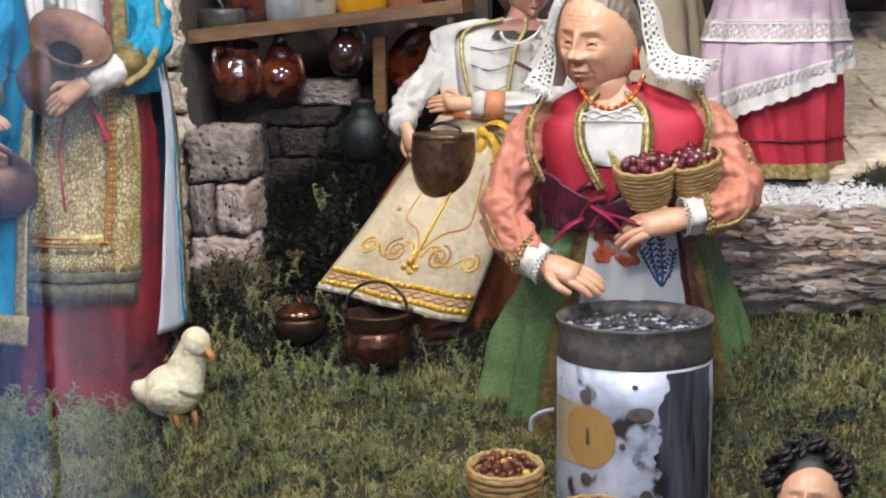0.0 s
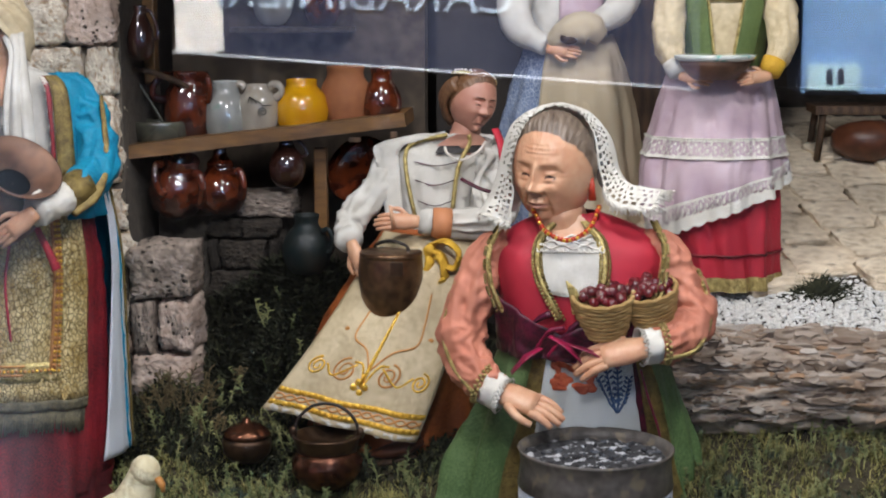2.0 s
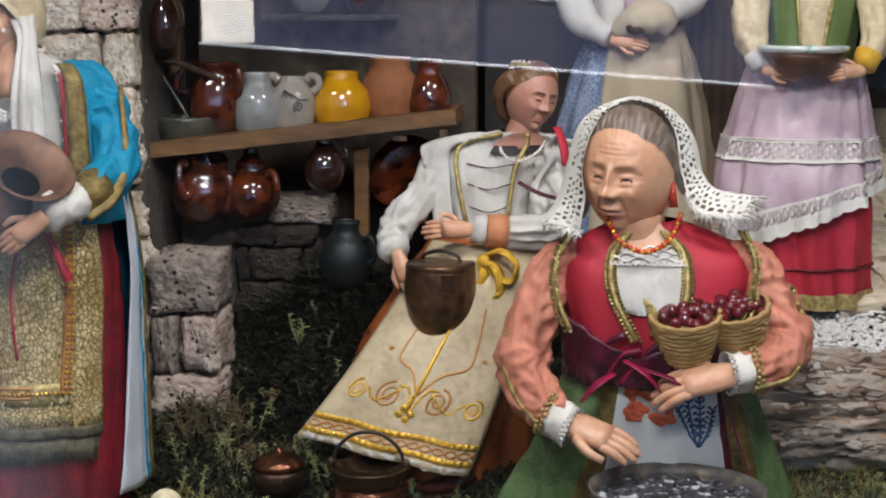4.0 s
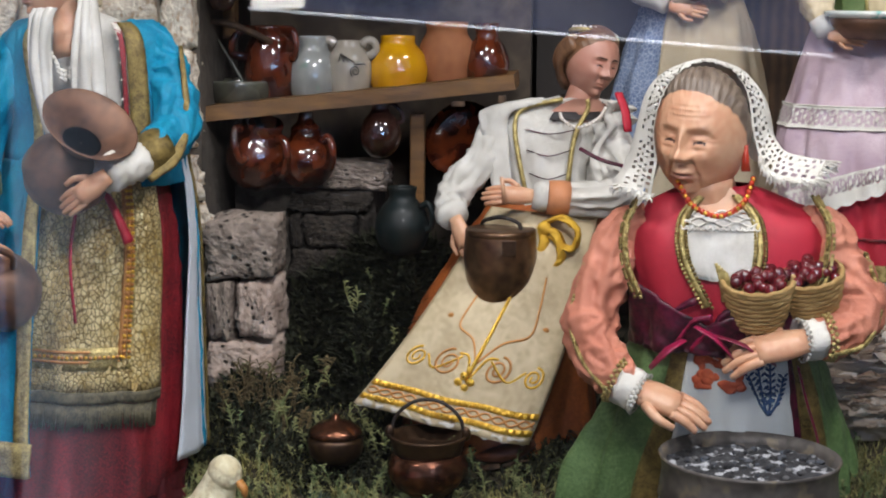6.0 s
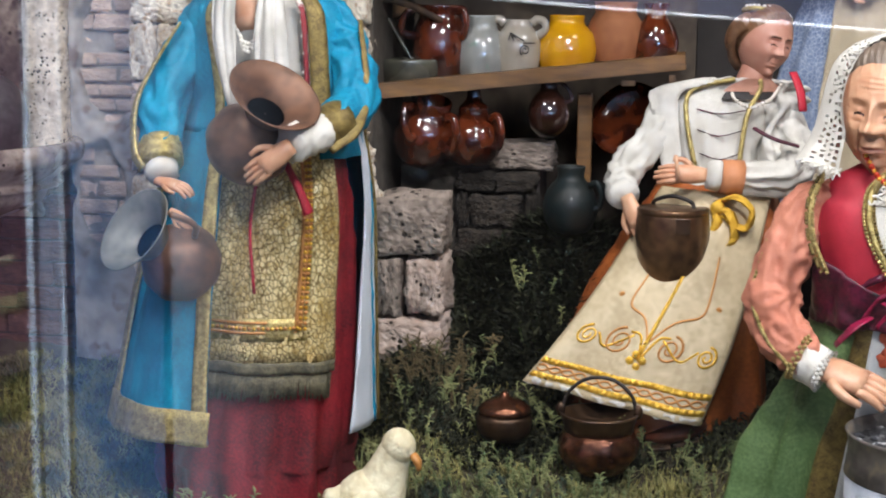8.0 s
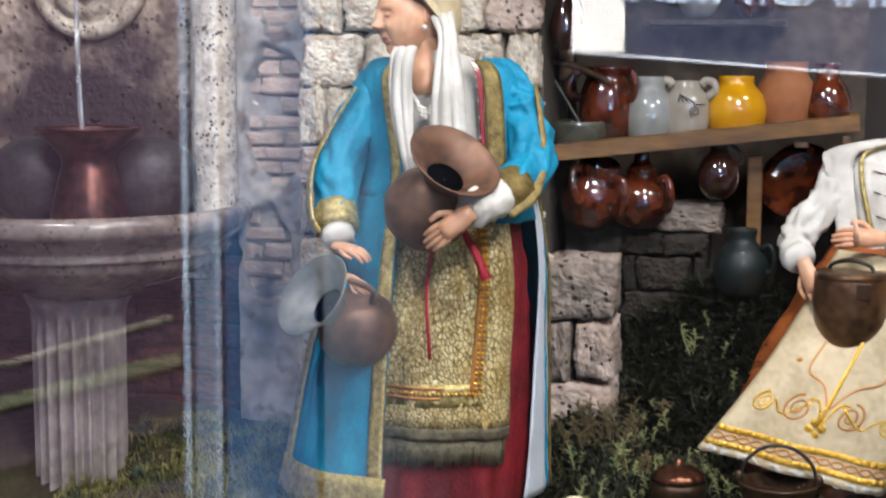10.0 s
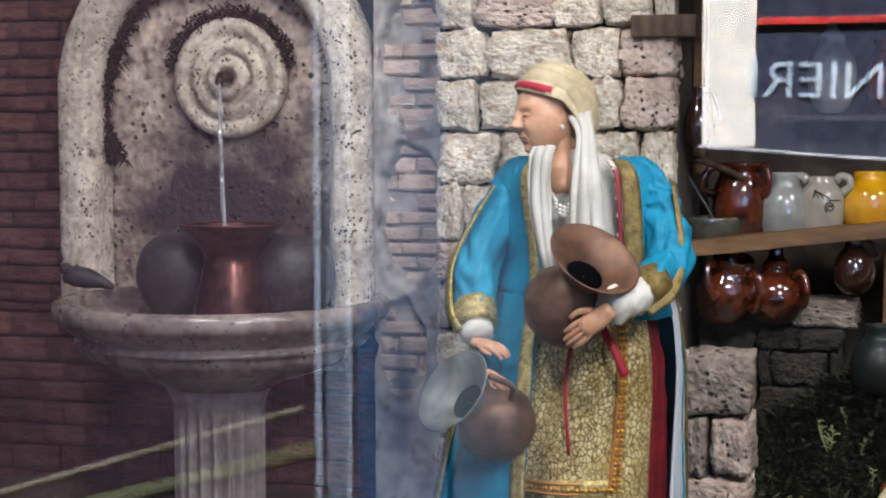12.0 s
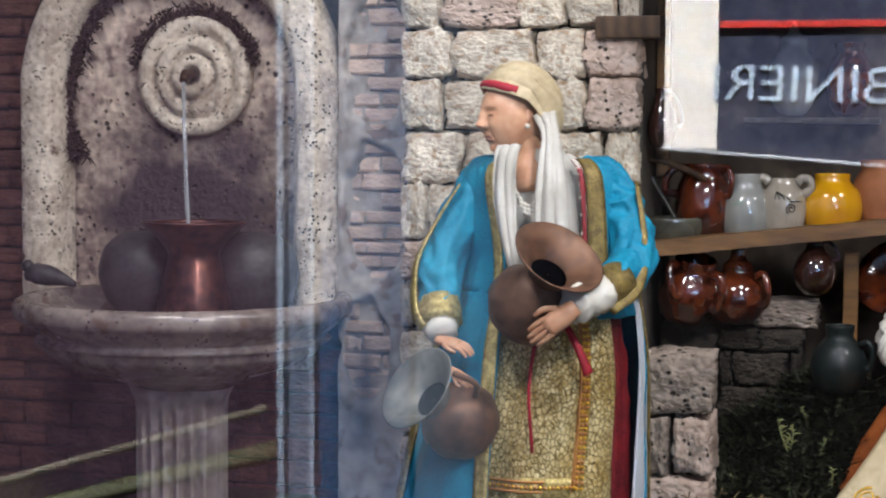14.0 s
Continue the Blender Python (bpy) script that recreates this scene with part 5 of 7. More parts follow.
tube(bm, [(-0.013, 0, 0.008), (-0.006, 0, 0.0095), (0.004, 0, 0.0085), (0.014, 0, 0.006), (0.022, 0, 0.003)], [0.0035, 0.0070, 0.0068, 0.004, 0.002], 12, 0, 4)
ball(bm, (-0.012, 0, 0.0145), 0.0042, 0, 12, 8)
part("body", bm, PIGEON, bird)


# worn plaster beside the fountain, fallen off in ovals over the bricks
OVALS = ((-0.366, 0.226, 0.0215, 0.047), (-0.3735, 0.1370, 0.0180, 0.035), (-0.366, 0.322, 0.0215, 0.047), (-0.364, 0.415, 0.021, 0.042))


def plaster_y(x, z):
    q = min(math.sqrt(((x - cx) / rx) ** 2 + ((z - cz) / rz) ** 2) for cx, cz, rx, rz in OVALS)
    q += 0.16 * noise.noise((x * 90, z * 90, 2.0))
    lump = 0.0009 * noise.noise((x * 70, z * 70, 5.0)) + 0.0012 * math.exp(-((q - 1.12) / 0.12) ** 2)
    return 0.1265 - lump + 0.0078 * (1 - smoothstep(0.86, 1.02, q))


bm = bmesh.new()
surf(bm, lambda u, v: (-0.3905 + 0.052 * u, plaster_y(-0.3905 + 0.052 * u, -0.06 + 0.59 * v), -0.06 + 0.59 * v), 44, 320, 0)
structure(part("plaster_coat", bm, PLASTER_PALE), "pale worn plaster with ovals of bare brick", "plaster")


# ---- dressed figurines, each one mesh ----
def robe(levels, folds=9, seed=0.0):
    """f(a, v, off): a skirt or coat through levels (cx, cy, z, rx, ry, fold depth); a = 0 faces the front, v from top to hem."""
    L = [np.array(l, float) for l in levels]

    def f(a, v, off=0.0):
        t = min(max(v, 0.0), 1.0) * (len(L) - 1)
        i = min(int(t), len(L) - 2)
        k = t - i
        p0, p1, p2, p3 = L[max(i - 1, 0)], L[i], L[i + 1], L[min(i + 2, len(L) - 1)]
        q = 0.5 * (2 * p1 + (p2 - p0) * k + (2 * p0 - 5 * p1 + 4 * p2 - p3) * k * k + (3 * p1 - p0 - 3 * p2 + p3) * k ** 3)
        w = 1 + q[5] * (math.sin(folds * a + seed) * 0.6 + 0.4 * math.sin(folds * 1.7 * a + 2 * seed + 1.5 * v) + 0.3 * noise.noise((a * 3, v * 2, seed)) + 0.8 * (0.3 - 1.4 * abs(noise.noise((a * 4.3 + 1.5 * v, v * 3.1 - 0.6 * a, seed + 4)))))
        return (q[0] + math.sin(a) * (q[3] * w + off), q[1] - math.cos(a) * (q[4] * w + off), q[2])
    return f


def wrap(bm, f, mi, a0=-math.pi, a1=math.pi, v0=0.0, v1=1.0, off=0.0, nu=72, nv=20, thick=0.0):
    surf(bm, lambda u, v: f(a0 + (a1 - a0) * u, v0 + (v1 - v0) * v, off), nu, nv, mi, thick)


def along(bm, f, pts, r, mi, off=0.0008, n=6, steps=3):
    tube(bm, [f(a, v, off) for a, v in pts], [r, r], n, mi, steps)


def head(bm, c, r, yaw, nod, tilt, mi, nose=1.0, jaw=0.25, hair=None, line=0.0, age=0.0, lips=None, lid=None, mouth=0.45):
    """A modelled plaster head: brow, lids, nose, lips and chin in relief; hair takes its own material behind a hairline."""
    m = Euler((radians(nod), radians(tilt), radians(yaw))).to_matrix()
    rings, masks = [], []
    nu, nv = 168, 124
    for j in range(nv + 1):
        th = math.pi * (0.015 + 0.97 * j / nv)
        ring, mask = [], []
        for k in range(nu):
            a = 2 * math.pi * k / nu
            x, y, z = math.sin(th) * math.cos(a), math.sin(th) * math.sin(a), math.cos(th)
            h = 0.8 * z + 0.9 * y - line + 0.05 * noise.noise((x * 7, y * 7, z * 7))
            x0, z0 = x, z
            what = mi
            x *= 1 - jaw * max(-z, 0) ** 1.5
            if y < 0.05:
                g = lambda u, w, su, sw: math.exp(-((x0 - u) / su) ** 2 - ((z0 - w) / sw) ** 2)
                q = abs(x0)
                h1 = lambda u, w, su, sw: math.exp(-((q - u) / su) ** 2 - ((z0 - w) / sw) ** 2)
                d = 0.03 * g(0, 0.45, 0.5, 0.25) + 0.05 * h1(0.30, 0.27, 0.22, 0.07)
                d += -0.17 * h1(0.33, 0.10, 0.18, 0.12) + 0.16 * h1(0.335, 0.085, 0.125, 0.080) - 0.035 * h1(0.33, 0.155, 0.14, 0.016) - 0.035 * h1(0.335, 0.052, 0.13, 0.018) + 0.030 * h1(0.33, -0.02, 0.13, 0.03)
                d += nose * (0.20 * g(0, 0.05, 0.080, 0.19) + 0.34 * g(0, -0.155, 0.135, 0.100) + 0.20 * h1(0.165, -0.195, 0.075, 0.065) - 0.10 * g(0, -0.295, 0.16, 0.035))
                d += mouth * (0.17 * g(0, -0.49, 0.34, 0.20) + 0.07 * g(0, -0.432, 0.23, 0.030) + 0.085 * g(0, -0.530, 0.20, 0.036)) - 0.055 * g(0, -0.482, 0.27, 0.016) - 0.07 * g(0, -0.61, 0.20, 0.045)
                d += 0.21 * g(0, -0.80, 0.27, 0.13) + 0.09 * h1(0.46, -0.19, 0.19, 0.16)
                fold = math.exp(-((q - 0.19 - 0.42 * max(-0.20 - z0, 0)) / 0.040) ** 2) * smoothstep(-0.16, -0.26, z0) * (1 - smoothstep(-0.46, -0.58, z0))
                d -= (0.045 + 0.055 * age) * fold
                if age:
                    d -= age * 0.022 * (g(0.02, 0.43, 0.34, 0.014) + g(-0.02, 0.50, 0.38, 0.014) + 0.8 * g(0.03, 0.575, 0.34, 0.014))
                    d -= age * (0.030 * h1(0.33, -0.075, 0.15, 0.022) + 0.020 * h1(0.60, 0.10, 0.10, 0.015) + 0.020 * h1(0.61, 0.03, 0.10, 0.015) + 0.045 * h1(0.30, -0.62, 0.04, 0.12))
                    d += age * (0.05 * h1(0.42, -0.60, 0.13, 0.14) + 0.014 * noise.noise((x0 * 11, z0 * 11, 3)))
                y -= d * (1 - smoothstep(-0.35, 0.05, y))
                if lips is not None and (x0 / 0.26) ** 2 + ((z0 + 0.482) / 0.066) ** 2 < 1:
                    what = lips
                if lid is not None and y < -0.2 and 0.20 < q < 0.46 and abs(z0 - 0.056 + 1.2 * (q - 0.335) ** 2) < 0.020:
                    what = lid
                if lid is not None and y < -0.2 and 0.14 < q < 0.50 and abs(z0 - 0.285 + 0.9 * (q - 0.30) ** 2) < 0.020:
                    what = lid if not age else mi
            else:
                y *= 1.05
            k_ = 1.0
            if hair is not None and h > 0:
                k_ = 1 + 0.06 * min(h / 0.25, 1) + 0.010 * math.sin(46 * x0 + 9 * y) + 0.006 * math.sin(97 * x0 - 7 * y)
                what = hair
            mask.append(what)
            ring.append(V(c) + m @ V((x * r[0] * k_, y * r[1] * k_, z * r[2] * k_)))
        rings.append([bm.verts.new(p) for p in ring])
        masks.append(mask)
    for j in range(nv):
        for k in range(nu):
            q = (k + 1) % nu
            f = bm.faces.new((rings[j][k], rings[j][q], rings[j + 1][q], rings[j + 1][k]))
            f.material_index = masks[j][k]
            f.smooth = True
    bm.faces.new(rings[0]).material_index = mi if hair is None else hair
    bm.faces.new(list(reversed(rings[-1]))).material_index = mi
    return m


def hand(bm, w, d, n, s, mi, curl=0.35, spread=1.0):
    """A small hand from the wrist w towards d, back of the hand towards n."""
    w, d, n = V(w), V(d).normalized(), V(n).normalized()
    side = d.cross(n).normalized()
    n = side.cross(d).normalized()
    tube(bm, [w - d * 0.15 * s, w + d * 0.2 * s, w + d * 0.55 * s], [0.16 * s, 0.22 * s, 0.20 * s], 10, mi, 3, flat=0.62, up=n)
    for k in range(4):
        o = side * ((k - 1.5) * 0.105 * s * spread)
        b = w + d * 0.5 * s + o
        ln = (0.42, 0.5, 0.48, 0.38)[k] * s
        tube(bm, [b, b + d * ln * 0.5 + o * 0.06 - n * curl * 0.16 * s, b + d * ln * 0.92 + o * 0.04 - n * curl * 0.55 * s], [0.066 * s, 0.061 * s, 0.044 * s], 8, mi, 4)
    b = w + d * 0.18 * s + side * 0.18 * s
    tube(bm, [b, b + d * 0.2 * s + side * 0.14 * s, b + d * 0.42 * s + side * 0.14 * s - n * 0.05 * s], [0.075 * s, 0.065 * s, 0.045 * s], 7, mi, 3)


def scallop(bm, c, axis, r, n, rb, mi):
    """A ring of small lace loops round an axis."""
    ax = V(axis).normalized()
    s = ax.cross(V((0.1, 0.2, 1))).normalized()
    o = ax.cross(s)
    for row, out in ((0, 1.0), (1, 1.06)):
        for k in range(n):
            a = 2 * math.pi * (k + 0.5 * row) / n
            ball(bm, V(c) + (s * math.cos(a) + o * math.sin(a)) * r * out + ax * rb * 1.6 * row, rb, mi, 6, 4)


def beads(bm, pts, r, mi, n):
    path = smooth_path(pts, 12)
    for k in range(n):
        ball(bm, path[int(k * (len(path) - 1) / max(n - 1, 1))], r, mi, 8, 6)


def crumple(bm, cloth):
    """Presses small uneven folds into the cloth; cloth maps a material's index to the folds' depth."""
    bm.normal_update()
    depth = {}
    for f in bm.faces:
        d = cloth.get(f.material_index, 0.0)
        for v in f.verts:
            depth[v] = min(depth.get(v, 1.0), d)
    moves = []
    for v, d in depth.items():
        if d:
            p = v.co
            w = V((noise.noise(p * 30), noise.noise(p * 30 + V((7, 1, 3))), 0)) * 0.012
            q = p + w
            n1 = abs(noise.noise((q.x * 75, q.y * 75, q.z * 30)))
            n2 = abs(noise.noise((q.x * 150 + q.z * 60, q.y * 150, q.z * 90 + 5)))
            moves.append((v, v.normal * d * (0.9 * (0.28 - n1) + 0.45 * (0.25 - n2)) * 2.2))
    for v, m in moves:
        v.co += m


def figurine(bm, mats, base, label, cloth=None):
    if cloth:
        crumple(bm, cloth)
    for v in bm.verts:
        v.co -= V(base)
    return tagged(part("figurine", bm, mats, None, "", base), label, "figurine", "dressed figurines")


# old woman with the white lace veil
bm = bmesh.new()
MT = [SKIN, HAIR_GREY, LACE, RED_CLOTH, SALMON, WINE_CLOTH, GREEN_CLOTH, BLUE_PRINT, OLIVE_TRIM, GOLD_TRIM, WHITE_CLOTH, CORAL, BLUE_INK, GOLD, MAGENTA, FLOWER_PRINT, LIPS, LID_LINE]
sk = robe([(0.108, 0.012, 0.108, 0.046, 0.030, 0.0), (0.108, 0.016, 0.070, 0.060, 0.031, 0.05), (0.105, 0.022, 0.015, 0.076, 0.030, 0.12), (0.102, 0.024, -0.068, 0.087, 0.031, 0.17)], 8, 0.6)
wrap(bm, sk, 6, nu=120, nv=36)
wrap(bm, sk, 7, -0.40, 0.62, 0.0, 1.0, 0.0025, 24, 20, 0.0008)
for a0, a1 in ((-0.56, -0.38), (0.66, 0.86)):
    wrap(bm, sk, 8, a0, a1, 0.05, 1.0, 0.0022, 5, 24, 0.0006)
wrap(bm, sk, 5, 0.58, 0.66, 0.0, 0.9, 0.003, 3, 20, 0.0006)
# blue printed plant on the apron
for a0, a1, v1 in ((0.36, 0.18, 0.20), (0.36, 0.27, 0.15), (0.36, 0.40, 0.155), (0.37, 0.52, 0.21)):
    along(bm, sk, [(a0, 0.36), ((a0 + a1) / 2, 0.30), (a1, v1)], 0.0007, 12, 0.0034, 5, 4)
    for k in range(7):
        q = 0.25 + 0.75 * k / 6
        a, v = a0 + (a1 - a0) * q, 0.36 + (v1 - 0.36) * q
        for s in (-1, 1):
            p = V(sk(a + s * 0.030, v - 0.006, 0.0036))
            ball(bm, p, (0.0017, 0.0005, 0.0007), 12, 8, 5, Euler((0, -s * 0.7, 0)).to_matrix())
to = robe([(0.102, 0.004, 0.184, 0.016, 0.014, 0), (0.105, 0.006, 0.173, 0.040, 0.021, 0), (0.107, 0.004, 0.160, 0.054, 0.027, 0.0), (0.107, 0.002, 0.135, 0.048, 0.030, 0.02), (0.108, 0.006, 0.100, 0.044, 0.030, 0.03)], 7, 1.0)
wrap(bm, to, 3, nu=64, nv=24)
wrap(bm, to, 10, -0.42, 0.24, 0.30, 0.72, 0.0018, 16, 14, 0.0005)
wrap(bm, to, 0, -0.46, 0.28, 0.02, 0.34, 0.0012, 20, 10)
for row in range(4):
    w0 = 0.285 + 0.038 * row
    along(bm, to, [(a, w0 + 0.022 * math.sin(26 * a + math.pi * (row % 2))) for a in np.linspace(-0.46, 0.27, 60)], 0.00075, 2, 0.0034, 5, 1)
for k in range(13):
    along(bm, to, [(-0.46 + 0.056 * k, 0.42), (-0.46 + 0.056 * k + 0.014, 0.450), (-0.46 + 0.056 * k + 0.04, 0.450), (-0.46 + 0.056 * (k + 1), 0.42)], 0.0006, 2, 0.0034, 5, 3)
surf(bm, lambda u, v: (lambda a, w: to(a, w, 0.0016 + 0.0036 * abs(math.sin(5 * a + 9 * w)) + 0.0015 * noise.noise((a * 6, w * 20, 3))))(-1.5 + 2.8 * u, 0.88 - 0.22 * abs(2 * u - 0.9) + (0.14 + 0.22 * abs(2 * u - 0.9)) * v), 70, 14, 5, 0.001)
for k in range(7):
    a0, w0 = -0.75 + 0.17 * k, 0.80 + 0.03 * (k % 3)
    along(bm, to, [(a0, w0 + 0.12), (a0 + 0.18, w0 + 0.04), (a0 + 0.40, w0 + 0.02 * (k % 2))], 0.0016, 14 if k % 3 else 5, 0.0036, 6, 5)
for k in range(5):
    along(bm, to, [(-0.14 + 0.025 * k, 0.64 + 0.01 * k), (-0.10 + 0.02 * k, 0.72), (-0.07 + 0.015 * k, 0.80)], 0.0008, 9, 0.0022, 6, 4)
for a in (-0.46, 0.27):
    along(bm, to, [(a * 0.8, 0.12), (a, 0.35), (a * 0.95, 0.62), (a * 0.5, 0.82)], 0.0017, 9, 0.0030)
tube(bm, [(0.061, -0.004, 0.176), (0.0545, -0.018, 0.164), (0.0555, -0.026, 0.146), (0.062, -0.029, 0.130)], [0.0017] * 4, 6, 9, 5)
tube(bm, [(0.150, -0.004, 0.178), (0.1555, -0.017, 0.166), (0.1535, -0.026, 0.148), (0.149, -0.030, 0.136)], [0.0017] * 4, 6, 9, 5)
for edge in ([(0.061, -0.006, 0.177), (0.0540, -0.021, 0.164), (0.0545, -0.029, 0.146), (0.061, -0.032, 0.130)], [(0.150, -0.006, 0.179), (0.1560, -0.020, 0.166), (0.1545, -0.029, 0.148), (0.150, -0.033, 0.136)]):
    for sh in (-0.0015, 0.0015):
        beads(bm, [V(p) + V((sh, 0, 0)) for p in edge], 0.0010, 9 if sh > 0 else 8, 30)
for a in (-0.46, 0.27):
    for sh in (-0.05, 0.05):
        beads(bm, [to(a * 0.8 + sh, 0.12, 0.0034), to(a + sh, 0.35, 0.0034), to(a * 0.95 + sh, 0.62, 0.0034), to(a * 0.5 + sh, 0.82, 0.0034)], 0.0010, 8 if sh > 0 else 9, 40)
for k in range(60):
    a, v = -0.30 + 0.42 * dice.random(), 0.06 + 0.20 * dice.random()
    p = V(sk(a, v, 0.0036))
    ball(bm, p, (dice.uniform(0.0020, 0.0042), 0.0006, dice.uniform(0.0014, 0.0030)), 15, 8, 5)
for p0, p1 in (((0.085, -0.030, 0.108), (0.068, -0.034, 0.094)), ((0.098, -0.034, 0.112), (0.130, -0.036, 0.098)), ((0.090, -0.034, 0.116), (0.110, -0.036, 0.100))):
    tube(bm, [p0, ((V(p0) + V(p1)) / 2 + V((0, -0.004, 0.003))), p1], [0.0026, 0.0034, 0.0022], 8, 14, 4, flat=0.22)
tube(bm, [(0.143, -0.022, 0.094), (0.148, -0.022, 0.076), (0.154, -0.021, 0.058), (0.156, -0.020, 0.046)], [0.0024, 0.0030, 0.0026, 0.0018], 8, 14, 5, flat=0.25)
tube(bm, [(0.078, 0.004, 0.162), (0.058, 0.001, 0.160), (0.046, -0.004, 0.140), (0.0385, -0.011, 0.113), (0.044, -0.022, 0.095), (0.058, -0.031, 0.084)], [0.006, 0.0118, 0.0132, 0.0144, 0.0130, 0.0100], 56, 4, 24, crease=0.17, waves=9)
tube(bm, [(0.136, 0.004, 0.164), (0.154, 0.001, 0.162), (0.1655, -0.004, 0.145), (0.1725, -0.012, 0.125), (0.163, -0.024, 0.113), (0.148, -0.032, 0.111)], [0.006, 0.0112, 0.0124, 0.0140, 0.0126, 0.0098], 56, 4, 24, crease=0.17, waves=9)
beads(bm, [(0.0345, -0.010, 0.142), (0.0275, -0.018, 0.116), (0.0335, -0.029, 0.097), (0.047, -0.0375, 0.0815)], 0.0013, 9, 44)
beads(bm, [(0.1765, -0.006, 0.150), (0.1830, -0.018, 0.127), (0.1745, -0.032, 0.1095), (0.156, -0.0405, 0.1045)], 0.0014, 9, 44)
for p0, p1 in (((0.053, -0.030, 0.0855), (0.062, -0.033, 0.0815)), ((0.153, -0.032, 0.1115), (0.144, -0.034, 0.1105))):
    tube(bm, [p0, p1], [0.0106, 0.0103], 28, 2, 4, crease=0.14, waves=2)
scallop(bm, (0.0625, -0.0335, 0.0810), (0.9, -0.3, -0.4), 0.0104, 26, 0.0010, 10)
scallop(bm, (0.0525, -0.0300, 0.0860), (-0.9, 0.3, 0.4), 0.0112, 22, 0.0012, 9)
scallop(bm, (0.1435, -0.0345, 0.1105), (-0.95, -0.25, -0.1), 0.0103, 26, 0.0010, 10)
scallop(bm, (0.1540, -0.0315, 0.1117), (0.95, 0.25, 0.1), 0.0112, 22, 0.0012, 9)
hand(bm, (0.062, -0.035, 0.083), (0.88, -0.22, -0.28), (0.15, -0.55, 0.8), 0.041, 0, 0.25)
hand(bm, (0.141, -0.037, 0.110), (-0.97, -0.12, -0.20), (0.0, -0.7, 0.7), 0.040, 0, 0.45)
tube(bm, [(0.094, -0.004, 0.190), (0.098, 0.002, 0.172)], [0.014, 0.016], 16, 0, 3)
head(bm, (0.0915, -0.004, 0.2100), (0.0238, 0.0236, 0.0322), -26, 10, 4, 0, 1.0, -0.02, 1, 0.10, 1.0, 16, 17, 1.0)
VEIL_IN = smooth_path([(0.0665, -0.024, 0.180), (0.0685, -0.024, 0.196), (0.0675, -0.018, 0.214), (0.0720, -0.012, 0.230), (0.0800, -0.008, 0.2410), (0.0945, -0.006, 0.2458), (0.1075, -0.005, 0.2405), (0.1150, -0.003, 0.227), (0.1185, -0.007, 0.207), (0.126, -0.017, 0.191), (0.148, -0.016, 0.1880)], 32)
VEIL_OUT = smooth_path([(0.051, -0.012, 0.184), (0.0580, -0.006, 0.197), (0.0625, 0.000, 0.216), (0.0675, 0.004, 0.234), (0.0775, 0.006, 0.2432), (0.0960, 0.006, 0.2476), (0.1120, 0.006, 0.2418), (0.1225, 0.006, 0.229), (0.1280, 0.004, 0.209), (0.136, -0.006, 0.2010), (0.154, -0.008, 0.1975)], 32)


def veil_pt(u, v):
    """Lace from the edge round the face over the head and down to both shoulders."""
    i = min(int(round(u * (len(VEIL_IN) - 1))), len(VEIL_IN) - 1)
    a, b = VEIL_IN[i], VEIL_OUT[i]
    if v < 0.4:
        p = a.lerp(b, v / 0.4)
    else:
        k = (v - 0.4) / 0.6
        back = V((0.098 + (b.x - 0.098) * 0.62, 0.026, b.z - 0.007 if b.z > 0.2 else b.z - 0.004))
        p = b.lerp(back, k) + V(((b.x - 0.097) * 0.25 * math.sin(math.pi * k), 0, 0.0))
    n = noise.noise((u * 14, v * 5, 4.0))
    return p + V((0.0006 * n, -0.0007 * math.sin(u * 60) * (1 - v) * 0.5, 0.0007 * n + 0.0007 * abs(math.sin(u * 95)) * max(0, 1 - v * 8)))


def netted(bm, fn, nu, nv, mi, hole):
    """A sheet of cloth whose cells are left out where hole(i, j) says so."""
    vs = [[bm.verts.new(fn(u / nu, v / nv)) for u in range(nu + 1)] for v in range(nv + 1)]
    for b in range(nv):
        for a in range(nu):
            if not hole(a, b):
                bm.faces.new((vs[b][a], vs[b][a + 1], vs[b + 1][a + 1], vs[b + 1][a])).material_index = mi


def eyelet(i, j):
    """Staggered eyelets along the lace border."""
    if j > 24 or j < 2:
        return False
    row = (j - 2) // 6
    if row == 0:
        return (j - 2) % 6 in (1, 2, 3, 4) and i % 7 in (1, 2, 3, 4)
    if noise.noise((i // 6 * 1.7, row * 2.3, 8.1)) > 0.22:
        return False
    return (j - 2) % 6 in ((1, 2, 3), (1, 2, 3, 4), (2, 3))[(i // 6 + row) % 3] and (i + 3 * (row % 2)) % 6 in ((1, 2), (1, 2, 3))[(i // 6 + row) % 2]


netted(bm, veil_pt, len(VEIL_IN) - 1, 66, 2, eyelet)
for k in range(150):
    s = dice.choice((0.0, 1.0))
    p = V(veil_pt(s, dice.uniform(0.0, 0.5)))
    tube(bm, [p, p + V((dice.uniform(-0.004, 0.004) + (0.003 if s else -0.001), dice.uniform(-0.003, 0.0), dice.uniform(-0.006, 0.001)))], [0.0006, 0.0003], 4, 2, 1)
for k in range(120):
    p = V(veil_pt(0.84 + 0.16 * dice.random(), 0.0))
    tube(bm, [p, p + V((dice.uniform(-0.002, 0.003), dice.uniform(-0.003, 0.0), dice.uniform(-0.006, -0.001)))], [0.0006, 0.0003], 4, 2, 1)
beads(bm, [(0.080, -0.016, 0.187), (0.087, -0.026, 0.176), (0.100, -0.029, 0.171), (0.112, -0.024, 0.177), (0.118, -0.012, 0.188)], 0.0015, 11, 26)
beads(bm, [(0.080, -0.0175, 0.187), (0.087, -0.0275, 0.176), (0.100, -0.0305, 0.171), (0.112, -0.0255, 0.177), (0.118, -0.0135, 0.188)], 0.0011, 13, 14)
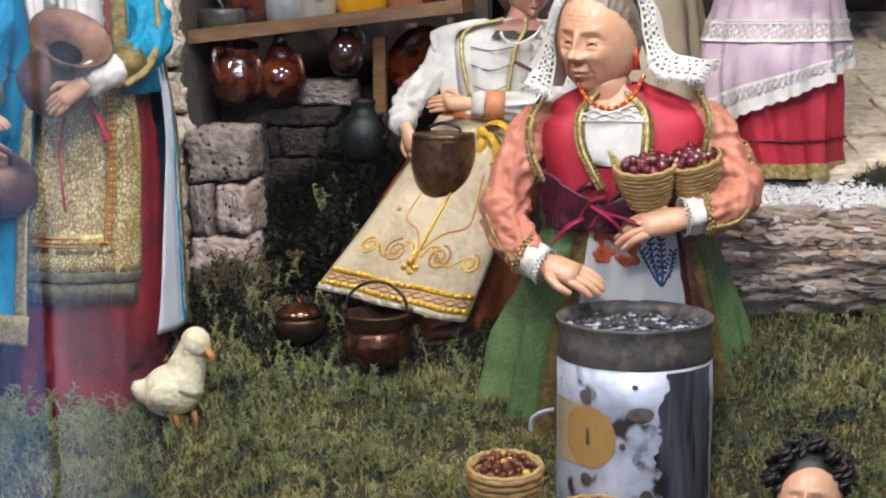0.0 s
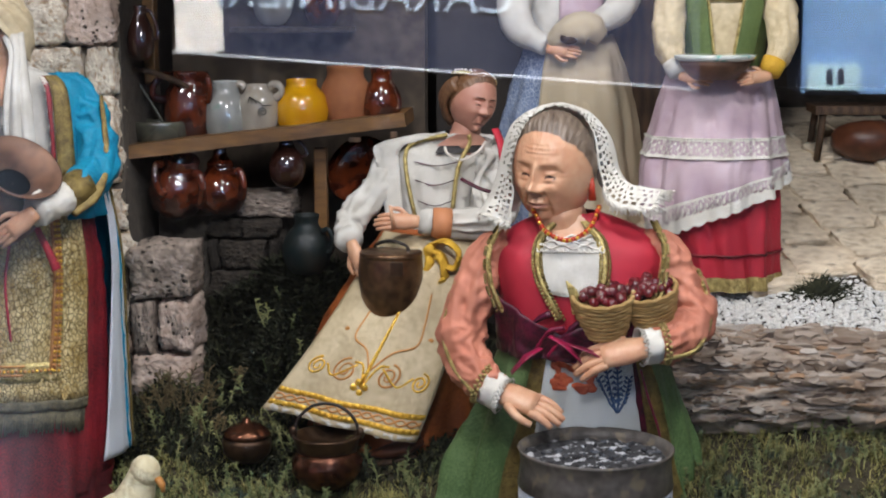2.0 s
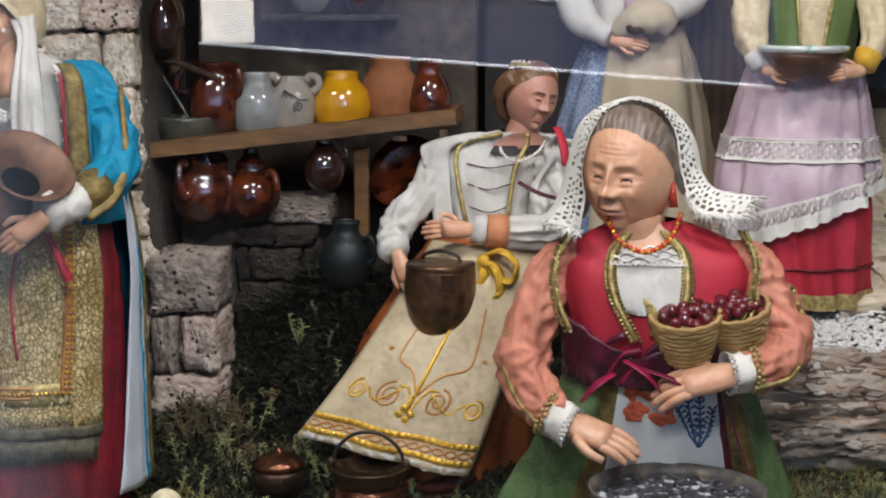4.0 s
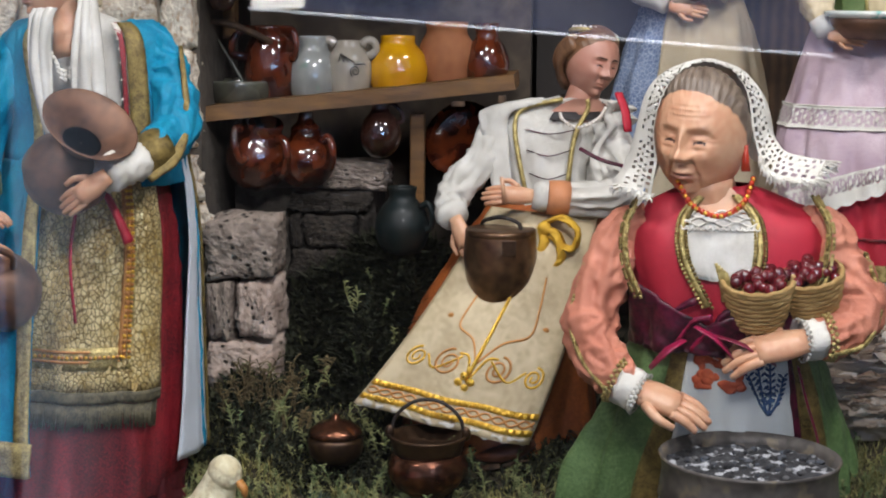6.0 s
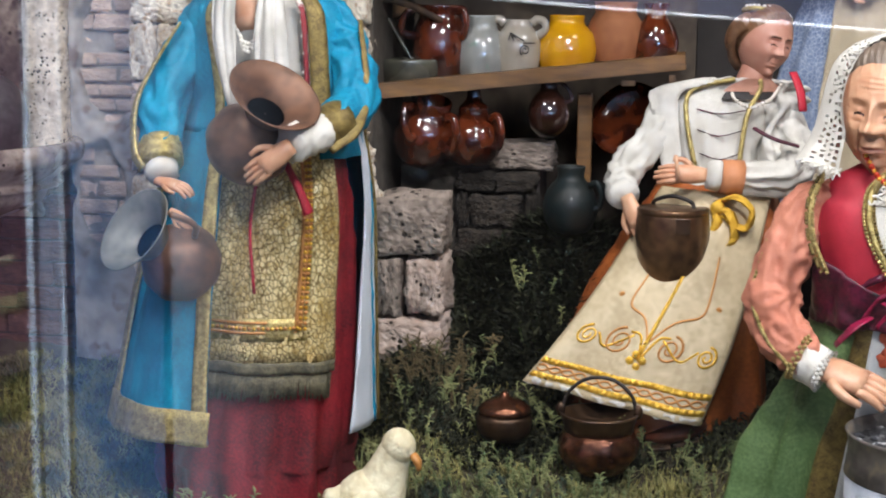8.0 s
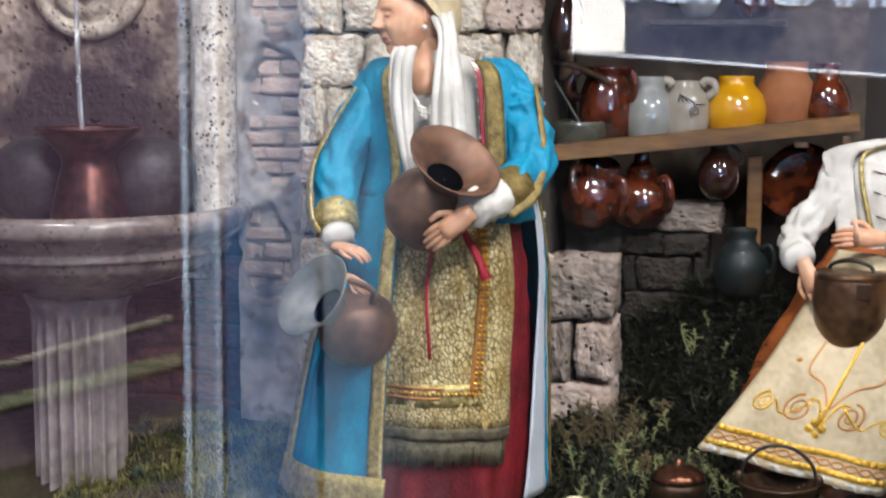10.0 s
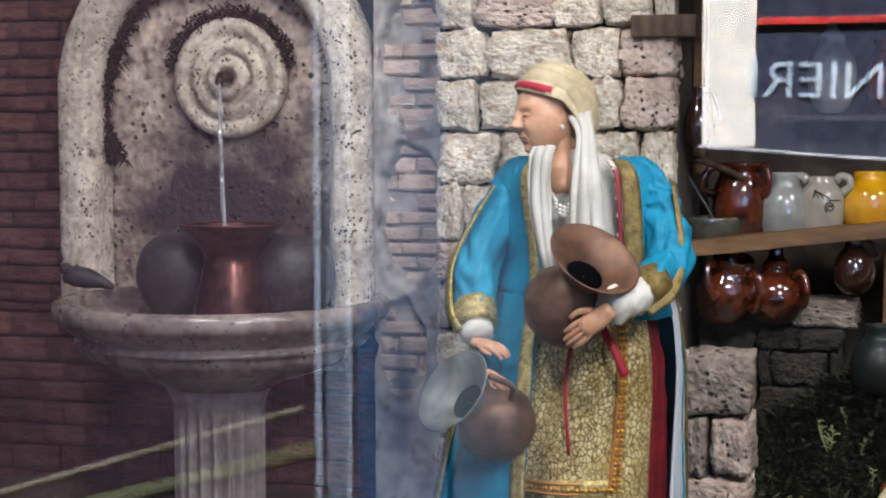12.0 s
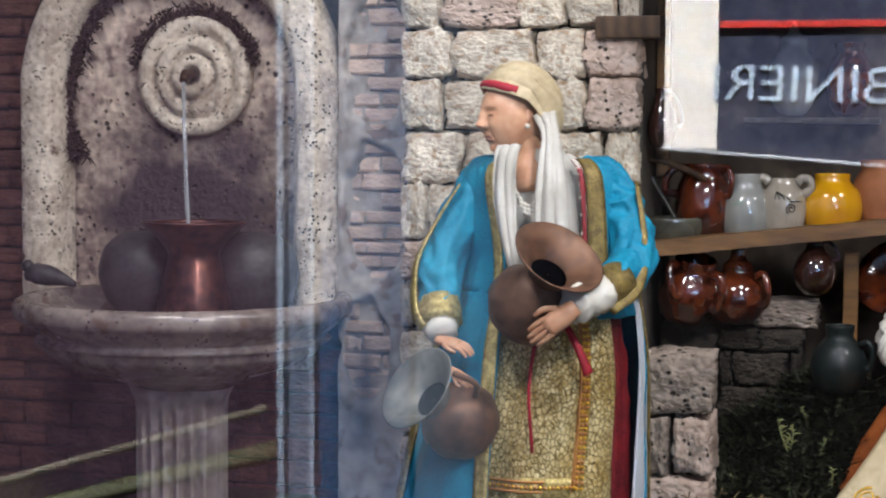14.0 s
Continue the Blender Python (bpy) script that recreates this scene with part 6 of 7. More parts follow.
tube(bm, [(0.1135, -0.012, 0.205), (0.1140, -0.012, 0.192)], [0.0012, 0.0026], 8, 11, 2)
figurine(bm, MT, (0.104, 0.012, -0.06), "old woman figurine in red bodice, green skirt and lace veil", {3: 0.0009, 4: 0.0012, 5: 0.0014, 6: 0.0010, 7: 0.0008, 10: 0.0010})

# seated woman in white and gold
bm = bmesh.new()
MT = [SKIN_DARK, HAIR_BROWN, WHITE_CLOTH, CREAM_CLOTH, ORANGE_CLOTH, GOLD, BRONZE_THREAD, APRICOT, RED_CLOTH, PEARL, GOLD_TRIM, WINE_CLOTH, BLACK_CLOTH, SKIN, LIPS, LID_LINE, YELLOW_CLOTH]
sk = robe([(0.012, 0.150, 0.155, 0.034, 0.026, 0), (0.004, 0.128, 0.132, 0.044, 0.032, 0.03), (-0.012, 0.112, 0.080, 0.055, 0.036, 0.06), (-0.020, 0.104, 0.015, 0.064, 0.040, 0.08)], 7, 0.3)
wrap(bm, sk, 4, nu=90, nv=28)


def apron(u, v, off=0.0):
    tl, tr, bl, br = V((-0.034, 0.104, 0.133)), V((0.036, 0.100, 0.128)), V((-0.0965, 0.068, 0.045)), V((0.0045, 0.053, 0.0275))
    p = tl.lerp(tr, u).lerp(bl.lerp(br, u), v)
    bulge = 0.0022 * math.sin(15.0 * u + 1.5 * v) * v + 0.014 * math.sin(math.pi * u) ** 0.8 * (1 - 0.3 * v) + 0.0025 * math.sin(5 * u + 3 * v) * v + 0.006 * math.sin(math.pi * v)
    return (p.x + 0.003 * math.sin(math.pi * v), p.y - bulge - off, p.z + 0.35 * off)


surf(bm, lambda u, v: apron(u, -0.24 + 1.24 * v), 36, 44, 3, 0.0012)
for v0, v1 in ((0.835, 0.868), (0.925, 0.958)):
    surf(bm, lambda u, v: apron(0.004 + 0.992 * u, v0 + (v1 - v0) * v, 0.0010 + 0.0004 * math.sin(u * 150)), 160, 2, 5, 0.0007)
surf(bm, lambda u, v: apron(u, 0.965 + 0.04 * v * (0.75 + 0.25 * math.sin(u * 60)), 0.0004), 120, 3, 2, 0.0006)
for s in (0, math.pi):
    tube(bm, [apron(u, 0.897 + 0.018 * math.sin(u * 42 + s), 0.0012) for u in np.linspace(0.01, 0.99, 110)], [0.0007, 0.0007], 5, 6, 1)


def scroll(cu, cv, r, way, mi, turns=1.9):
    pts = []
    for k in range(40):
        t = k / 39
        a = way * (turns * 2 * math.pi * t) + (math.pi / 2)
        q = r * (1 - 0.82 * t)
        pts.append(apron(cu + math.cos(a) * q, cv + math.sin(a) * q * 0.95 * -1, 0.0011))
    tube(bm, pts, [0.00085, 0.0006], 5, mi, 1)


for cu, way, mi in ((0.335, 1, 6), (0.645, -1, 6)):
    scroll(cu, 0.650, 0.084, way, mi)
for cu, way in ((0.135, 1), (0.875, -1)):
    scroll(cu, 0.655, 0.064, way, 5)
for a in (((0.50, 0.735), (0.44, 0.60), (0.37, 0.585)), ((0.50, 0.735), (0.55, 0.60), (0.62, 0.585)), ((0.40, 0.60), (0.27, 0.70), (0.19, 0.63)), ((0.58, 0.60), (0.73, 0.70), (0.82, 0.63))):
    tube(bm, [apron(u, v, 0.0011) for u, v in a], [0.0008, 0.0008], 5, 5, 5)
for a in (((0.49, 0.70), (0.49, 0.50), (0.505, 0.28), (0.51, 0.12)),):
    tube(bm, [apron(u, v, 0.0012) for u, v in a], [0.0014, 0.0009], 5, 5, 5)
for a in (((0.49, 0.62), (0.40, 0.50), (0.27, 0.44), (0.27, 0.30), (0.31, 0.12), (0.42, 0.11)), ((0.50, 0.62), (0.60, 0.50), (0.75, 0.44), (0.75, 0.30), (0.72, 0.12))):
    tube(bm, [apron(u, v, 0.0011) for u, v in a], [0.0008, 0.0007], 5, 6, 5)
for cu, cv in ((0.18, 0.40), (0.84, 0.40)):
    ball(bm, apron(cu, cv, 0.0008), (0.0020, 0.0008, 0.0020), 6, 10, 6)
q = V(apron(0.49, 0.735, 0.0015))
for dx, dz in ((0.0, 0.0035), (0.0035, 0), (-0.0035, 0), (0, -0.0035)):
    ball(bm, q + V((dx, 0, dz)), (0.0024, 0.001, 0.0024), 5, 8, 6)
to = robe([(0.026, 0.150, 0.218, 0.011, 0.011, 0), (0.013, 0.156, 0.2105, 0.033, 0.016, 0.0), (0.008, 0.156, 0.199, 0.037, 0.020, 0.02), (0.008, 0.152, 0.172, 0.028, 0.021, 0.03), (0.012, 0.150, 0.146, 0.028, 0.023, 0.05)], 11, 2.0)
wrap(bm, to, 2, nu=110, nv=30)
wrap(bm, to, 12, 0.05, 0.95, 0.24, 0.40, 0.0024, 14, 6)
wrap(bm, to, 0, 0.00, 1.20, 0.02, 0.27, 0.0030, 20, 10)
for a in ((-0.55, 0.05), (0.62, 0.05)):
    along(bm, to, [(a[0] * 0.8 + 0.1, 0.04), (a[0], 0.25), (a[0] * 0.8, 0.55), (a[0] * 0.7, 0.85)], 0.0016, 10, 0.0028)
for k in range(3):
    along(bm, to, [(-0.28, 0.50 + 0.12 * k), (0.1, 0.53 + 0.12 * k), (0.5, 0.50 + 0.12 * k)], 0.0004, 11, 0.0022)
surf(bm, lambda u, v: (V(to(-0.6 - 0.55 * v + 0.25 * u * v, 0.06 + 0.8 * u, 0.003 + 0.007 * v + 0.002 * math.sin(8 * u)))), 16, 6, 2, 0.001)
surf(bm, lambda u, v: (V(to(0.80 + 0.75 * v, 0.06 + 0.75 * u, 0.004 + 0.011 * math.sin(math.pi * min(v + 0.25, 1)) + 0.003 * math.sin(14 * u + 5 * v) + 0.002 * math.sin(23 * v)))), 40, 24, 2, 0.001)
surf(bm, lambda u, v: (V(to(0.98 + 0.42 * v, 0.10 + 0.50 * u, 0.012 + 0.006 * math.sin(math.pi * v) + 0.003 * math.sin(17 * u - 4 * v)))), 36, 16, 2, 0.001)
tube(bm, [(-0.006, 0.154, 0.200), (-0.019, 0.152, 0.2000), (-0.029, 0.140, 0.181), (-0.046, 0.122, 0.159), (-0.044, 0.104, 0.151)], [0.006, 0.0095, 0.0100, 0.0100, 0.0078], 36, 2, 16, crease=0.24, waves=7)
tube(bm, [(0.028, 0.154, 0.198), (0.046, 0.150, 0.196), (0.058, 0.132, 0.176), (0.050, 0.112, 0.162), (0.020, 0.100, 0.162)], [0.006, 0.0098, 0.0102, 0.0100, 0.0088], 36, 2, 16, crease=0.22, waves=7)
tube(bm, [(0.024, 0.0995, 0.162), (0.012, 0.0975, 0.163)], [0.0105, 0.0098], 16, 7, 2)
tube(bm, [(0.012, 0.0975, 0.163), (0.004, 0.0965, 0.164)], [0.0085, 0.0075], 16, 2, 2, crease=0.1, waves=2)
tube(bm, [(-0.046, 0.106, 0.152), (-0.042, 0.100, 0.149)], [0.0095, 0.0085], 16, 2, 2, crease=0.1, waves=2)
hand(bm, (-0.040, 0.094, 0.147), (0.35, -0.35, -0.8), (-0.6, -0.7, 0.2), 0.027, 13, 0.3)
hand(bm, (0.000, 0.094, 0.164), (-0.85, -0.25, 0.05), (0.1, -0.9, 0.3), 0.026, 13, 0.5)
tube(bm, [(-0.012, 0.086, 0.160), (-0.014, 0.082, 0.176)], [0.0016, 0.0012], 6, 13, 2)
tube(bm, [(0.034, 0.148, 0.228), (0.027, 0.150, 0.206)], [0.0092, 0.011], 18, 0, 3)
head(bm, (0.0360, 0.147, 0.2390), (0.0155, 0.0165, 0.0212), 36, 12, 10, 0, 0.75, 0.26, 1, 0.02, 0.0, 14, 15)
hr2 = Euler((radians(-12), radians(16), radians(26))).to_matrix()
C2 = V((0.0340, 0.1505, 0.2420))
for k in range(16):
    b = 0.5 + 1.9 * k / 15
    p = C2 + V((-0.0150 * math.sin(b) - 0.001, -0.008 + 0.0010 * k, 0.0135 * math.cos(b) + 0.001))
    tube(bm, [p, p + V((-0.0030, -0.0025, -0.0030)), p + V((-0.0012, -0.0040, -0.0075)), p + V((-0.0030, -0.0010, -0.0110))], [0.0026, 0.0030, 0.0026, 0.0010], 9, 1, 4, crease=0.12, waves=6)
tube(bm, [C2 + hr2 @ V((math.sin(a) * 0.0150, -math.cos(a) * 0.0122 - 0.001, 0.0125)) for a in np.linspace(-1.7, 1.7, 9)], [0.0017, 0.0017], 7, 10, 3)
beads(bm, [C2 + hr2 @ V((math.sin(a) * 0.0146, -math.cos(a) * 0.0122 - 0.001, 0.0145)) for a in np.linspace(-1.5, 1.5, 7)], 0.0011, 9, 14)
beads(bm, [(0.020, 0.146, 0.2155), (0.018, 0.136, 0.207), (0.028, 0.129, 0.201), (0.040, 0.132, 0.206), (0.046, 0.142, 0.214)], 0.0012, 9, 24)
tube(bm, [(0.052, 0.128, 0.222), (0.056, 0.122, 0.212), (0.058, 0.118, 0.200)], [0.003, 0.0032, 0.003], 6, 8, 4, flat=0.3)
tube(bm, [(0.030, 0.114, 0.190), (0.042, 0.112, 0.184), (0.056, 0.114, 0.180)], [0.0032, 0.0032, 0.003], 6, 11, 4, flat=0.35)
for loop, r in (([(0.010, 0.096, 0.148), (0.021, 0.090, 0.152), (0.030, 0.089, 0.144), (0.026, 0.090, 0.134), (0.013, 0.093, 0.141)], 0.0042), ([(0.010, 0.095, 0.146), (0.018, 0.091, 0.142), (0.021, 0.090, 0.130), (0.017, 0.090, 0.122)], 0.0046), ([(0.008, 0.095, 0.146), (0.011, 0.091, 0.138), (0.008, 0.090, 0.126)], 0.0036)):
    tube(bm, loop, [r * 0.7, r, r * 1.1, r, r * 0.6][:len(loop)], 18, 16, 10, flat=0.42, crease=0.34, waves=8)
ball(bm, (0.011, 0.0925, 0.1455), (0.0042, 0.0034, 0.0040), 16, 12, 8, None, lambda p: 1 + 0.2 * noise.noise(p * 400))
figurine(bm, MT, (-0.01, 0.11, 0.02), "seated woman figurine in white jacket and gold embroidered apron", {2: 0.0017, 4: 0.0016, 7: 0.0006})

# woman in the turquoise coat
bm = bmesh.new()
MT = [SKIN, WHITE_CLOTH, CREAM_CLOTH, BLUE_CLOTH, GOLD_TRIM, BROCADE, DARK_RED, LINING, RED_CLOTH, OLIVE_TRIM, GOLD, PEARL, LACE, BRONZE_THREAD, HAIR_BLACK, LIPS, LID_LINE, FRINGE]
sk = robe([(-0.232, 0.030, 0.190, 0.034, 0.024, 0), (-0.233, 0.030, 0.150, 0.043, 0.030, 0.03), (-0.238, 0.030, 0.090, 0.0485, 0.036, 0.05), (-0.2450, 0.030, 0.004, 0.0540, 0.044, 0.08)], 9, 0.9)
wrap(bm, robe([(-0.241, 0.030, 0.080, 0.034, 0.026, 0.0), (-0.2445, 0.030, 0.012, 0.0515, 0.0415, 0.10), (-0.2450, 0.030, -0.034, 0.0530, 0.0430, 0.13)], 9, 0.9), 6, nu=110, nv=16)
wrap(bm, sk, 6, nu=110, nv=28)
wrap(bm, sk, 5, -0.80, 1.02, 0.05, 0.76, 0.0030, 30, 26, 0.0012)
wrap(bm, sk, 17, -0.78, 1.0, 0.757, 0.778, 0.0040, 60, 3, 0.0010)
for k in range(150):
    a = -0.74 + 1.70 * k / 149
    tube(bm, [sk(a, 0.78, 0.0034), sk(a + dice.uniform(-0.01, 0.01), 0.82 + dice.uniform(-0.008, 0.008), 0.004)], [0.0008, 0.0005], 4, 17, 1)
for off in (0.0, 0.045):
    along(bm, sk, [(0.52 + off, 0.10), (0.52 + off, 0.4), (0.51 + off, 0.69)], 0.0013, 13, 0.0046, 6, 12)
    along(bm, sk, [(-0.55, 0.675 + off * 0.5), (0.0, 0.675 + off * 0.5), (0.52, 0.675 + off * 0.5)], 0.0009, 13, 0.0046, 6, 12)
wrap(bm, sk, 4, 0.50, 0.64, 0.08, 0.70, 0.0040, 4, 40, 0.0008)
wrap(bm, sk, 4, -0.58, 0.62, 0.665, 0.715, 0.0040, 40, 3, 0.0008)
for a in (0.545, 0.595):
    for k in range(46):
        ball(bm, sk(a, 0.10 + 0.59 * k / 45, 0.0056), (0.0013, 0.0010, 0.0011), 10 if k % 2 else 13, 6, 4)
for k in range(24):
    ball(bm, sk(-0.52 + 1.04 * k / 23, 0.687, 0.0056), 0.0011, 10 if k % 2 else 13, 6, 4)
ct = robe([(-0.238, 0.034, 0.262, 0.030, 0.016, 0), (-0.239, 0.034, 0.250, 0.042, 0.022, 0.0), (-0.236, 0.034, 0.200, 0.043, 0.028, 0.03), (-0.240, 0.034, 0.150, 0.054, 0.042, 0.03), (-0.2475, 0.034, 0.090, 0.0625, 0.051, 0.03), (-0.2540, 0.034, 0.024, 0.0700, 0.060, 0.03)], 8, 0.2)
def opening(v):
    """Angle of the coat's front edge, from neck to hem."""
    return -0.62 + 0.60 * v


def slit(v):
    """Angle of the side slit's front edge."""
    return -1.25 - 0.15 * (1 - v)


surf(bm, lambda u, v: ct(-4.65 + (4.65 + opening(0.45 * v)) * u, 0.45 * v, 0.003), 100, 24, 3, 0.0012)
surf(bm, lambda u, v: ct(slit(0.44 + 0.56 * v) + (opening(0.44 + 0.56 * v) - slit(0.44 + 0.56 * v)) * u, 0.44 + 0.56 * v, 0.003), 40, 30, 3, 0.0012)
surf(bm, lambda u, v: ct(-4.65 + 2.3 * u, 0.44 + 0.56 * v, 0.003), 40, 30, 3, 0.0012)
surf(bm, lambda u, v: ct(opening(0.04 + 0.96 * v) - 0.12 * u, 0.04 + 0.96 * v, 0.0062), 4, 60, 4, 0.0014)
surf(bm, lambda u, v: ct(slit(0.5 + 0.5 * v) + 0.12 * u, 0.5 + 0.5 * v, 0.0062), 4, 40, 4, 0.0014)
surf(bm, lambda u, v: ct(slit(1.0) + (opening(1.0) - slit(1.0)) * u, 0.93 + 0.075 * v, 0.0070), 40, 4, 4, 0.0014)
surf(bm, lambda u, v: ct(1.72 - 0.54 * u * (0.25 + 0.75 * v), 0.36 + 0.64 * v, 0.0056 - 0.001 * u), 12, 30, 7, 0.0010)
tube(bm, [ct(1.72, 0.36 + 0.64 * v, 0.0064) for v in np.linspace(0, 1, 14)], [0.0009, 0.0009], 5, 9, 2)
surf(bm, lambda u, v: ct(0.62 + 0.24 * u, 0.40 * v, 0.0066), 4, 16, 9, 0.0012)
surf(bm, lambda u, v: ct(0.75 + 0.95 * u, 0.0 + 0.50 * v, 0.0030), 16, 16, 3, 0.0012)
surf(bm, lambda u, v: ct(0.545 + 0.08 * u, 0.0 + 0.36 * v, 0.0052), 5, 18, 6, 0.0008)
for k in range(26):
    ball(bm, ct(0.555 + 0.025 * (k % 3), 0.02 + 0.0125 * k, 0.0056), (0.0011, 0.0006, 0.0011), 12, 6, 4)
wrap(bm, robe([(-0.244, 0.030, 0.268, 0.012, 0.012, 0), (-0.240, 0.034, 0.252, 0.032, 0.019, 0), (-0.236, 0.032, 0.200, 0.038, 0.026, 0.02), (-0.234, 0.030, 0.160, 0.040, 0.028, 0.03)], 6, 1.2), 1, nu=40, nv=14)
# arms, cuffs and hands
tube(bm, [(-0.254, 0.036, 0.254), (-0.270, 0.034, 0.253), (-0.282, 0.026, 0.232), (-0.292, 0.012, 0.203), (-0.289, -0.002, 0.180)], [0.006, 0.0112, 0.0125, 0.0128, 0.0108], 40, 3, 16, crease=0.15, waves=7)
tube(bm, [(-0.222, 0.036, 0.254), (-0.206, 0.034, 0.253), (-0.192, 0.028, 0.234), (-0.184, 0.012, 0.208), (-0.193, -0.008, 0.196)], [0.006, 0.0108, 0.0116, 0.0122, 0.0108], 48, 3, 20, crease=0.15, waves=9)
tube(bm, [(-0.290, 0.000, 0.183), (-0.287, -0.008, 0.172)], [0.0118, 0.0120], 24, 4, 5, crease=0.06, waves=2)
tube(bm, [(-0.189, -0.004, 0.198), (-0.199, -0.020, 0.192)], [0.0112, 0.0106], 28, 9, 6, crease=0.06, waves=3)
tube(bm, [(-0.1850, 0.026, 0.250), (-0.1800, 0.014, 0.230), (-0.1770, 0.004, 0.210), (-0.1805, -0.010, 0.193), (-0.1915, -0.021, 0.184)], [0.0012, 0.0017, 0.0022, 0.0034, 0.0036], 14, 9, 8, flat=0.45, crease=0.08, waves=9)
tube(bm, [(-0.2820, 0.014, 0.248), (-0.2945, 0.008, 0.226), (-0.3030, 0.000, 0.204), (-0.3010, -0.010, 0.180), (-0.2950, -0.014, 0.170)], [0.0016, 0.0024, 0.0034, 0.0042, 0.0042], 14, 4, 8, flat=0.45, crease=0.08, waves=9)
tube(bm, [(-0.197, -0.018, 0.1925), (-0.208, -0.038, 0.187)], [0.0104, 0.0098], 36, 12, 14, crease=0.10, waves=12)
tube(bm, [(-0.287, -0.008, 0.171), (-0.284, -0.012, 0.166)], [0.0095, 0.0085], 16, 12, 2, crease=0.08, waves=2)
hand(bm, (-0.209, -0.043, 0.185), (-0.72, -0.15, -0.55), (0.3, -0.9, 0.2), 0.027, 0, 0.3)
hand(bm, (-0.284, -0.016, 0.164), (0.85, -0.2, -0.15), (0.1, -0.4, 0.9), 0.020, 0, 0.4)
hand(bm, (-0.276, -0.022, 0.148), (0.75, -0.2, -0.4), (0.2, -0.9, 0.2), 0.014, 0, 0.4)
# neck, head, turban and the two tails
tube(bm, [(-0.251, 0.022, 0.280), (-0.246, 0.026, 0.262), (-0.243, 0.014, 0.244)], [0.0095, 0.0105, 0.008], 14, 0, 4)
head(bm, (-0.2545, 0.022, 0.2855), (0.0150, 0.0180, 0.0225), -48, 4, -4, 0, 0.75, 0.22, None, 0.0, 0.3, 15, 16)
ball(bm, (-0.2435, 0.0140, 0.2855), (0.0022, 0.0030, 0.0046), 0, 14, 9)
ball(bm, (-0.2440, 0.0185, 0.2850), (0.0038, 0.0050, 0.0075), 14, 14, 9)
C3 = V((-0.2510, 0.025, 0.2950))
tq = Euler((radians(-20), radians(-4), radians(-62))).to_matrix()


def turban(u, v):
    """Wound cream cloth over the crown, deep at the back of the head."""
    a, th = 2 * math.pi * u, 0.06 + 1.62 * v
    back = max(-math.cos(a), 0)
    w = 1 + 0.075 * abs(math.sin(12 * v + 3.2 * math.sin(a + 0.6))) + 0.03 * noise.noise((3 * math.cos(a), 3 * math.sin(a), v * 9))
    p = V((math.sin(th) * math.sin(a) * 0.0180 * w, -math.sin(th) * math.cos(a) * (0.0200 + 0.0062 * back) * w, math.cos(th) * 0.0190 * w - 0.014 * back * v * v))
    return C3 + tq @ p


surf(bm, turban, 90, 60, 2, 0.001)
tube(bm, [C3 + tq @ V((math.sin(a) * 0.0178, -math.cos(a) * 0.0200, 0.0010)) for a in np.linspace(-1.2, 1.25, 9)], [0.0036, 0.0036], 8, 8, 3, flat=0.8)
ball(bm, (-0.2428, 0.0085, 0.2800), 0.0016, 11, 10, 7)


def tail(left, right, seed):
    """A hanging cloth end between two side lines."""
    P, Q = smooth_path(left, 8), smooth_path(right, 8)

    def f(u, v):
        i = min(int(v * (len(P) - 1)), len(P) - 1)
        return P[i].lerp(Q[i], u) + V((0, -0.0030 * math.sin(math.pi * u) - 0.0013 * math.sin(2.4 * 2 * math.pi * u + seed + 2 * v) - 0.0008 * noise.noise((u * 6, v * 3, seed)), 0))
    surf(bm, f, 28, len(P) - 1, 1, 0.0012)


tail([(-0.240, 0.016, 0.286), (-0.2335, 0.008, 0.274), (-0.2345, -0.002, 0.251), (-0.2345, -0.005, 0.228), (-0.2300, -0.004, 0.210)], [(-0.230, 0.020, 0.288), (-0.227, 0.012, 0.278), (-0.2205, -0.001, 0.251), (-0.2180, -0.004, 0.226), (-0.2170, -0.004, 0.212)], 0.0)
tail([(-0.258, 0.006, 0.269), (-0.259, 0.001, 0.262), (-0.2585, -0.004, 0.240), (-0.2515, -0.007, 0.211), (-0.246, -0.006, 0.202)], [(-0.246, 0.004, 0.270), (-0.247, -0.001, 0.263), (-0.2470, -0.005, 0.246), (-0.2435, -0.008, 0.209), (-0.240, -0.006, 0.201)], 1.2)
for v in range(3):
    beads(bm, [(-0.249 + 0.001 * v, 0.004, 0.246 - 0.002 * v), (-0.240, -0.004, 0.237 - 0.002 * v), (-0.231, -0.001, 0.243 - 0.002 * v)], 0.0014, 12, 8)
tube(bm, [(-0.233, -0.008, 0.170), (-0.236, -0.014, 0.140), (-0.2335, -0.016, 0.105)], [0.0014, 0.0012, 0.0012], 6, 8, 5, flat=0.5)
tube(bm, [(-0.218, -0.010, 0.176), (-0.208, -0.016, 0.160), (-0.2035, -0.016, 0.149)], [0.0022, 0.0026, 0.0034], 8, 8, 4, flat=0.7)
figurine(bm, MT, (-0.24, 0.03, 0.0), "woman figurine in turquoise coat, cream turban and brocade apron", {1: 0.0009, 2: 0.0005, 3: 0.0011, 5: 0.0012, 6: 0.0020, 7: 0.0008})


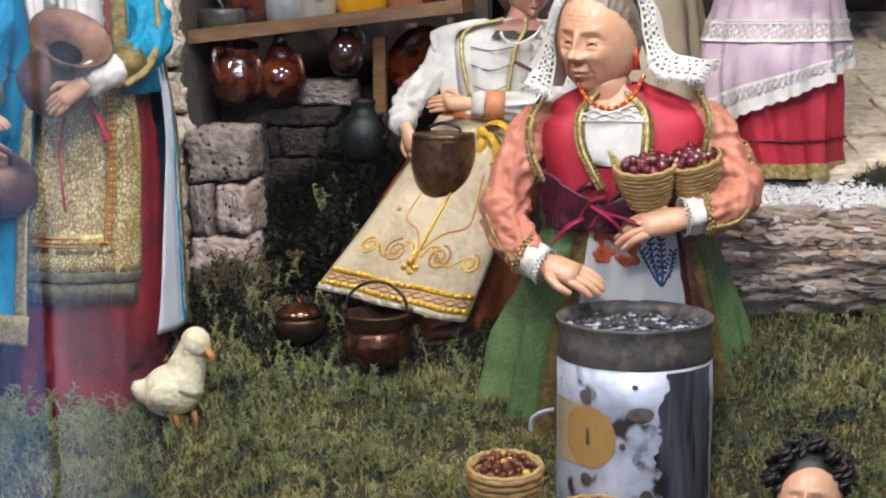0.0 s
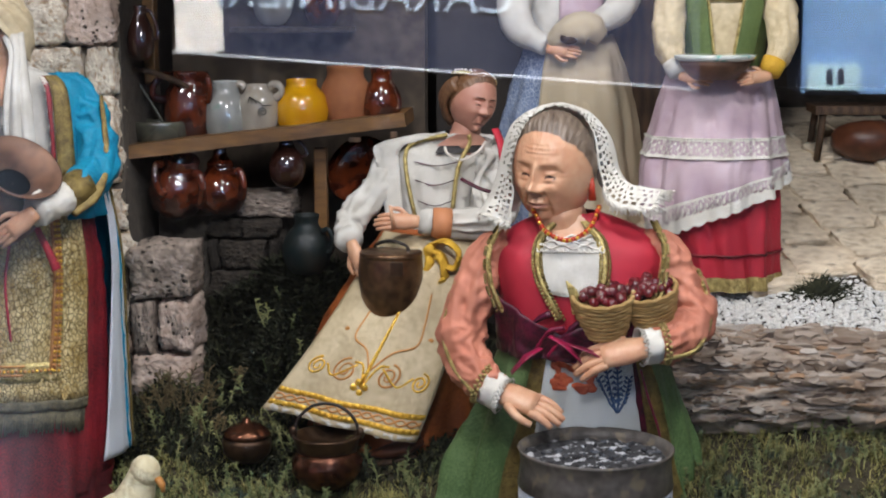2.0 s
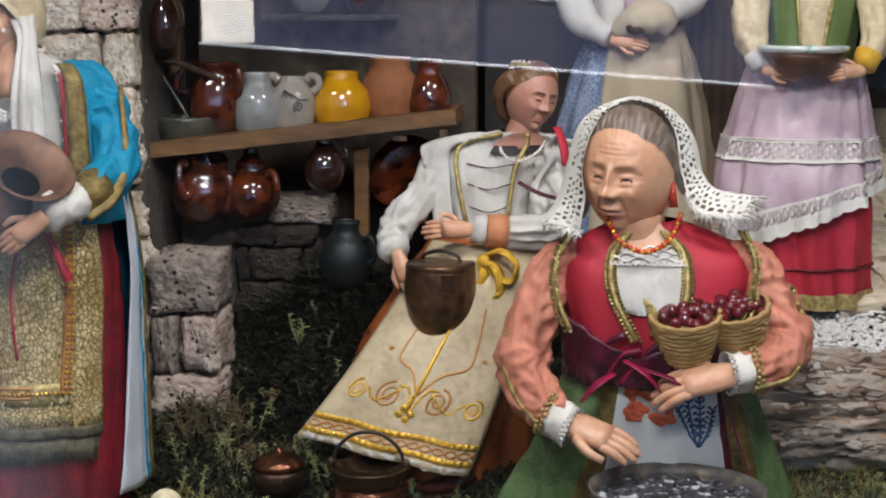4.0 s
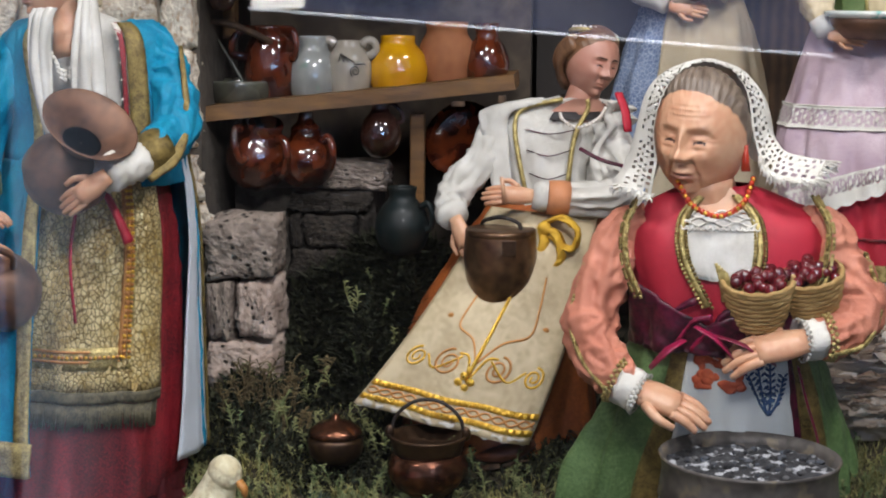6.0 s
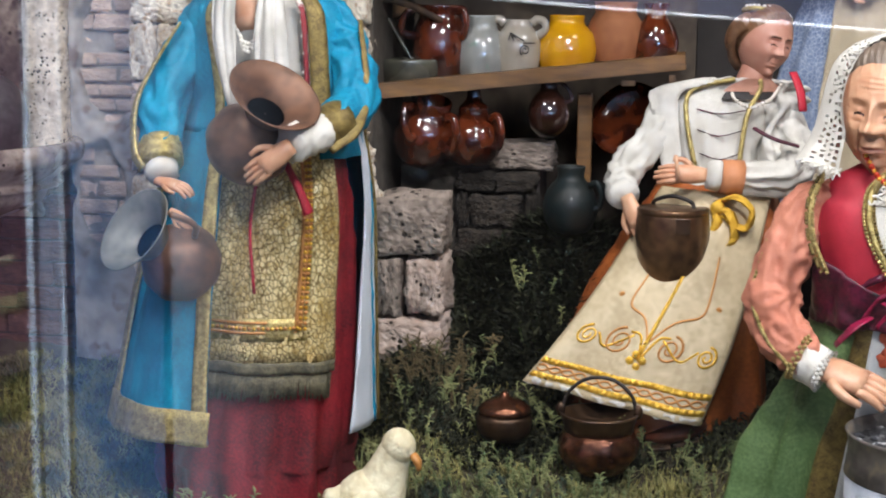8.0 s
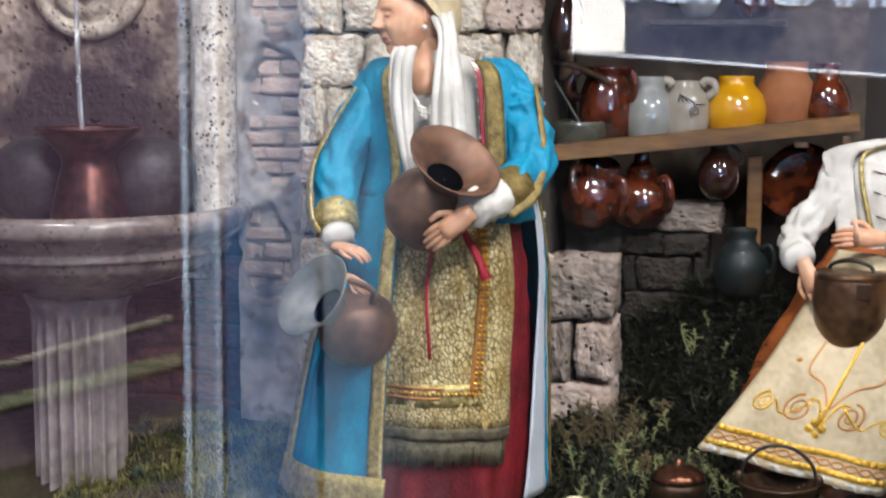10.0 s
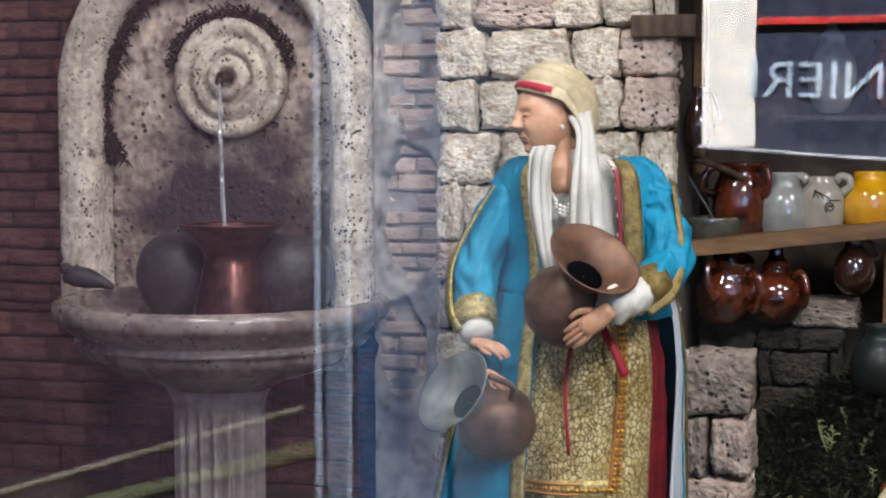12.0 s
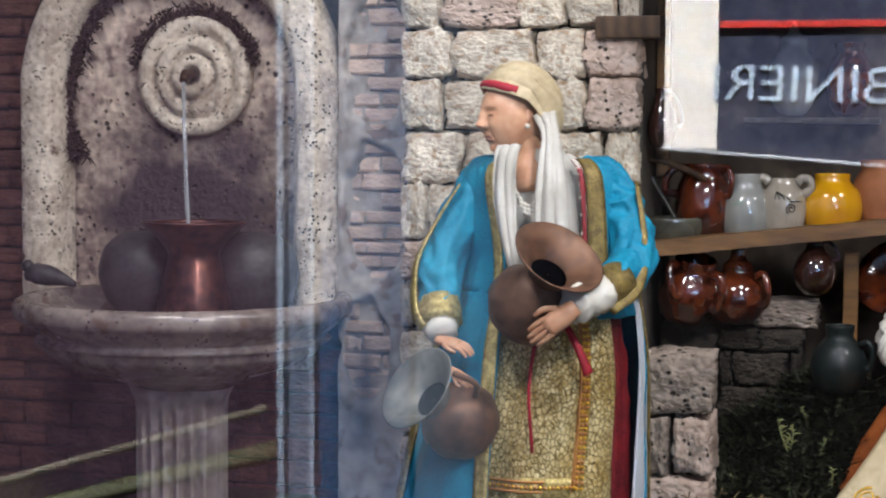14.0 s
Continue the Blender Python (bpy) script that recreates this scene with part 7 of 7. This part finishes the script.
def conca(at, axis, s, material, inner, label):
    """A copper water jar with narrow neck and wide funnel."""
    ob = holder("water_jar", at, label, "jar", "copper water jars")
    ob.rotation_mode = "QUATERNION"
    ob.rotation_quaternion = V((0, 0, 1)).rotation_difference(V(axis).normalized())
    bm = bmesh.new()
    lathe(bm, [(0.0005, -0.022 * s), (0.010 * s, -0.0215 * s), (0.0185 * s, -0.014 * s), (0.0235 * s, -0.003 * s), (0.0215 * s, 0.008 * s), (0.0145 * s, 0.0165 * s), (0.0105 * s, 0.021 * s)], 40, 0, None, 0.015)
    part("body", bm, material, ob)
    bm = bmesh.new()
    lathe(bm, [(0.0105 * s, 0.0205 * s), (0.0130 * s, 0.025 * s), (0.0185 * s, 0.031 * s), (0.0250 * s, 0.0365 * s), (0.0256 * s, 0.0372 * s), (0.0248 * s, 0.0374 * s), (0.0180 * s, 0.032 * s), (0.0115 * s, 0.0255 * s), (0.0092 * s, 0.021 * s), (0.0088 * s, 0.008 * s)], 48, 0, None, 0.012, cap=False)
    part("funnel", bm, inner, ob, "wide funnel mouth")
    # Black disc over the closed neck stands in for the hollow's shade.
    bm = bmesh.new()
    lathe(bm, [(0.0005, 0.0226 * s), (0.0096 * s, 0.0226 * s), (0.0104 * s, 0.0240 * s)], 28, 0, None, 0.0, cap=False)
    part("throat", bm, SHADE_BLACK, ob, "black disc for the dark throat")
    bm = bmesh.new()
    tube(bm, [(0.0200 * s, 0, 0.010 * s), (0.0270 * s, 0, 0.018 * s), (0.0235 * s, 0, 0.033 * s)], [0.0018 * s] * 3, 8, 0, 4)
    part("handle", bm, material, ob)
    return ob


conca((-0.2345, -0.020, 0.1860), (0.52, -0.46, 0.74), 0.98, COPPER, COPPER, "brown copper water jar held in the figurine's arm")
conca((-0.2735, -0.017, 0.1215), (-0.50, -0.66, 0.56), 0.95, COPPER, COPPER_GREEN, "brown copper water jar with verdigris mouth, held low")

# woman in pink apron with the tray
bm = bmesh.new()
MT = [SKIN, RED_CLOTH, PINK_SHEER, LACE, GREEN_VEST, WHITE_CLOTH, GOLD_TRIM, HAIR_BROWN, DARK_RED, GOLD, YELLOW_CLOTH, CREAM_CLOTH]
sk = robe([(0.203, 0.170, 0.262, 0.027, 0.020, 0), (0.201, 0.170, 0.230, 0.035, 0.028, 0.04), (0.200, 0.168, 0.178, 0.043, 0.036, 0.08), (0.210, 0.166, 0.112, 0.034, 0.034, 0.10)], 10, 0.4)
wrap(bm, sk, 1, nu=110, nv=26)
wrap(bm, sk, 6, v0=0.93, v1=1.0, off=0.0012, nu=110, nv=3)
along(bm, sk, [(a, 0.855) for a in np.linspace(-1.6, 1.6, 30)], 0.0009, 8, 0.0008, 5, 1)
surf(bm, lambda u, v: sk(-1.75 + 3.3 * u, (0.84 - 0.26 * u) * v, 0.0060), 80, 28, 2, 0.0008)
netted(bm, lambda u, v: sk(-1.75 + 3.3 * u, 0.79 - 0.26 * u + (0.082 + 0.007 * abs(math.sin(60 * u))) * v, 0.0080 + 0.0006 * math.sin(75 * u)), 300, 16, 3, lambda i, j: 1 < j < 9 and ((i + 3 * (j // 4)) % 7 in (1, 2, 4) or (i // 2 + j) % 5 == 0))
netted(bm, lambda u, v: sk(-1.7 + 3.2 * u, 0.44 + 0.085 * v, 0.0084), 240, 14, 3, lambda i, j: 1 < j < 12 and ((i + 4 * (j // 5)) % 8 in (1, 2, 3, 5) or (i // 3 + j) % 4 == 0))
for w in (0.44, 0.525):
    along(bm, sk, [(a, w) for a in np.linspace(-1.7, 1.5, 60)], 0.0005, 3, 0.0087, 5, 1)
surf(bm, lambda u, v: sk(1.50 + 0.10 * u, 0.05 + 0.56 * v, 0.0066), 4, 30, 3, 0.0008)
to = robe([(0.203, 0.166, 0.345, 0.010, 0.010, 0), (0.204, 0.170, 0.330, 0.030, 0.017, 0), (0.204, 0.170, 0.305, 0.034, 0.023, 0), (0.203, 0.170, 0.262, 0.028, 0.021, 0)], 6, 0.0)
wrap(bm, to, 4, nu=50, nv=18)
wrap(bm, to, 11, -0.62, 0.62, 0.06, 0.95, 0.0014, 24, 20, 0.0005)
wrap(bm, to, 6, -0.36, 0.36, 0.60, 0.66, 0.0030, 16, 3, 0.0008)
for s in (-1, 1):
    surf(bm, lambda u, v: to(s * (0.58 - 0.40 * v + (0.26 + 0.25 * v) * u), 0.05 + 0.92 * v, 0.0034), 8, 20, 4, 0.0008)
    along(bm, to, [(s * 0.60, 0.06), (s * 0.42, 0.4), (s * 0.29, 0.70), (s * 0.18, 0.96)], 0.0010, 6, 0.0044)
wrap(bm, to, 0, -0.40, 0.40, 0.04, 0.26, 0.0020, 12, 5)
beads(bm, [(0.193, 0.152, 0.330), (0.196, 0.146, 0.322), (0.203, 0.143, 0.319), (0.211, 0.146, 0.322), (0.214, 0.152, 0.330)], 0.0011, 9, 14)
for s in (-1, 1):
    tube(bm, [(0.204 + 0.016 * s, 0.170, 0.326), (0.204 + 0.027 * s, 0.168, 0.324), (0.204 + 0.036 * s, 0.158, 0.302), (0.204 + 0.037 * s, 0.146, 0.278), (0.203 + 0.031 * s, 0.138, 0.262)], [0.005, 0.0095, 0.0110, 0.0100, 0.0070], 30, 11, 12, crease=0.18, waves=6)
    tube(bm, [(0.203 + 0.033 * s, 0.139, 0.267), (0.203 + 0.029 * s, 0.136, 0.258)], [0.0082, 0.0072], 14, 10 if s > 0 else 5, 2)
    hand(bm, (0.203 + 0.027 * s, 0.132, 0.257), (-0.9 * s, -0.3, -0.1), (0, -1, 0.2), 0.020, 0, 0.4)
tube(bm, [(0.203, 0.164, 0.360), (0.203, 0.166, 0.336)], [0.0085, 0.0095], 14, 0, 2)
head(bm, (0.203, 0.162, 0.376), (0.0145, 0.0158, 0.0205), 6, 6, 0, 0, 0.8, 0.22)
ball(bm, (0.203, 0.169, 0.381), (0.0162, 0.0165, 0.0200), 7, 20, 12)
figurine(bm, MT, (0.203, 0.167, 0.112), "woman figurine in red skirt and sheer pink apron, green bodice", {1: 0.0014, 2: 0.0016, 4: 0.0006, 5: 0.0012, 11: 0.0012})
tray = holder("serving_bowl", (0.1960, 0.128, 0.2545), "brown bowl with white and green glazed rim in hands", "bowl")
bm = bmesh.new()
lathe(bm, [(0.0005, 0), (0.014, 0.0005), (0.0215, 0.008), (0.0240, 0.0125), (0.0005, 0.0128)], 36, 0, None, 0.02)
part("bowl_body", bm, COPPER, tray)
bm = bmesh.new()
lathe(bm, [(0.0235, 0.0125), (0.0265, 0.0140), (0.0270, 0.0165), (0.0235, 0.0170), (0.0005, 0.0160)], 40, 0, None, 0.02)
part("rim", bm, RIM_GLAZE, tray, "white and green glazed rim")

# woman in grey blue with a linen bundle, by the door
bm = bmesh.new()
MT = [SKIN, BLUE_GREY, BEIGE, WHITE_CLOTH, WINE_CLOTH, HAIR_BROWN, PINK_SHEER]
sk = robe([(0.100, 0.262, 0.282, 0.028, 0.021, 0), (0.099, 0.262, 0.250, 0.040, 0.030, 0.04), (0.098, 0.262, 0.190, 0.052, 0.038, 0.07), (0.098, 0.262, 0.110, 0.058, 0.044, 0.09)], 9, 0.7)
wrap(bm, sk, 1, nu=90, nv=24)
wrap(bm, sk, 2, -0.42, 1.75, 0.02, 0.9, 0.0035, 40, 20, 0.001)
to = robe([(0.102, 0.262, 0.358, 0.010, 0.010, 0), (0.102, 0.264, 0.345, 0.030, 0.017, 0), (0.101, 0.264, 0.318, 0.034, 0.022, 0.03), (0.100, 0.262, 0.280, 0.029, 0.021, 0.02)], 6, 0.0)
wrap(bm, to, 3, nu=50, nv=18)
wrap(bm, to, 6, -0.2, 0.8, 0.15, 0.9, 0.002, 12, 10, 0.0008)
tube(bm, [(0.074, 0.262, 0.340), (0.062, 0.250, 0.312), (0.064, 0.236, 0.288), (0.084, 0.226, 0.274)], [0.011, 0.014, 0.012, 0.007], 16, 3, 6, crease=0.07, waves=4)
tube(bm, [(0.130, 0.262, 0.340), (0.141, 0.250, 0.318), (0.136, 0.236, 0.300), (0.120, 0.228, 0.290)], [0.011, 0.014, 0.011, 0.007], 16, 3, 6, crease=0.07, waves=4)
hand(bm, (0.088, 0.222, 0.272), (0.9, -0.2, -0.1), (0, -1, 0.2), 0.022, 0, 0.4)
hand(bm, (0.122, 0.224, 0.289), (-0.7, -0.3, -0.4), (0, -1, 0.2), 0.020, 0, 0.4)
tube(bm, [(0.102, 0.258, 0.374), (0.102, 0.262, 0.350)], [0.0085, 0.0095], 14, 0, 2)
head(bm, (0.100, 0.255, 0.390), (0.0145, 0.0158, 0.0205), -15, 8, 0, 0, 0.8)
ball(bm, (0.101, 0.262, 0.395), (0.0162, 0.0165, 0.0200), 5, 20, 12)
figurine(bm, MT, (0.099, 0.262, 0.11), "woman figurine in grey blue skirt and beige apron", {1: 0.0016, 2: 0.0016, 3: 0.0014})
bm = bmesh.new()
tube(bm, [(0.088, 0.226, 0.276), (0.100, 0.222, 0.284), (0.114, 0.222, 0.287), (0.124, 0.224, 0.280)], [0.006, 0.011, 0.012, 0.007], 16, 0, 6, crease=0.12, waves=3)
ball(bm, (0.101, 0.215, 0.280), (0.007, 0.004, 0.005), 1, 12, 8)
tagged(part("linen_bundle", bm, [BEIGE, COPPER_DARK]), "pale linen bundle with dark opening held in arms", "bundle")

# dark haired figurine low in front
bm = bmesh.new()
HX, HY = 0.208, -0.150
fz = lay(HX, HY)
sk = robe([(HX, HY + 0.005, fz + 0.050, 0.026, 0.018, 0), (HX, HY, fz + 0.030, 0.030, 0.024, 0.03), (HX, HY, fz - 0.002, 0.042, 0.038, 0.06)], 7, 0.4)
wrap(bm, sk, 1, nu=60, nv=14)
tube(bm, [(HX, HY, fz + 0.050), (HX, HY - 0.002, fz + 0.064)], [0.009, 0.0085], 12, 0, 2)
hz = -0.0165
head(bm, (HX, HY - 0.003, hz), (0.0165, 0.0175, 0.0220), -12, -18, 0, 0, 0.8)
tube(bm, [(HX, HY, hz - 0.016), (HX, HY + 0.003, fz + 0.045)], [0.0085, 0.010], 12, 0, 2)
for k in range(230):
    a, th = dice.uniform(-2.1, 2.1), 1.35 * math.sqrt(dice.random())
    r = dice.uniform(0.95, 1.22)
    p = V((HX, HY, hz)) + V((math.sin(th) * math.sin(a) * 0.0185 * r, math.sin(th) * math.cos(a) * 0.0190 * r + 0.003, math.cos(th) * 0.0230 * r + 0.001))
    b = dice.uniform(0, 6.28)
    tube(bm, [p + V((math.cos(b + q) * 0.0028, math.sin(b + q) * 0.0028, 0.0013 * q)) for q in (0, 1.6, 3.2, 4.8)], [0.0012, 0.0014, 0.0012, 0.0006], 6, 2, 3)
ball(bm, (HX, HY + 0.004, hz + 0.004), (0.0182, 0.0175, 0.0212), 2, 20, 12)
figurine(bm, [SKIN, WINE_CLOTH, HAIR_BLACK], (HX, HY, fz), "small figurine with curly black hair low in the moss")

# ---- moss ----
def tufts(name, n, x0, x1, y0, y1, material, label, lo, hi, keep, wide=0.00055, up=0.55, lift=None):
    rng = np.random.RandomState(len(name) + n % 97)
    verts, faces = [], []
    xs, ys = rng.uniform(x0, x1, n), rng.uniform(y0, y1, n)
    for x, y in zip(xs, ys):
        if not keep(x, y):
            continue
        patch = noise.noise((x * 32, y * 32, 7.0)) + 0.5 * noise.noise((x * 90, y * 90, 1.0))
        if patch < -0.12 and rng.rand() < 0.7:
            continue
        z = lay(x, y) - 0.001 + 0.004 * max(patch, 0) + (lift(x, y) if lift else 0.0)
        clump = 0.6 + 0.9 * (noise.noise((x * 45, y * 45, 2.0)) + 0.5)
        ln = rng.uniform(lo, hi) * max(clump, 0.35)
        a = rng.uniform(0, 6.283)
        lean = rng.uniform(0.2, 1.2)
        dx, dy, dz = math.cos(a) * lean, math.sin(a) * lean, up + rng.uniform(0, 0.7)
        k = ln / math.sqrt(dx * dx + dy * dy + dz * dz)
        dx, dy, dz = dx * k, dy * k, dz * k
        px, py = -math.sin(a) * wide, math.cos(a) * wide
        cx, cy = rng.uniform(-0.4, 0.4) * ln, rng.uniform(-0.4, 0.4) * ln
        i = len(verts)
        verts += [(x - px, y - py, z), (x + px, y + py, z), (x + dx * 0.5 - px, y + dy * 0.5 - py, z + dz * 0.65), (x + dx * 0.5 + px, y + dy * 0.5 + py, z + dz * 0.65), (x + dx + cx, y + dy + cy, z + dz * (0.75 + 0.3 * rng.rand()))]
        faces += [(i, i + 1, i + 3, i + 2), (i + 2, i + 3, i + 4)]
    return tagged(raw_part(name, verts, faces, material, None, False), label, "moss", kind="stuff")


tufts("moss", 280000, -0.48, 0.42, -0.34, 0.12, MOSS, "olive green and straw coloured moss over the ground", 0.003, 0.010, lambda x, y: not (-0.345 < x < -0.19 and y > 0.085) and not (x > -0.19 and y > 0.10) and not (x > 0.10 and y > 0.05), 0.00038, 0.30)
tufts("dark_moss", 26000, -0.19, 0.06, 0.045, 0.20, MOSS_SHADE, "dark green bushy moss behind the seated figurine, with shade in its colour", 0.005, 0.014, lambda x, y: not (x < -0.145 and y > 0.095), 0.0009, 0.4)


def mound(x, y):
    """Height of the dark bushes heaped against the back stones."""
    top = 0.118 * (0.9 + 0.5 * noise.noise((x * 40, 1.0, 0)))
    return max(0.0, top * smoothstep(0.085, 0.150, y) - lay(x, y))


tufts("dark_bush", 34000, -0.146, -0.035, 0.095, 0.156, MOSS_SHADE, "dark green bushes heaped against the back stones, with shade in their colour", 0.006, 0.017, lambda x, y: True, 0.0011, 0.35, lambda x, y: mound(x, y) * dice.uniform(0.35, 1.0))


def sprig(bm, x, y, s, mi=0):
    """A branching lichen twig."""
    z = lay(x, y)
    a = dice.uniform(0, 6.28)
    tip = V((x + math.cos(a) * 0.35 * s, y + math.sin(a) * 0.3 * s - 0.1 * s, z + s))
    mid = V((x, y, z)).lerp(tip, 0.5) + V((0.1 * s * dice.uniform(-1, 1), 0, 0.08 * s))
    tube(bm, [(x, y, z - 0.002), mid, tip], [0.0006, 0.0005, 0.0002], 4, mi, 3)
    for k in range(13):
        t = 0.2 + 0.8 * k / 13
        p = V((x, y, z)).lerp(mid, t * 2) if t < 0.5 else mid.lerp(tip, t * 2 - 1)
        b = dice.uniform(0, 6.28)
        q = p + V((math.cos(b), math.sin(b) * 0.7, dice.uniform(0.1, 0.8))) * s * dice.uniform(0.14, 0.30) * (1.2 - t * 0.6)
        tube(bm, [p, p.lerp(q, 0.5) + V((0, 0, 0.03 * s)), q], [0.0004, 0.0004, 0.0002], 4, mi, 2)


bm = bmesh.new()
for k in range(150):
    sprig(bm, dice.uniform(-0.36, -0.19), dice.uniform(-0.10, -0.015), dice.uniform(0.010, 0.026))
for k in range(60):
    sprig(bm, dice.uniform(-0.30, -0.19), dice.uniform(-0.040, -0.016), dice.uniform(0.018, 0.030))
for k in range(520):
    sprig(bm, dice.uniform(-0.19, 0.36), dice.uniform(-0.24, 0.045), dice.uniform(0.007, 0.016))
for k in range(240):
    sprig(bm, dice.uniform(-0.20, 0.03), dice.uniform(-0.05, 0.06), dice.uniform(0.010, 0.020))
for k in range(60):
    sprig(bm, dice.uniform(-0.16, -0.03), dice.uniform(0.06, 0.14), dice.uniform(0.010, 0.022))
for k in range(520):
    sprig(bm, dice.uniform(0.14, 0.36), dice.uniform(-0.20, 0.045), dice.uniform(0.008, 0.017))
tagged(part("lichen_sprigs", bm, SPRIG), "pale green branching lichen sprigs among the moss", "moss", kind="stuff")
bm = bmesh.new()
for x, y, s in ((-0.147, 0.072, 0.034), (-0.138, 0.078, 0.028), (-0.155, 0.070, 0.024), (-0.118, 0.100, 0.026), (-0.060, 0.105, 0.024), (-0.165, 0.066, 0.026), (-0.172, 0.060, 0.020), (-0.160, 0.060, 0.022), (-0.150, 0.064, 0.018), (-0.142, 0.068, 0.024), (-0.130, 0.074, 0.018), (-0.180, 0.056, 0.018)):
    for k in range(3):
        sprig(bm, x + dice.uniform(-0.005, 0.005), y, s)
tagged(part("dry_sprigs", bm, DRY_SPRIG), "tall dry straw coloured sprigs by the pier", "moss", kind="stuff")
bm = bmesh.new()
for k in range(900):
    x, y = dice.gauss(0.270, 0.012), dice.gauss(0.152, 0.007)
    z = rise(y) - 0.004
    b = dice.uniform(0, 6.28)
    tube(bm, [(x, y, z), (x + math.cos(b) * 0.006, y + math.sin(b) * 0.006, z + dice.uniform(0.002, 0.009) * math.exp(-((x - 0.270) / 0.018) ** 2))], [0.0006, 0.0002], 3, 0, 1)
tagged(part("dark_moss_tuft", bm, MOSS_SHADE), "dark green moss tuft at the paving's edge", "moss", kind="stuff")


# ---- pieces of the walls and the lane ----
courses(wall, STONES, "stone", -0.338, -0.192, 0.0, 0.60, 0.098, 0.0305, 0.042, 0.024, 0.0022, 0.30)
for x0, x1, z0, z1 in ((-0.189, -0.147, 0.111, 0.147), (-0.189, -0.172, 0.074, 0.110), (-0.171, -0.147, 0.076, 0.110), (-0.188, -0.148, 0.042, 0.074), (-0.190, -0.168, 0.004, 0.041), (-0.167, -0.146, 0.004, 0.041)):
    piece("stone", PIER_STONES, pier, ((x0 + x1) / 2, 0.112 + dice.uniform(-0.001, 0.001), (z0 + z1) / 2), (x1 - x0 - 0.001, 0.046, z1 - z0 - 0.001), (dice.uniform(-1, 1), dice.uniform(-1.5, 1.5), dice.uniform(-2, 2)))
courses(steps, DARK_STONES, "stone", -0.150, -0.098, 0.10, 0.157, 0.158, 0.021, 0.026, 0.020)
piece("capstone", PIER_STONES, steps, (-0.110, 0.170, 0.1665), (0.040, 0.030, 0.017))
courses(fw, BRICKS, "brick", -0.700, -0.340, -0.09, 0.160, 0.150, 0.0155, 0.036, 0.010, 0.0016, 0.15)
courses(fw, BRICKS, "brick", -0.700, -0.614, 0.160, 0.52, 0.150, 0.0135, 0.034, 0.010, 0.0016, 0.15)
courses(fw, PALE_BRICKS, "brick", -0.389, -0.340, 0.080, 0.52, 0.1413, 0.0105, 0.026, 0.016, 0.0016, 0.12)
for i in range(13):
    for j in range(9):
        u, w = 0.050 * (i - 3) + 0.025 * (j % 2) + dice.uniform(-0.002, 0.002), 0.036 * j
        x, y = 0.200 + 0.94 * u + 0.34 * w, 0.185 - 0.34 * u + 0.94 * w
        if x < 0.13 or not 0.163 < y < 0.62:
            continue
        piece("slab", SLABS, slope, (x, y, rise(y) - 0.004 + dice.uniform(-0.0012, 0.0012)), (0.053 * dice.uniform(0.94, 1.06), 0.0375 * dice.uniform(0.95, 1.04), 0.012), (math.degrees(math.atan2(rise(y + 0.02) - rise(y - 0.02), 0.04)), 0, 20 + dice.uniform(-5, 5)))
